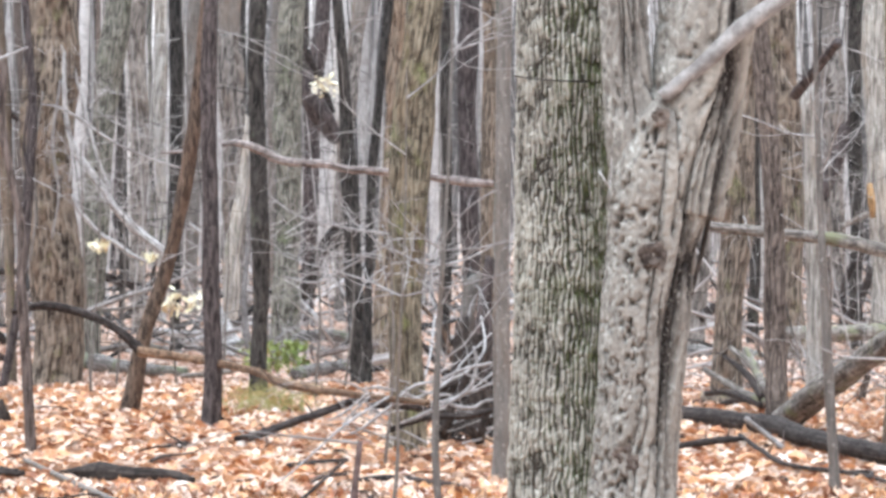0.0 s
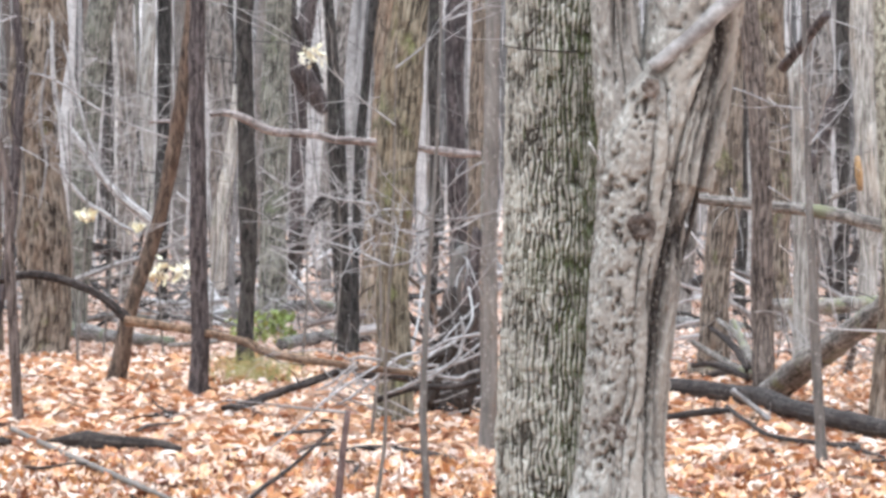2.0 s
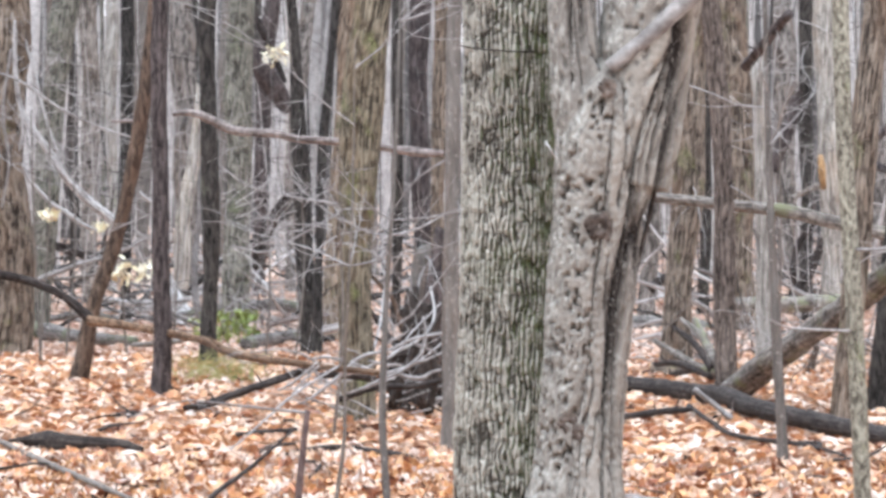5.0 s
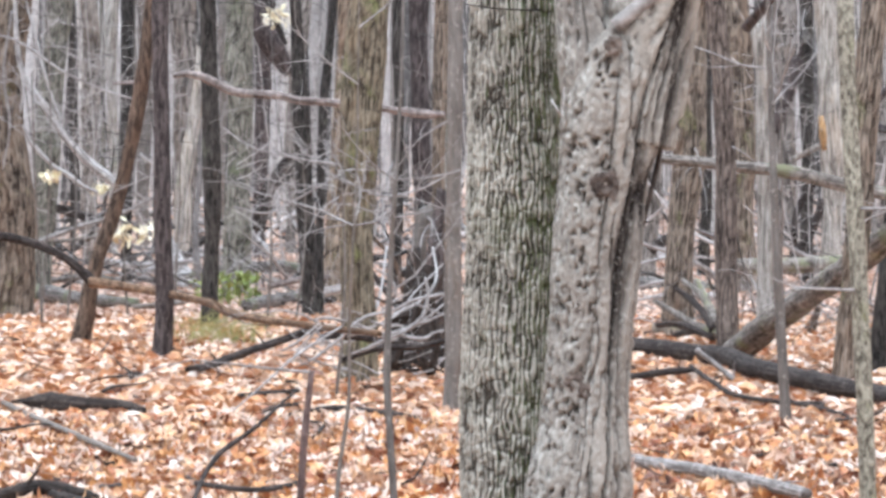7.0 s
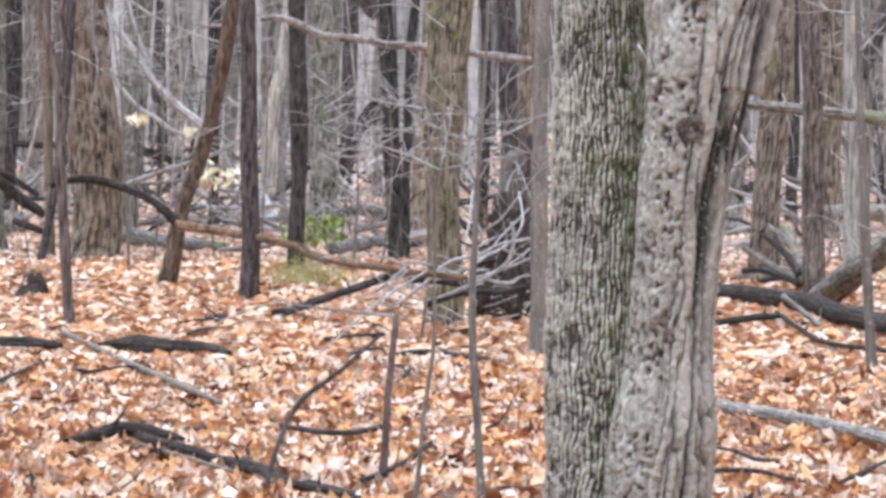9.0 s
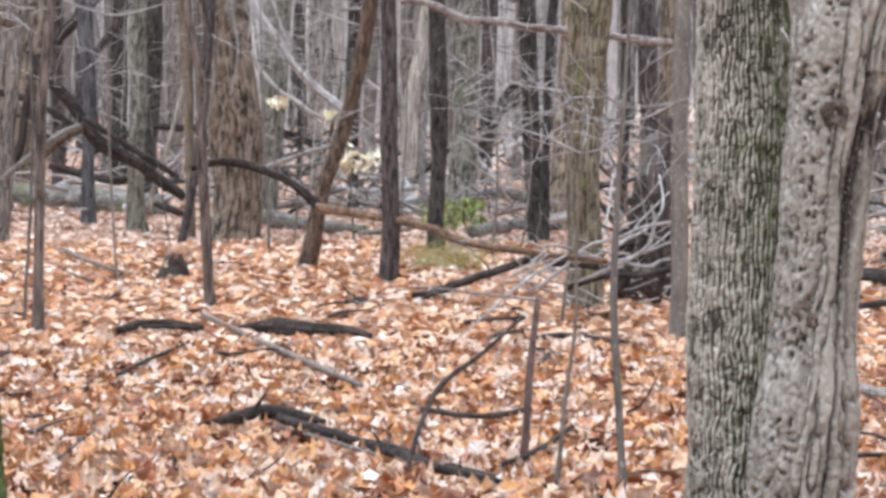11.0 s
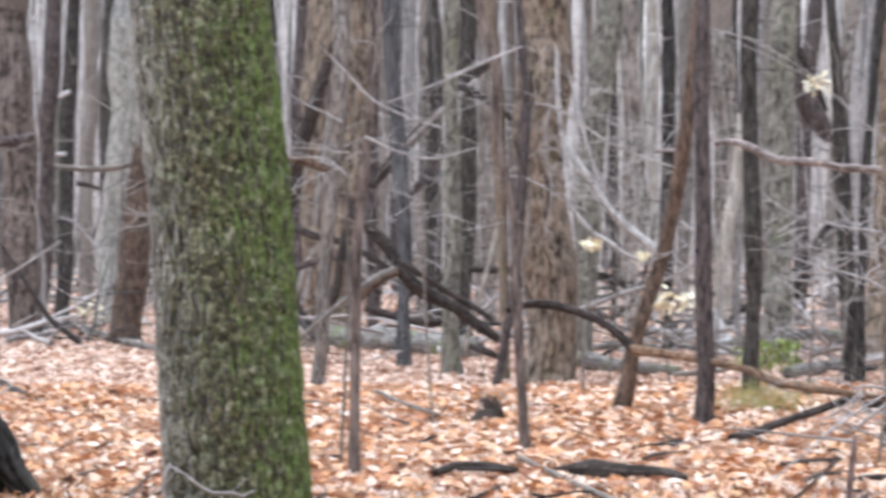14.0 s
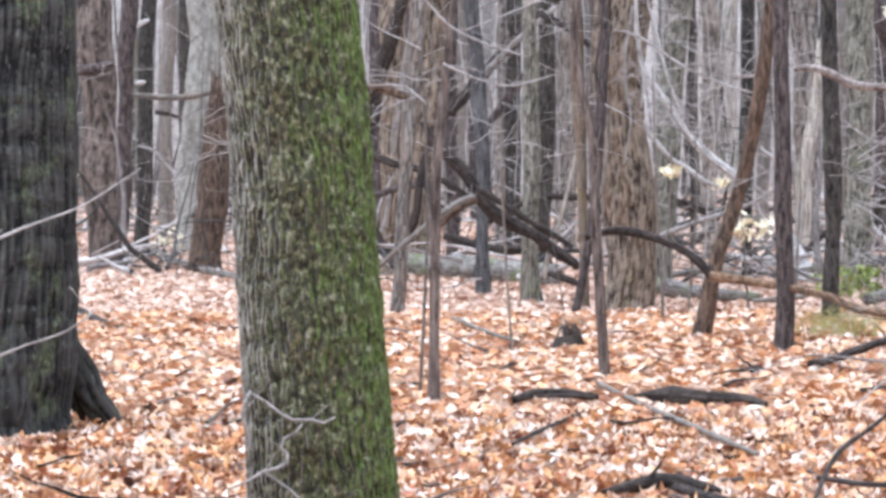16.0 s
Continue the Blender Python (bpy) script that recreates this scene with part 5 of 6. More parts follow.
deadwood("branch", [(2.16, 16.22, 0.03, 0.01), (2.38, 16.25, 0.03, 0.011), (2.53, 15.84, 0.03, 0.01)], DARKWOOD, "dark curved branch on the leaves", "branch")
deadwood("branch", [(2.64, 15.58, 0.03, 0.009), (2.8, 15.97, 0.03, 0.01), (3.12, 16.79, 0.03, 0.009)], DARKWOOD, "dark branch on the leaves", "branch")
deadwood("dead_limb", [(4.59, 31.5, 0.34, 0.018), (4.75, 31, 0.22, 0.027), (4.92, 30.5, 0.13, 0.031)], LOGBARK, "bare limb of a fallen tree top", "branch")
deadwood("dead_limb", [(4.75, 31.5, 0.45, 0.018), (4.84, 31, 0.34, 0.027), (4.9, 30.5, 0.16, 0.031)], DARKWOOD, "bare limb of a fallen tree top", "branch")
deadwood("dead_limb", [(4.8, 31.5, 0.52, 0.018), (4.89, 31, 0.4, 0.027), (4.92, 30.5, 0.2, 0.031)], LOGBARK, "bare limb of a fallen tree top", "branch")
deadwood("dead_limb", [(4.59, 31.5, 0.15, 0.018), (4.7, 31, 0.18, 0.027), (4.9, 30.5, 0.1, 0.031)], DARKWOOD, "bare limb of a fallen tree top", "branch")
deadwood("dead_limb", [(4.92, 31.5, 0.52, 0.018), (4.93, 31, 0.36, 0.027), (4.95, 30.5, 0.2, 0.031)], LOGBARK, "bare limb of a fallen tree top", "branch")
deadwood("dead_limb", [(4.8, 32.48, -0.01, 0.018), (4.96, 32.01, 0.07, 0.027), (5.14, 31.52, 0.1, 0.031)], DARKWOOD, "bare limb of a fallen tree top", "branch")
deadwood("hanging_limb", [(5.67, 33.5, 2.65, 0.044), (5.72, 33, 2.8, 0.041), (5.87, 32.5, 3.07, 0.038)], PURPLEBARK, "dark broken limb hanging from a snapped trunk", "branch")
deadwood("hanging_limb", [(7.05, 40, 1.75, 0.047), (7.18, 40, 2.11, 0.07), (7.3, 40, 2.52, 0.064)], PURPLEBARK, "dark slab of bark hung between trunks", "branch")
deadwood("branch", [(7.97, 44, 1.44, 0.026), (8.27, 44, 1.6, 0.032), (8.49, 44, 1.7, 0.029)], GREYBARK, "thin grey branch caught between trunks", "branch")
deadwood("hanging_limb", [(8.08, 40, 2.05, 0.041), (8.38, 40, 2.29, 0.047), (8.79, 40, 2.53, 0.041)], PURPLEBARK, "dark reddish fallen limb caught in trunks", "branch")
deadwood("hanging_limb", [(8.49, 42, 1.83, 0.043), (8.86, 42, 1.75, 0.049), (9.24, 42, 1.99, 0.043)], PURPLEBARK, "dark reddish fallen limb caught in trunks", "branch")
deadwood("branch", [(6.63, 33, 0.28, 0.019), (6.83, 33, 0.13, 0.019), (7.08, 33, -0.11, 0.017)], PALEWOOD, "pale fallen bare stick", "branch")
deadwood("branch", [(6.48, 32, -0.06, 0.023), (6.67, 32, -0.15, 0.023), (6.91, 32, -0.1, 0.021)], DARKWOOD, "dark fallen bare stick", "branch")
deadwood("branch", [(5.99, 33, -0.16, 0.038), (6.14, 33, -0.01, 0.034), (6.21, 33, 0.23, 0.024)], RUSTBARK, "rusty broken dead branch", "branch")

# fallen logs and leaning deadwood, middle
deadwood("arched_limb", [(-1.03, 31, 0.85, 0.029), (-0.81, 31, 0.9, 0.034), (-0.45, 31, 0.83, 0.034), (-0.18, 31, 0.69, 0.034), (0, 31, 0.52, 0.036)], DARKWOOD, "dark arching fallen limb resting on a dead trunk", "branch")
deadwood("fallen_limb", [(-0.02, 30.9, 0.54, 0.036), (0.3, 30.6, 0.5, 0.031), (0.61, 30.2, 0.46, 0.029), (0.99, 27.5, 0.43, 0.03), (1.29, 25.6, 0.45, 0.022), (1.77, 24, 0.46, 0.014)], RUSTWOOD, "rusty-brown barkless fallen limb", "branch")
deadwood("branch", [(0.33, 33, 0.25, 0.019), (0.61, 33, 0.27, 0.024), (0.8, 33, 0.3, 0.019)], GREYBARK, "grey fallen bare stick", "branch")
deadwood("hung_limb", [(0.18, 36.3, 2.19, 0.019), (0.52, 36.3, 2.21, 0.021)], PINKWOOD, "broken end of a hung limb", "branch")
deadwood("hung_limb", [(0.71, 34.6, 2.23, 0.023), (0.82, 34.6, 2.25, 0.028), (0.95, 34.6, 2.23, 0.033), (1.07, 34.6, 2.18, 0.035), (1.2, 34.6, 2.11, 0.035), (1.32, 34.6, 2.08, 0.035), (1.48, 34.6, 2.07, 0.033), (1.65, 34.6, 2.06, 0.033), (1.83, 34.6, 2.02, 0.033), (2.0, 34.6, 2.01, 0.035), (2.21, 34.6, 1.99, 0.033), (2.41, 34.6, 1.97, 0.03), (2.61, 34.6, 1.94, 0.033), (2.76, 34.6, 1.92, 0.04), (2.91, 34.6, 1.9, 0.038), (3.13, 34.6, 1.89, 0.023)], PINKWOOD, "long wavy pale limb hung across the trunks", "branch")
deadwood("hanging_limb", [(1.82, 45, 3.23, 0.085), (1.98, 45, 2.91, 0.131), (2.13, 45, 2.65, 0.124), (2.27, 45, 2.44, 0.072)], PURPLEBARK, "dark broken trunk piece hung between trees", "branch")
deadwood("hanging_limb", [(1.83, 45.3, 3.64, 0.033), (2, 45.3, 3.31, 0.039), (2.23, 45.3, 2.78, 0.033)], DARKWOOD, "dark broken hanging limb", "branch")
deadwood("dead_limb", [(1.79, 42, 0.69, 0.073), (1.83, 42, 0.99, 0.073), (1.97, 42, 1.3, 0.055), (2.12, 42, 1.51, 0.043)], DARKWOOD, "dark crooked dead limb standing among trunks", "branch")
deadwood("fallen_log", [(1.59, 41, 0.29, 0.054), (1.89, 41, 0.34, 0.06), (2.19, 41, 0.3, 0.054)], GREYLOG, "pale weathered fallen log", "log")
deadwood("leaning_log", [(0.85, 46, 0.47, 0.087), (0.97, 45, 0.23, 0.098), (1.1, 44, -0.06, 0.109)], BONEWOOD, "pale dead trunk lying slanted", "log")
deadwood("branch", [(0.65, 26.84, 0.08, 0.02), (1.01, 28, 0.1, 0.024), (1.37, 28, 0.23, 0.028), (1.66, 28, 0.32, 0.028)], DARKWOOD, "dark branch reaching out of the brush pile", "branch")
deadwood("fallen_log", [(-0.76, 41.81, 0.06, 0.071), (-0.36, 40.16, 0.07, 0.076), (0.05, 39.03, 0.06, 0.06), (0.44, 38.81, 0.04, 0.041)], GREYLOG, "grey mossy fallen log at a tree foot", "log")
deadwood("branch", [(1.68, 40.15, 0.04, 0.028), (2.09, 39.2, 0.02, 0.033), (2.44, 39.23, 0.05, 0.028)], DARKWOOD, "dark stick behind the brush", "branch")
deadwood("branch", [(0.92, 24.71, 0.03, 0.016), (1.17, 25.01, 0.03, 0.018), (1.33, 25.28, 0.03, 0.014)], DARKWOOD, "dark branch on the leaves", "branch")
deadwood("branch", [(1.1, 22.82, 0.03, 0.014), (1.29, 23.28, 0.03, 0.016), (1.45, 23.53, 0.03, 0.02), (1.72, 23.14, 0.03, 0.02), (1.94, 22.16, 0.03, 0.014)], DARKWOOD, "dark crooked branch on the leaves", "branch")
deadwood("branch", [(1.09, 22.4, 0.03, 0.013), (1.18, 22.4, 0.03, 0.013), (1.26, 21.57, 0.03, 0.011)], DARKWOOD, "dark short branch on the leaves", "branch")
deadwood("branch", [(-0.76, 25.45, 0.03, 0.018), (-0.4, 23.24, 0.03, 0.02), (-0.06, 21.29, 0.03, 0.018), (0.21, 19.8, 0.03, 0.014)], GREYBARK, "grey bare branch lying on leaves", "branch")
deadwood("branch", [(-1.11, 24.24, 0.03, 0.01), (-0.95, 24.28, 0.03, 0.015), (-0.76, 24.13, 0.03, 0.01)], DARKWOOD, "dark rotten branch on leaves", "branch")
deadwood("rotten_log", [(-0.52, 17.68, 0.03, 0.008), (-0.4, 17.98, 0.03, 0.031), (-0.25, 18.22, 0.03, 0.04), (-0.1, 18.01, 0.03, 0.031), (0.02, 17.76, 0.03, 0.008)], BLACKWOOD, "black rotten log crumbling into the leaves", "log")
deadwood("rotten_log", [(-0.19, 17.95, 0.03, 0.016), (0.0, 17.28, 0.03, 0.03), (0.19, 16.74, 0.03, 0.024), (0.3, 16.42, 0.03, 0.031), (0.48, 15.72, 0.03, 0.018), (0.71, 15.17, 0.03, 0.008)], DARKWOOD, "dark rotting log half buried in leaves", "log")
deadwood("branch", [(-0.2, 17.55, 0.03, 0.006), (0.03, 16.86, 0.03, 0.009), (0.24, 16.2, 0.03, 0.007)], GREYBARK, "grey stick along a rotting log", "branch")
deadwood("bark_slab", [(-0.5, 24.2, 0.03, 0.019), (-0.31, 24.09, 0.04, 0.055), (-0.1, 23.82, 0.04, 0.05), (0.1, 23.73, 0.04, 0.05), (0.31, 23.44, 0.03, 0.014)], BLACKWOOD, "black rotten bark slab on leaves", "log")
deadwood("branch", [(0.48, 18.4, 0.03, 0.013), (0.74, 18.02, 0.03, 0.015), (1.0, 18.45, 0.03, 0.013)], DARKWOOD, "dark stick among leaves", "branch")
deadwood("branch", [(0.74, 15.83, 0.03, 0.011), (0.91, 16.38, 0.03, 0.012), (1.14, 17.55, 0.03, 0.01)], DARKWOOD, "dark stick among leaves", "branch")
deadwood("branch", [(-0.59, 46, 0.92, 0.033), (-0.28, 46, 0.8, 0.033), (0.06, 46, 0.7, 0.03)], DARKWOOD, "dark stick leaning far back", "branch")
deadwood("branch", [(-0.64, 40, 0.59, 0.026), (-0.18, 40, 0.77, 0.026), (0.28, 40, 0.91, 0.023), (0.63, 40, 1.09, 0.02)], PALEWOOD, "thin pale fallen stem", "branch")
deadwood("branch", [(-0.43, 42, 0.57, 0.021), (0.05, 42, 0.63, 0.021), (0.48, 42, 0.75, 0.018)], GREYBARK, "thin grey fallen stem", "branch")

# upright thin stems in the foreground
snag([(0.86, 16.26, 0, 0.019), (0.88, 16.26, 0.37, 0.018), (0.91, 16.26, 0.68, 0.013)], REDSTEM, "thin broken reddish sapling stub")
sapling([(0.92, 15.07, 0, 0.011), (0.95, 15.07, 0.35, 0.01), (0.99, 15.07, 0.66, 0.009), (0.99, 15.07, 0.88, 0.007), (1.02, 15.07, 1.54, 0.005), (1.03, 15.07, 2.2, 0.002)], GREYBARK, "thin bare tan sapling")
sapling([(1.18, 15.07, 0, 0.019), (1.16, 15.07, 0.35, 0.016), (1.14, 15.07, 0.75, 0.014), (1.15, 15.07, 1.06, 0.011), (1.19, 15.07, 1.83, 0.008), (1.21, 15.07, 2.6, 0.003)], GREYBARK, "thin bare grey-brown sapling with spreading twigs")
deadwood("sapling", [(0.33, 15.5, -0.02, 0.011), (0.42, 15.9, 0.21, 0.01), (0.5, 16.2, 0.32, 0.011), (0.68, 16.6, 0.42, 0.008), (0.89, 17, 0.56, 0.006)], DARKWOOD, "thin dark arching sapling stem", "sapling")

# deadwood, left part
deadwood("fallen_log", [(-3.69, 46.76, 0.11, 0.145), (-3.05, 45.84, 0.11, 0.148), (-2.4, 44.87, 0.1, 0.139), (-1.77, 43.68, 0.09, 0.111)], MOSSLOG, "thick grey mossy log on the forest floor", "log")
deadwood("branch", [(-2.99, 43, 0.56, 0.044), (-2.49, 43, 0.42, 0.05), (-1.74, 43, 0.44, 0.044)], DARKWOOD, "dark limb lying on a log", "branch")
deadwood("leaning_log", [(-3.12, 46, 1.92, 0.06), (-2.65, 46, 2.46, 0.06), (-2.18, 46, 2.96, 0.053), (-1.68, 46, 3.42, 0.047)], DARKWOOD, "dark leaning dead tree trunk", "log")
deadwood("leaning_log", [(-2.75, 47, 1.76, 0.048), (-2.37, 47, 2.27, 0.048), (-1.92, 47, 2.85, 0.041)], PURPLEBARK, "dark leaning dead tree trunk", "log")
deadwood("leaning_log", [(-2.69, 45.5, 2.38, 0.033), (-2.29, 45.5, 2.78, 0.033), (-1.83, 45.5, 3.17, 0.03)], PALEWOOD, "pale leaning dead limb", "log")
deadwood("branch", [(-2.61, 30, 0.63, 0.02), (-2.35, 30, 0.87, 0.022), (-2.13, 30, 1.04, 0.022), (-1.93, 31, 1.18, 0.02)], GREYBARK, "grey leaning dead branch", "branch")
deadwood("branch", [(-2.88, 39, 0.64, 0.04), (-2.59, 39, 0.92, 0.04), (-2.37, 39, 1.03, 0.034)], RUSTBARK, "brown leaning dead limb", "branch")
deadwood("branch", [(-3.28, 36, 2.13, 0.031), (-3.02, 36, 2.1, 0.042), (-2.82, 36, 2.01, 0.031)], RUSTBARK, "brown broken branch stub", "branch")
deadwood("twisted_snag", [(-4.34, 48, 2.04, 0.077), (-4.13, 48, 2.36, 0.091), (-3.95, 48, 2.91, 0.084), (-3.81, 48, 3.68, 0.084)], DARKWOOD, "dark twisted dead trunk", "log")
deadwood("branch", [(-1.76, 40, 0.2, 0.026), (-1.64, 40, 0.61, 0.026), (-1.47, 40, 1.19, 0.023), (-1.38, 40, 1.6, 0.02)], PALEBARK, "thin pale leaning stem", "branch")
deadwood("branch", [(-0.62, 46, 0.93, 0.033), (-0.25, 46, 0.85, 0.037), (0.08, 46, 0.75, 0.03)], DARKWOOD, "dark fallen limb far back", "branch")
deadwood("bark_slab", [(-1.24, 23.95, 0.03, 0.024), (-1.06, 24.42, 0.04, 0.028), (-0.73, 24.13, 0.03, 0.02)], BLACKWOOD, "black rotten wood on leaves", "log")
deadwood("branch", [(-1.07, 20.43, 0.03, 0.012), (-0.94, 21.58, 0.03, 0.012), (-0.79, 22.66, 0.03, 0.011)], DARKWOOD, "thin dark stick on leaves", "branch")
deadwood("branch", [(-2.31, 34.65, 0.03, 0.017), (-1.87, 32.17, 0.03, 0.018), (-1.56, 30.74, 0.03, 0.015)], GREYBARK, "thin grey stick on leaves", "branch")
deadwood("branch", [(-9.01, 58.22, 0.04, 0.041), (-7.76, 53.74, 0.05, 0.045), (-6.63, 48.85, 0.05, 0.048), (-5.47, 44.66, 0.04, 0.038)], GREYBARK, "grey fallen branch on leaves", "branch")
deadwood("hung_limb", [(-7.46, 50, 2.22, 0.029), (-7.06, 50, 2.19, 0.04), (-6.61, 50, 2.22, 0.036), (-6.45, 50, 2.26, 0.029)], GREYBARK, "curved grey limb between trunks", "branch")
deadwood("branch_stub", [(-8.11, 49, 2.53, 0.064), (-7.85, 49, 2.55, 0.071), (-7.59, 49, 2.61, 0.05)], PURPLEBARK, "broken dark branch stub", "branch")
deadwood("branch_stub", [(-8.36, 58, 2.05, 0.034), (-8.1, 58, 2.01, 0.034), (-7.93, 58, 1.94, 0.03)], DARKWOOD, "dark broken stub branch", "branch")
deadwood("surface_root", [(-6.02, 36.51, 0.01, 0.052), (-5.22, 33.64, -0.01, 0.034), (-4.57, 31.36, -0.03, 0.012)], DARKWOOD, "dark surface root or limb beside the great tree", "root")
deadwood("twig", [(-2.51, 11.5, 1.24, 0.006), (-2.2, 11.5, 1.33, 0.005), (-2.05, 11.5, 1.39, 0.004), (-1.91, 11.5, 1.44, 0.003), (-1.71, 11.5, 1.56, 0.002)], TWIG, "thin pale twig reaching across", "twig")
deadwood("twig", [(-2.51, 11.5, 0.92, 0.006), (-2.2, 11.5, 0.98, 0.005), (-2.07, 11.5, 1.03, 0.004), (-1.93, 11.5, 1.08, 0.003), (-1.86, 11.5, 1.13, 0.003)], TWIG, "thin pale twig reaching across", "twig")
# Black strip laid on the bark for the shade inside a split.
deadwood("bark_strip", [(1.72, 11.62, 1.7, 0.006), (1.69, 11.6, 1.56, 0.008), (1.65, 11.6, 1.4, 0.007), (1.63, 11.6, 1.27, 0.008), (1.61, 11.6, 1.11, 0.007), (1.6, 11.6, 0.94, 0.006), (1.59, 11.6, 0.76, 0.006)], BLACKWOOD, "black strip for the shaded split down the forked trunk", "bark")

# small things
brush_pile(1.75, 26.84, 0, 1.25, 0.8)
root_plate(2.39, 28.11, 0, )
green_plant(1.13, 35.81, 0, 0.42)
green_plant(1.47, 38.43, 0, 0.36)
pale_grass(1.01, 31.81, 0, 0.5)
leaf_spray(2.1, 44.5, 3.09, 0.32)
leaf_spray(0.39, 36.5, 0.79, 0.28)
leaf_spray(-0.41, 36, 1.32, 0.14)
leaf_spray(0.07, 46, 1.1, 0.16)
mossy_stump(-1.13, 30.66, 0, 0.17)
bare_bush(1.59, 25, 1.48, 0.6, 9)
bare_bush(1.48, 33, 1.42, 0.45, 6)
bare_bush(-1.88, 25, 2.31, 0.6, 7)
bare_bush(-1.65, 30, 1.78, 0.5, 6)
bare_bush(-0.56, 36, 2.28, 0.6, 8)
bare_bush(6.05, 34, 2.44, 0.5, 6)
bare_bush(7.09, 34, 0.24, 0.5, 6)
snag([(2.4, 28.11, 0, 0.131), (2.37, 28.11, 0.31, 0.106), (2.34, 28.11, 0.55, 0.082), (2.32, 28.11, 0.78, 0.053)], BLACKWOOD, "black rotten stump among upturned roots")
snag([(2.75, 31.18, 0, 0.077), (2.76, 31.18, 0.52, 0.073), (2.77, 31.18, 0.89, 0.063), (2.8, 31.18, 1.21, 0.045)], PURPLEBARK, "dark broken stub of a trunk")
snag([(2.29, 29, 0, 0.044), (2.33, 29, 0.27, 0.042), (2.38, 29, 0.52, 0.046), (2.43, 29, 0.86, 0.055), (2.48, 29, 1.11, 0.063)], GREYBARK, "short leaning broken trunk piece")
deadwood("dead_vine", [(-1.07, 37.4, 1.16, 0.014), (-1.01, 37.4, 1.6, 0.016), (-1.03, 37.4, 2.14, 0.016), (-0.94, 37.4, 2.79, 0.014)], GREYBARK, "dead vine climbing the broad trunk", "vine")
deadwood("dead_vine", [(-0.86, 37.4, 1.38, 0.011), (-0.79, 37.4, 1.82, 0.014), (-0.85, 37.4, 2.25, 0.014), (-0.77, 37.4, 2.9, 0.014)], PALEWOOD, "pale dead vine climbing the broad trunk", "vine")
deadwood("dead_vine", [(-1.11, 36, 1.44, 0.013), (-1.03, 36, 1.81, 0.016), (-1.08, 36, 2.23, 0.016), (-1.03, 36, 2.7, 0.013), (-1.08, 36, 3.17, 0.013)], PURPLEBARK, "reddish dead vine beside the broad trunk", "vine")
deadwood("twig", [(-1.97, 24.3, 2.68, 0.005), (-1.79, 24.3, 2.5, 0.007), (-1.65, 24.3, 2.35, 0.009), (-1.44, 24.3, 2.24, 0.007), (-1.16, 24.3, 2.15, 0.005)], TWIG, "long thin arching twig", "twig")
deadwood("twig", [(-1.68, 26.4, 2.38, 0.004), (-1.41, 26.4, 2.48, 0.006), (-0.97, 26.4, 2.67, 0.01), (-0.76, 26.4, 2.76, 0.006)], TWIG, "long thin arching twig", "twig")
deadwood("twig", [(-1.69, 24.3, 2.11, 0.009), (-1.49, 24.3, 2.02, 0.007), (-1.3, 24.3, 1.97, 0.007), (-0.98, 24.3, 2.04, 0.004)], TWIG, "thin curved pale twig", "twig")
deadwood("twig", [(0.83, 25, 1.74, 0.005), (0.98, 25, 1.63, 0.007), (1.27, 25, 1.55, 0.007), (1.59, 25, 1.5, 0.007)], TWIG, "thin arching pale twig", "twig")
deadwood("twig", [(2.29, 25, 1.44, 0.005), (2.07, 25, 1.33, 0.007), (1.85, 25, 1.3, 0.007), (1.59, 25, 1.41, 0.007)], TWIG, "thin arching pale twig", "twig")
deadwood("twig", [(0.9, 25, 1.23, 0.005), (1.12, 25, 1.19, 0.007), (1.34, 25, 1.3, 0.007), (1.59, 25, 1.44, 0.007)], TWIG, "thin arching pale twig", "twig")
sapling([(-2.52, 11.5, 0, 0.012), (-2.51, 11.5, 0.67, 0.012), (-2.51, 11.5, 0.98, 0.01), (-2.5, 11.5, 1.29, 0.009), (-2.51, 11.5, 1.66, 0.007), (-2.52, 11.5, 2.43, 0.005), (-2.53, 11.5, 3.2, 0.002)], GREYBARK, "thin bare sapling beside the great tree")
brown_leaves(-2.28, 11.45, 1.08, 0.07, 6)
brown_leaves(-2.17, 11.45, 1.26, 0.03, 1)
deadwood("vine", [(1.14, 11.92, 2.07, 0.002), (1.18, 11.85, 2.06, 0.003), (1.27, 11.82, 2.05, 0.003), (1.35, 11.85, 2.05, 0.003), (1.41, 11.93, 2.06, 0.003)], BLACKWOOD, "thin dark vine drawn round the oak", "vine")
deadwood("twig", [(1.36, 11.5, 1.77, 0.003), (1.37, 11.48, 1.75, 0.003), (1.39, 11.5, 1.72, 0.003)], BONEWOOD, "short pale curled twig on bark", "twig")
deadwood("wood_scar", [(8.23, 43.6, 1.94, 0.025), (8.24, 43.55, 1.75, 0.041), (8.27, 43.6, 1.56, 0.029)], SCARWOOD, "bright orange scar on a pale trunk", "scar")
deadwood("dead_limb", [(-3.16, 42, 1.41, 0.024), (-3.04, 42, 0.99, 0.031), (-2.73, 42, 0.74, 0.031)], DARKWOOD, "dark crooked hanging dead limb", "branch")
deadwood("dead_limb", [(-3.95, 44, 1.47, 0.032), (-3.63, 44, 1.37, 0.038), (-3.24, 44, 1.27, 0.032)], DARKWOOD, "dark broken crossing dead limb", "branch")
deadwood("dead_limb", [(-3.92, 44, 0.96, 0.032), (-3.56, 44, 1.08, 0.038), (-3.18, 44, 1.13, 0.032)], PURPLEBARK, "dark broken crossing dead limb", "branch")
deadwood("dead_limb", [(-1.87, 44, 0.98, 0.029), (-1.52, 44, 0.96, 0.032), (-1.2, 44, 0.98, 0.026)], DARKWOOD, "dark level dead limb behind trunks", "branch")
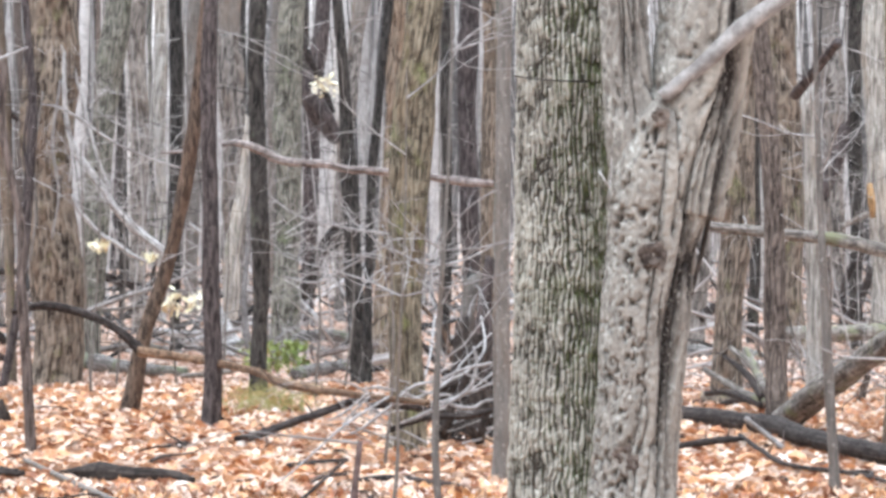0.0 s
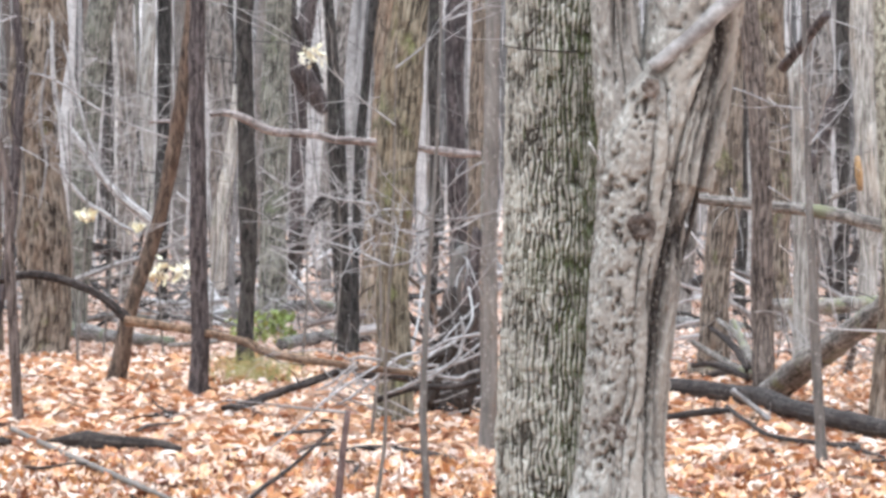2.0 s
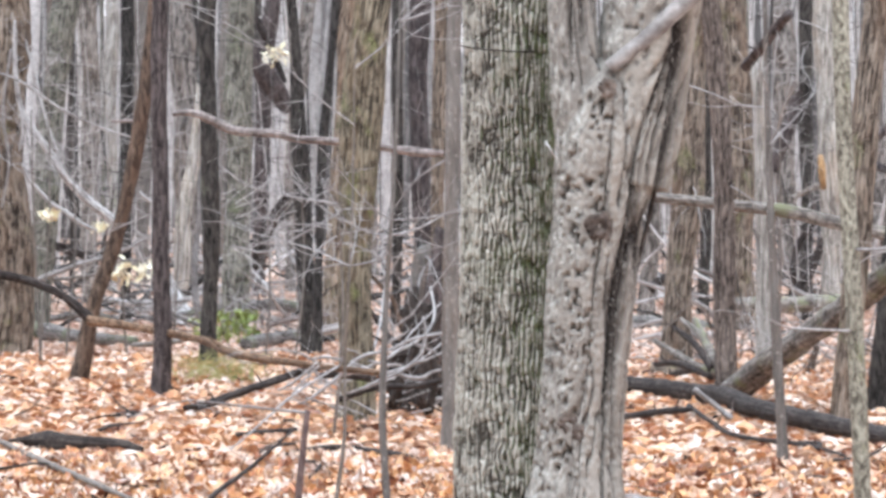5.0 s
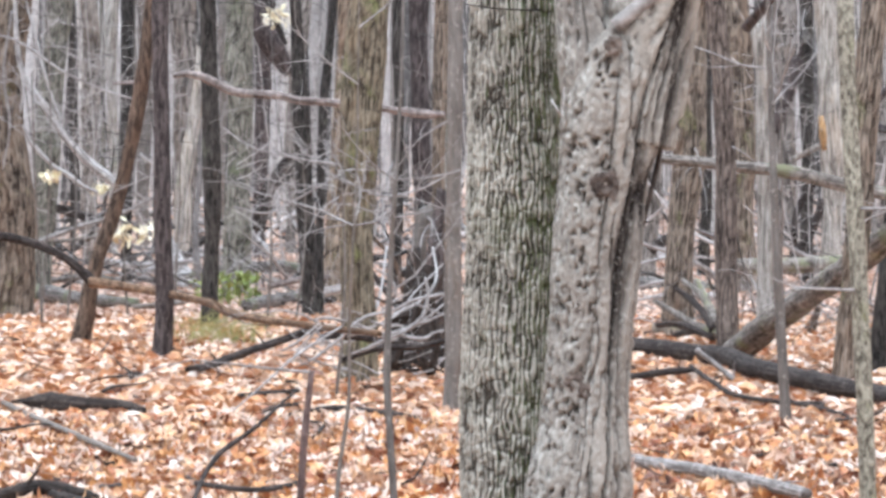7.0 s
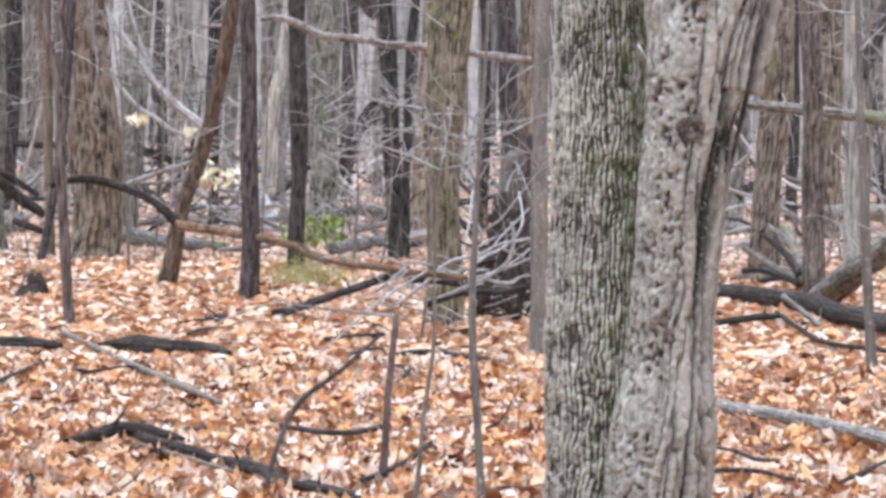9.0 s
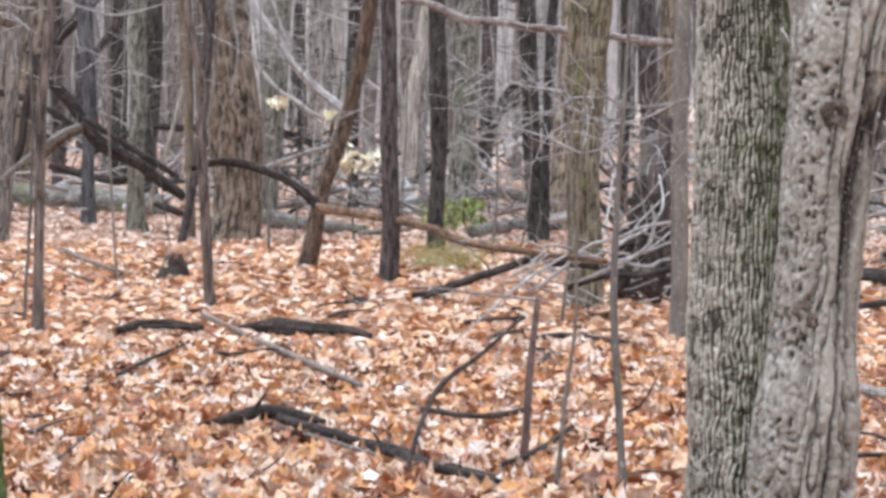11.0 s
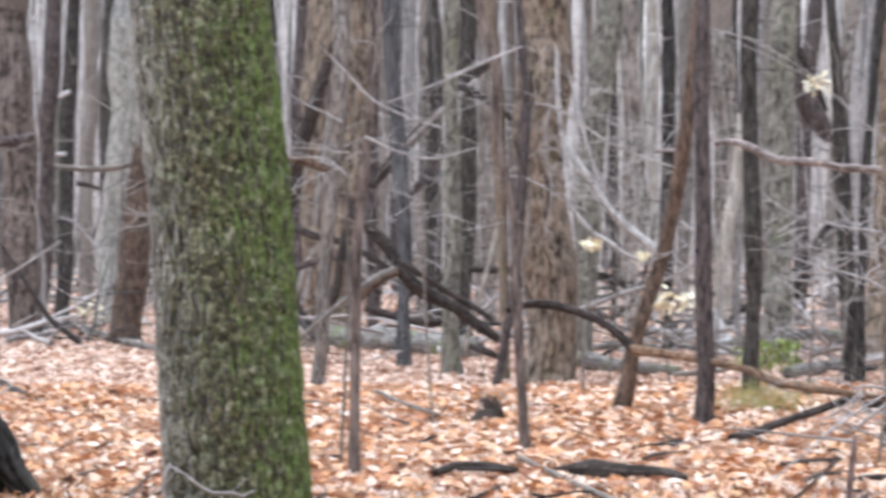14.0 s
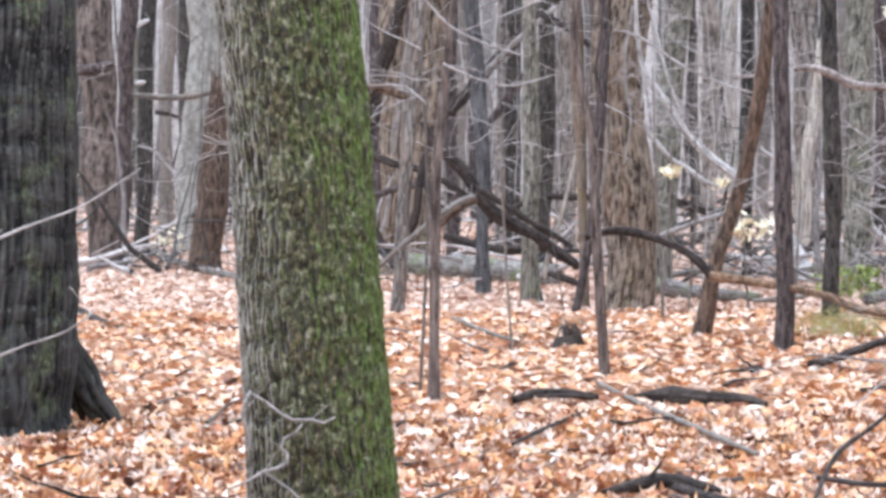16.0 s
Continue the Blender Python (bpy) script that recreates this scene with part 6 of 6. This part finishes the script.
deadwood("branch", [(2.26, 30, 0.83, 0.009), (2.14, 29, 0.52, 0.011), (1.99, 28, 0.31, 0.01)], TWIG, "pale bare branch of the brush", "branch")
deadwood("branch", [(2.34, 26, 0.83, 0.006), (2.11, 25.5, 0.66, 0.007), (1.88, 25, 0.49, 0.009), (1.63, 25, 0.39, 0.009)], TWIG, "pale bare branch of the brush", "branch")
deadwood("branch", [(2.35, 25.5, 0.62, 0.006), (2.12, 25.2, 0.48, 0.007), (1.88, 25, 0.41, 0.009), (1.59, 25, 0.42, 0.009)], TWIG, "pale bare branch of the brush", "branch")
deadwood("branch", [(2.27, 26, 0.94, 0.006), (2.28, 25.8, 0.76, 0.007), (2.17, 25.5, 0.62, 0.007), (1.94, 25.2, 0.52, 0.009)], BONEWOOD, "pale curved branch of the brush", "branch")
deadwood("branch", [(0.76, 21, 0.2, 0.005), (0.98, 22, 0.29, 0.006), (1.26, 23.5, 0.38, 0.009), (1.56, 24.5, 0.48, 0.007)], TWIG, "pale thin branch reaching from the brush", "branch")

# crowded trunks behind the mossy tree
tree([(-3.85, 46, 0, 0.132), (-3.85, 46, 0.05, 0.127), (-3.82, 46, 1.59, 0.134), (-3.74, 46, 3.59, 0.147), (-3.54, 46, 9.3, 0.106), (-3.41, 46, 15, 0.037)], BROWNBARK, "rough brown trunk in a crowded stand")
tree([(-4.37, 50, 0, 0.098), (-4.37, 50, 0.1, 0.094), (-4.34, 50, 1.95, 0.102), (-4.27, 50, 3.76, 0.109), (-4.09, 50, 8.88, 0.078), (-3.98, 50, 14, 0.027)], PURPLEBARK, "dark reddish trunk in a crowded stand")
tree([(-3.5, 52, 0, 0.086), (-3.5, 52, 0.15, 0.083), (-3.5, 52, 1.96, 0.083), (-3.51, 52, 3.85, 0.091), (-3.53, 52, 8.92, 0.065), (-3.55, 52, 14, 0.023)], PURPLEBARK, "dim reddish trunk in a crowded stand")
tree([(-3.18, 58, 0, 0.105), (-3.18, 58, 0.06, 0.101), (-3.14, 58, 2, 0.101), (-3.09, 58, 4.1, 0.11), (-2.95, 58, 9.05, 0.079), (-2.87, 58, 14, 0.027)], GREYBARK, "dim grey trunk in a crowded stand")
tree([(-2.02, 55, 0, 0.108), (-2.02, 55, 0.06, 0.104), (-1.99, 55, 1.98, 0.112), (-2.05, 55, 3.97, 0.12), (-2.2, 55, 8.99, 0.086), (-2.29, 55, 14, 0.03)], GREYBARK, "dim grey trunk in a crowded stand")
tree([(-1.32, 37, 0, 0.039), (-1.28, 37, 0.2, 0.038), (-1.14, 37, 0.95, 0.043), (-1.06, 37, 1.87, 0.046), (-1.03, 37, 2.67, 0.043), (-1.07, 37, 3.21, 0.038), (-1.29, 37, 6.11, 0.027), (-1.43, 37, 9, 0.009)], PURPLEBARK, "slim crooked reddish trunk by the broad tree")
deadwood("dead_limb", [(-3.47, 42, 0.25, 0.043), (-3.25, 42, 0.74, 0.043), (-3.16, 42, 1.29, 0.037), (-3.03, 42, 1.78, 0.031)], DARKWOOD, "dark leaning dead stem", "branch")
deadwood("twisted_snag", [(-4.13, 46, 1.59, 0.067), (-3.89, 46, 2.39, 0.074), (-3.82, 46, 2.99, 0.067), (-3.62, 46, 3.59, 0.067)], BLACKWOOD, "black twisted dead trunk", "log")
deadwood("dead_limb", [(-2.49, 42, 0.71, 0.027), (-2.18, 42, 0.86, 0.031), (-1.94, 42, 1.01, 0.024)], DARKWOOD, "dark fallen crossing limb", "branch")
deadwood("dead_limb", [(7.92, 44, 0.21, 0.045), (8.18, 44, 0.6, 0.051), (8.37, 44, 0.99, 0.038), (8.63, 44, 1.31, 0.029)], DARKWOOD, "dark crooked leaning dead stem", "branch")
deadwood("dead_limb", [(8.16, 45, 0.31, 0.033), (8.22, 45, 0.84, 0.039), (8.46, 45, 1.24, 0.033)], DARKWOOD, "dark crooked leaning dead stem", "branch")
deadwood("dead_limb", [(6.34, 44, 0.4, 0.051), (6.51, 44, 0.53, 0.058), (6.7, 44, 0.66, 0.045)], DARKWOOD, "dark broken limb behind trunks", "branch")
deadwood("dead_limb", [(8.5, 42, 0.46, 0.031), (8.87, 42, 0.59, 0.037), (9.25, 42, 0.65, 0.031)], GREYLOG, "grey fallen limb behind trunks", "branch")
deadwood("dead_limb", [(5.72, 34, -0.02, 0.025), (5.92, 34, -0.09, 0.03), (6.17, 34, -0.04, 0.025)], DARKWOOD, "dark limb under the leaning log", "branch")

# grey fallen wood behind the middle trunks
deadwood("fallen_log", [(1.48, 37.84, 0.06, 0.059), (1.93, 39.25, 0.06, 0.072), (2.63, 41.41, 0.06, 0.07)], GREYLOG, "grey fallen log behind dark trunks", "log")
deadwood("fallen_limb", [(1.74, 39, 0.19, 0.027), (2.03, 39, 0.26, 0.032), (2.37, 39, 0.29, 0.027)], PINKWOOD, "pale fallen limb behind dark trunks", "branch")
deadwood("dead_limb", [(2.34, 33, 0.56, 0.019), (2.49, 33, 0.36, 0.024), (2.55, 32, 0.17, 0.023)], DARKWOOD, "dark broken limb in the brush", "branch")
deadwood("dead_limb", [(2.58, 36, 0.77, 0.016), (2.77, 36, 0.56, 0.021), (2.87, 36, 0.24, 0.021)], RUSTBARK, "reddish broken limb in the brush", "branch")
deadwood("dead_limb", [(1.62, 25.5, 0.21, 0.019), (1.88, 25.5, 0.29, 0.022), (2.15, 25.5, 0.3, 0.022), (2.37, 25.5, 0.36, 0.015)], DARKWOOD, "dark limb through the brush", "branch")
deadwood("root", [(1.97, 25.6, 0.17, 0.026), (2.04, 25.6, 0.35, 0.026), (2.14, 25.6, 0.58, 0.019), (2.1, 25.6, 0.76, 0.011)], BLACKWOOD, "black root rising from the torn ground", "root")
deadwood("root", [(2.23, 25.6, 0.15, 0.026), (2.27, 25.6, 0.35, 0.026), (2.23, 25.6, 0.58, 0.022), (2.31, 25.6, 0.8, 0.011)], BLACKWOOD, "black root rising from the torn ground", "root")
deadwood("fallen_limb", [(1.05, 43, 0.17, 0.037), (1.36, 43, 0.23, 0.044), (1.8, 43, 0.19, 0.037)], GREYLOG, "grey fallen limb behind trunks", "branch")
deadwood("fallen_limb", [(-0.49, 42, 0.15, 0.031), (-0.13, 42, 0.2, 0.037), (0.29, 42, 0.15, 0.031)], GREYLOG, "grey fallen limb behind trunks", "branch")
deadwood("fallen_limb", [(0.05, 44, 0.33, 0.026), (0.44, 44, 0.26, 0.032), (0.95, 44, 0.29, 0.026)], BONEWOOD, "bleached fallen limb behind trunks", "branch")

# pale brush between the trunks
brush_pile(0.24, 42.6, 0, 1.5, 0.7)
brush_pile(1.16, 42.49, 0, 1.2, 0.5)
brush_pile(1.83, 40.89, 0, 1.2, 0.5)
bare_bush(-0.19, 37, 2.04, 0.8, 10)
bare_bush(0.26, 37, 1.13, 0.6, 8)
bare_bush(-0.42, 36, 2.97, 0.7, 8)
bare_bush(0.86, 40, 2.65, 0.6, 6)
bare_bush(1.93, 36, 1.61, 0.6, 8)
deadwood("rotten_log", [(0.46, 15.82, 0.02, 0.008), (0.57, 15.56, 0.03, 0.018), (0.72, 15.27, 0.03, 0.011)], DARKWOOD, "dark broken end of a rotting log", "log")
brush_pile(5.08, 33.17, 0, 1.3, 0.5)
brush_pile(5.99, 34.73, 0, 1.4, 0.6)
brush_pile(6.32, 33.7, 0, 1.2, 0.5)
brush_pile(6.4, 30.92, 0, 1.3, 0.5)
brush_pile(2.22, 39.42, 0, 1.2, 0.5)

# pale vines curling over the mossy trunk
deadwood("vine", [(-1.53, 12.7, 0.81, 0.004), (-1.48, 12.7, 0.78, 0.005), (-1.43, 12.7, 0.74, 0.006), (-1.39, 12.7, 0.72, 0.006), (-1.33, 12.7, 0.72, 0.006), (-1.29, 12.7, 0.71, 0.005), (-1.25, 12.7, 0.73, 0.003)], PALEWOOD, "thin pale vine curling over mossy bark", "vine")
deadwood("vine", [(-1.36, 12.7, 0.71, 0.004), (-1.38, 12.7, 0.68, 0.005), (-1.42, 12.7, 0.66, 0.006), (-1.43, 12.7, 0.63, 0.006), (-1.41, 12.7, 0.61, 0.006), (-1.41, 12.7, 0.58, 0.006), (-1.45, 12.7, 0.56, 0.006), (-1.49, 12.7, 0.55, 0.006), (-1.54, 12.7, 0.52, 0.005), (-1.61, 12.7, 0.49, 0.003)], PALEWOOD, "thin pale vine curling over mossy bark", "vine")
deadwood("vine", [(-1.49, 12.7, 0.55, 0.005), (-1.43, 12.7, 0.51, 0.005), (-1.37, 12.7, 0.46, 0.005), (-1.34, 12.7, 0.4, 0.004)], PALEWOOD, "thin pale vine curling over mossy bark", "vine")
deadwood("vine", [(-1.53, 12.7, 0.82, 0.003), (-1.55, 12.7, 0.78, 0.005), (-1.56, 12.7, 0.74, 0.005), (-1.54, 12.7, 0.68, 0.004), (-1.53, 12.7, 0.62, 0.003)], PALEWOOD, "thin pale vine curling over mossy bark", "vine")

# bleached treetop beside the broad trunk
deadwood("bleached_limb", [(-0.74, 37.6, 3.18, 0.014), (-0.74, 37.6, 2.91, 0.016), (-0.73, 37.6, 2.64, 0.019), (-0.69, 37.6, 2.37, 0.022), (-0.61, 37.6, 2.18, 0.03), (-0.48, 37.6, 2.01, 0.036), (-0.37, 37.6, 1.85, 0.038), (-0.26, 37.6, 1.68, 0.038), (-0.12, 37.6, 1.53, 0.044), (0.01, 37.6, 1.41, 0.046), (0.15, 37.6, 1.3, 0.049), (0.27, 37.6, 1.18, 0.036)], BONEWOOD, "bleached bare fallen treetop", "branch")
deadwood("bleached_limb", [(-0.66, 37.4, 1.8, 0.014), (-0.61, 37.4, 1.67, 0.019), (-0.5, 37.4, 1.54, 0.024), (-0.37, 37.4, 1.41, 0.024), (-0.23, 37.4, 1.33, 0.024), (-0.1, 37.4, 1.23, 0.022), (0.05, 37.4, 1.16, 0.016)], BONEWOOD, "bleached bare fallen limb", "branch")
deadwood("bleached_limb", [(-0.67, 37.8, 3.14, 0.011), (-0.63, 37.8, 2.94, 0.014), (-0.56, 37.8, 2.7, 0.016), (-0.5, 37.8, 2.42, 0.016), (-0.4, 37.8, 2.09, 0.019), (-0.31, 37.8, 1.85, 0.022)], BONEWOOD, "bleached bare fallen limb", "branch")
deadwood("bleached_limb", [(-0.7, 37.3, 2.39, 0.011), (-0.66, 37.3, 2.14, 0.014), (-0.69, 37.3, 1.92, 0.008)], BONEWOOD, "bleached bare fallen limb", "branch")
deadwood("bleached_limb", [(-0.6, 37.3, 2.15, 0.011), (-0.56, 37.3, 2.02, 0.014), (-0.62, 37.3, 1.88, 0.008)], BONEWOOD, "bleached bare fallen limb", "branch")
deadwood("twig", [(-0.94, 36.6, 2.65, 0.008), (-0.78, 36.6, 2.62, 0.011), (-0.59, 36.6, 2.52, 0.013), (-0.38, 36.6, 2.37, 0.013), (-0.15, 36.6, 2.24, 0.013), (0.09, 36.6, 2.14, 0.011), (0.3, 36.6, 2.07, 0.011), (0.57, 36.6, 2.02, 0.008), (0.74, 36.6, 2.03, 0.005)], TWIG, "long thin drooping twig", "twig")
deadwood("twig", [(-0.5, 37.4, 2.63, 0.008), (-0.42, 37.4, 2.74, 0.011), (-0.31, 37.4, 2.82, 0.008)], TWIG, "thin pale forked twig", "twig")
deadwood("twig", [(0.43, 36.0, 1.54, 0.013), (0.51, 36.0, 1.47, 0.016), (0.61, 36.0, 1.41, 0.01)], BONEWOOD, "short pale broken stick", "twig")

# dark limbs crossing behind the saplings
deadwood("fallen_limb", [(-2.96, 39.4, 1.81, 0.026), (-2.85, 39.4, 1.63, 0.04), (-2.69, 39.4, 1.47, 0.052), (-2.53, 39.4, 1.31, 0.054), (-2.4, 39.4, 1.12, 0.054), (-2.25, 39.4, 0.91, 0.063), (-2.05, 39.4, 0.77, 0.063), (-1.82, 39.4, 0.65, 0.06), (-1.59, 39.4, 0.48, 0.054), (-1.36, 39.4, 0.33, 0.043)], DARKWOOD, "dark forked fallen limb", "branch")
deadwood("fallen_limb", [(-2.39, 39.2, 1.14, 0.026), (-2.18, 39.2, 1.01, 0.034), (-1.98, 39.2, 0.88, 0.034), (-1.78, 39.2, 0.76, 0.034), (-1.58, 39.2, 0.64, 0.031), (-1.42, 39.2, 0.53, 0.023)], DARKWOOD, "dark wet fallen limb", "branch")
deadwood("fallen_limb", [(-2.8, 39.3, 1.24, 0.026), (-2.64, 39.3, 1.16, 0.037), (-2.5, 39.3, 1.06, 0.04), (-2.39, 39.3, 1.03, 0.029)], DARKWOOD, "dark short forked limb", "branch")
deadwood("fallen_limb", [(-1.78, 40.5, 0.26, 0.024), (-1.61, 40.5, 0.19, 0.035), (-1.41, 40.5, 0.11, 0.026)], DARKWOOD, "dark limb lying on a log", "branch")
deadwood("fallen_limb", [(-1.98, 44.5, 3.06, 0.039), (-1.78, 44.5, 2.95, 0.039), (-1.62, 44.5, 2.86, 0.032), (-1.4, 44.5, 2.68, 0.019)], DARKWOOD, "dark limb across the treetops", "branch")
deadwood("peeled_strip", [(-3.48, 44.5, 2.78, 0.023), (-3.5, 44.5, 2.49, 0.049), (-3.58, 44.5, 2.14, 0.039), (-3.63, 44.5, 1.73, 0.019)], PALEWOOD, "pale strip of wood peeled from a rotten trunk", "wood")
deadwood("peeled_strip", [(-3.64, 44.5, 1.9, 0.016), (-3.65, 44.5, 1.71, 0.029), (-3.66, 44.5, 1.47, 0.013)], PALEWOOD, "pale strip of wood peeled from a rotten trunk", "wood")
deadwood("peeled_strip", [(-3.65, 44.5, 1.25, 0.013), (-3.77, 44.5, 1.0, 0.023), (-3.85, 44.5, 0.76, 0.026), (-3.91, 44.5, 0.52, 0.013)], PALEWOOD, "pale strip of wood peeled from a rotten trunk", "wood")
deadwood("peeled_strip", [(-3.71, 44.5, 1.08, 0.013), (-3.74, 44.5, 0.81, 0.026), (-3.81, 44.5, 0.56, 0.016)], PALEWOOD, "pale strip of wood peeled from a rotten trunk", "wood")
deadwood("twisted_snag", [(-3.48, 44.2, 3.35, 0.058), (-3.57, 44.2, 3.06, 0.071), (-3.67, 44.2, 2.74, 0.077), (-3.77, 44.2, 2.39, 0.064), (-3.9, 44.2, 2.07, 0.051), (-3.98, 44.2, 1.84, 0.032)], BLACKWOOD, "black twisted dead limb", "log")
# Solid black lump put where the trunk foot's hollow lies in shade.
deadwood("rotten_wood", [(-3.89, 44.3, 0.66, 0.026), (-3.83, 44.3, 0.48, 0.071), (-3.74, 44.3, 0.29, 0.064), (-3.7, 44.3, 0.16, 0.026)], BLACKWOOD, "black lump for the shaded hollow at a rotten trunk foot", "log")

# pale branches and torn roots of the brush heap
deadwood("branch", [(2.34, 24.6, 0.73, 0.005), (2.21, 24.6, 0.68, 0.009), (2.11, 24.6, 0.66, 0.011), (2.0, 24.6, 0.63, 0.011), (1.93, 24.6, 0.59, 0.011), (1.82, 24.6, 0.56, 0.011), (1.73, 24.6, 0.54, 0.011), (1.65, 24.6, 0.49, 0.013), (1.57, 24.6, 0.41, 0.013), (1.48, 24.6, 0.34, 0.013), (1.39, 24.6, 0.27, 0.011), (1.31, 24.6, 0.23, 0.007)], TWIG, "pale bare branch of the brush", "branch")
deadwood("branch", [(2.1, 24.6, 0.79, 0.007), (2.12, 24.6, 0.69, 0.011), (2.11, 24.6, 0.62, 0.013), (2.08, 24.6, 0.53, 0.013), (2.02, 24.6, 0.48, 0.013), (1.94, 24.6, 0.43, 0.013), (1.87, 24.6, 0.4, 0.013), (1.78, 24.6, 0.36, 0.011), (1.69, 24.6, 0.32, 0.009), (1.61, 24.6, 0.3, 0.005)], TWIG, "pale bare branch of the brush", "branch")
deadwood("branch", [(2.34, 24.6, 0.57, 0.005), (2.21, 24.6, 0.55, 0.009), (2.12, 24.6, 0.51, 0.011), (2.04, 24.6, 0.49, 0.011)], TWIG, "pale bare branch of the brush", "branch")
deadwood("branch", [(1.95, 24.6, 0.42, 0.011), (2.03, 24.6, 0.4, 0.014), (2.11, 24.6, 0.4, 0.013), (2.15, 24.6, 0.43, 0.011), (2.22, 24.6, 0.45, 0.007)], TWIG, "pale bare branch of the brush", "branch")
deadwood("branch", [(1.64, 24.6, 0.5, 0.011), (1.71, 24.6, 0.47, 0.013), (1.78, 24.6, 0.44, 0.013), (1.85, 24.6, 0.43, 0.009)], TWIG, "pale bare branch of the brush", "branch")
deadwood("branch", [(1.43, 24.6, 0.5, 0.007), (1.35, 24.6, 0.43, 0.009), (1.26, 24.6, 0.36, 0.009), (1.18, 24.6, 0.32, 0.005)], TWIG, "pale bare branch of the brush", "branch")
deadwood("branch", [(1.79, 24.6, 0.84, 0.007), (1.87, 24.6, 0.79, 0.011), (1.91, 24.6, 0.72, 0.011), (1.91, 24.6, 0.66, 0.007)], TWIG, "pale bare branch of the brush", "branch")
deadwood("branch", [(1.6, 24.6, 0.51, 0.009), (1.48, 24.6, 0.53, 0.011), (1.39, 24.6, 0.52, 0.007)], TWIG, "pale bare branch of the brush", "branch")
deadwood("branch", [(2.19, 24.6, 0.56, 0.007), (2.11, 24.6, 0.59, 0.009), (2.03, 24.6, 0.62, 0.007)], TWIG, "pale bare branch of the brush", "branch")
deadwood("branch", [(1.75, 24.6, 0.51, 0.007), (1.87, 24.6, 0.48, 0.009), (1.96, 24.6, 0.48, 0.007)], TWIG, "pale bare branch of the brush", "branch")
deadwood("branch", [(1.39, 24.6, 0.48, 0.007), (1.46, 24.6, 0.39, 0.009), (1.57, 24.6, 0.35, 0.007)], TWIG, "pale bare branch of the brush", "branch")
deadwood("branch", [(1.24, 24.6, 0.25, 0.005), (1.32, 24.6, 0.36, 0.007), (1.44, 24.6, 0.48, 0.007)], TWIG, "pale bare branch of the brush", "branch")
deadwood("branch", [(2.0, 24.6, 0.69, 0.005), (1.91, 24.6, 0.64, 0.009), (1.82, 24.6, 0.58, 0.007)], TWIG, "pale bare branch of the brush", "branch")
deadwood("root", [(2.07, 27.4, 0.38, 0.016), (2.19, 27.4, 0.41, 0.048), (2.31, 27.4, 0.45, 0.052), (2.42, 27.4, 0.41, 0.024)], BLACKWOOD, "black root torn from the ground", "root")
deadwood("root", [(2.35, 27.0, 0.02, 0.027), (2.33, 27.0, 0.12, 0.071), (2.3, 27.0, 0.22, 0.059), (2.27, 27.0, 0.3, 0.024)], BLACKWOOD, "black root torn from the ground", "root")
deadwood("root", [(2.09, 27.0, 0.06, 0.02), (2.11, 27.0, 0.17, 0.039), (2.14, 27.0, 0.28, 0.031), (2.17, 27.0, 0.36, 0.016)], BLACKWOOD, "black root torn from the ground", "root")
deadwood("root", [(2.24, 28.2, 0.7, 0.025), (2.35, 28.2, 0.67, 0.049), (2.47, 28.2, 0.63, 0.029)], BLACKWOOD, "black root torn from the ground", "root")
deadwood("root", [(2.42, 27.2, 0.35, 0.016), (2.49, 27.2, 0.29, 0.04), (2.47, 27.2, 0.17, 0.032)], BLACKWOOD, "black root torn from the ground", "root")
deadwood("branch", [(1.47, 25.4, 0.37, 0.015), (1.62, 25.4, 0.39, 0.03), (1.8, 25.4, 0.36, 0.024), (1.91, 25.4, 0.33, 0.011)], DARKWOOD, "dark broken limb in the brush", "branch")
deadwood("branch", [(0.7, 25.8, 0.13, 0.011), (0.85, 25.8, 0.18, 0.017), (1.0, 25.8, 0.25, 0.022), (1.15, 25.8, 0.29, 0.024), (1.3, 25.8, 0.34, 0.017)], DARKWOOD, "dark branch reaching out of the brush", "branch")

# small pale wood and leaves by the beech
deadwood("branch_stub", [(-7.93, 53.0, 3.18, 0.015), (-7.82, 53.0, 3.24, 0.035), (-7.71, 53.0, 3.29, 0.015)], BONEWOOD, "pale broken stub on a dark trunk", "branch")
deadwood("branch_stub", [(-7.92, 53.0, 2.42, 0.019), (-7.84, 53.0, 2.43, 0.035), (-7.77, 53.0, 2.43, 0.019)], BONEWOOD, "pale broken stub on a dark trunk", "branch")
leaf_spray(-7.09, 50.5, 0.31, 0.42)
deadwood("twig", [(-7.43, 50.0, 1.57, 0.011), (-7.21, 50.0, 1.49, 0.018), (-7.04, 50.0, 1.3, 0.018), (-6.88, 50.0, 1.08, 0.011)], TWIG, "thin pale bent twig", "twig")

far_woods()
thicket()
debris()
leaf_litter()
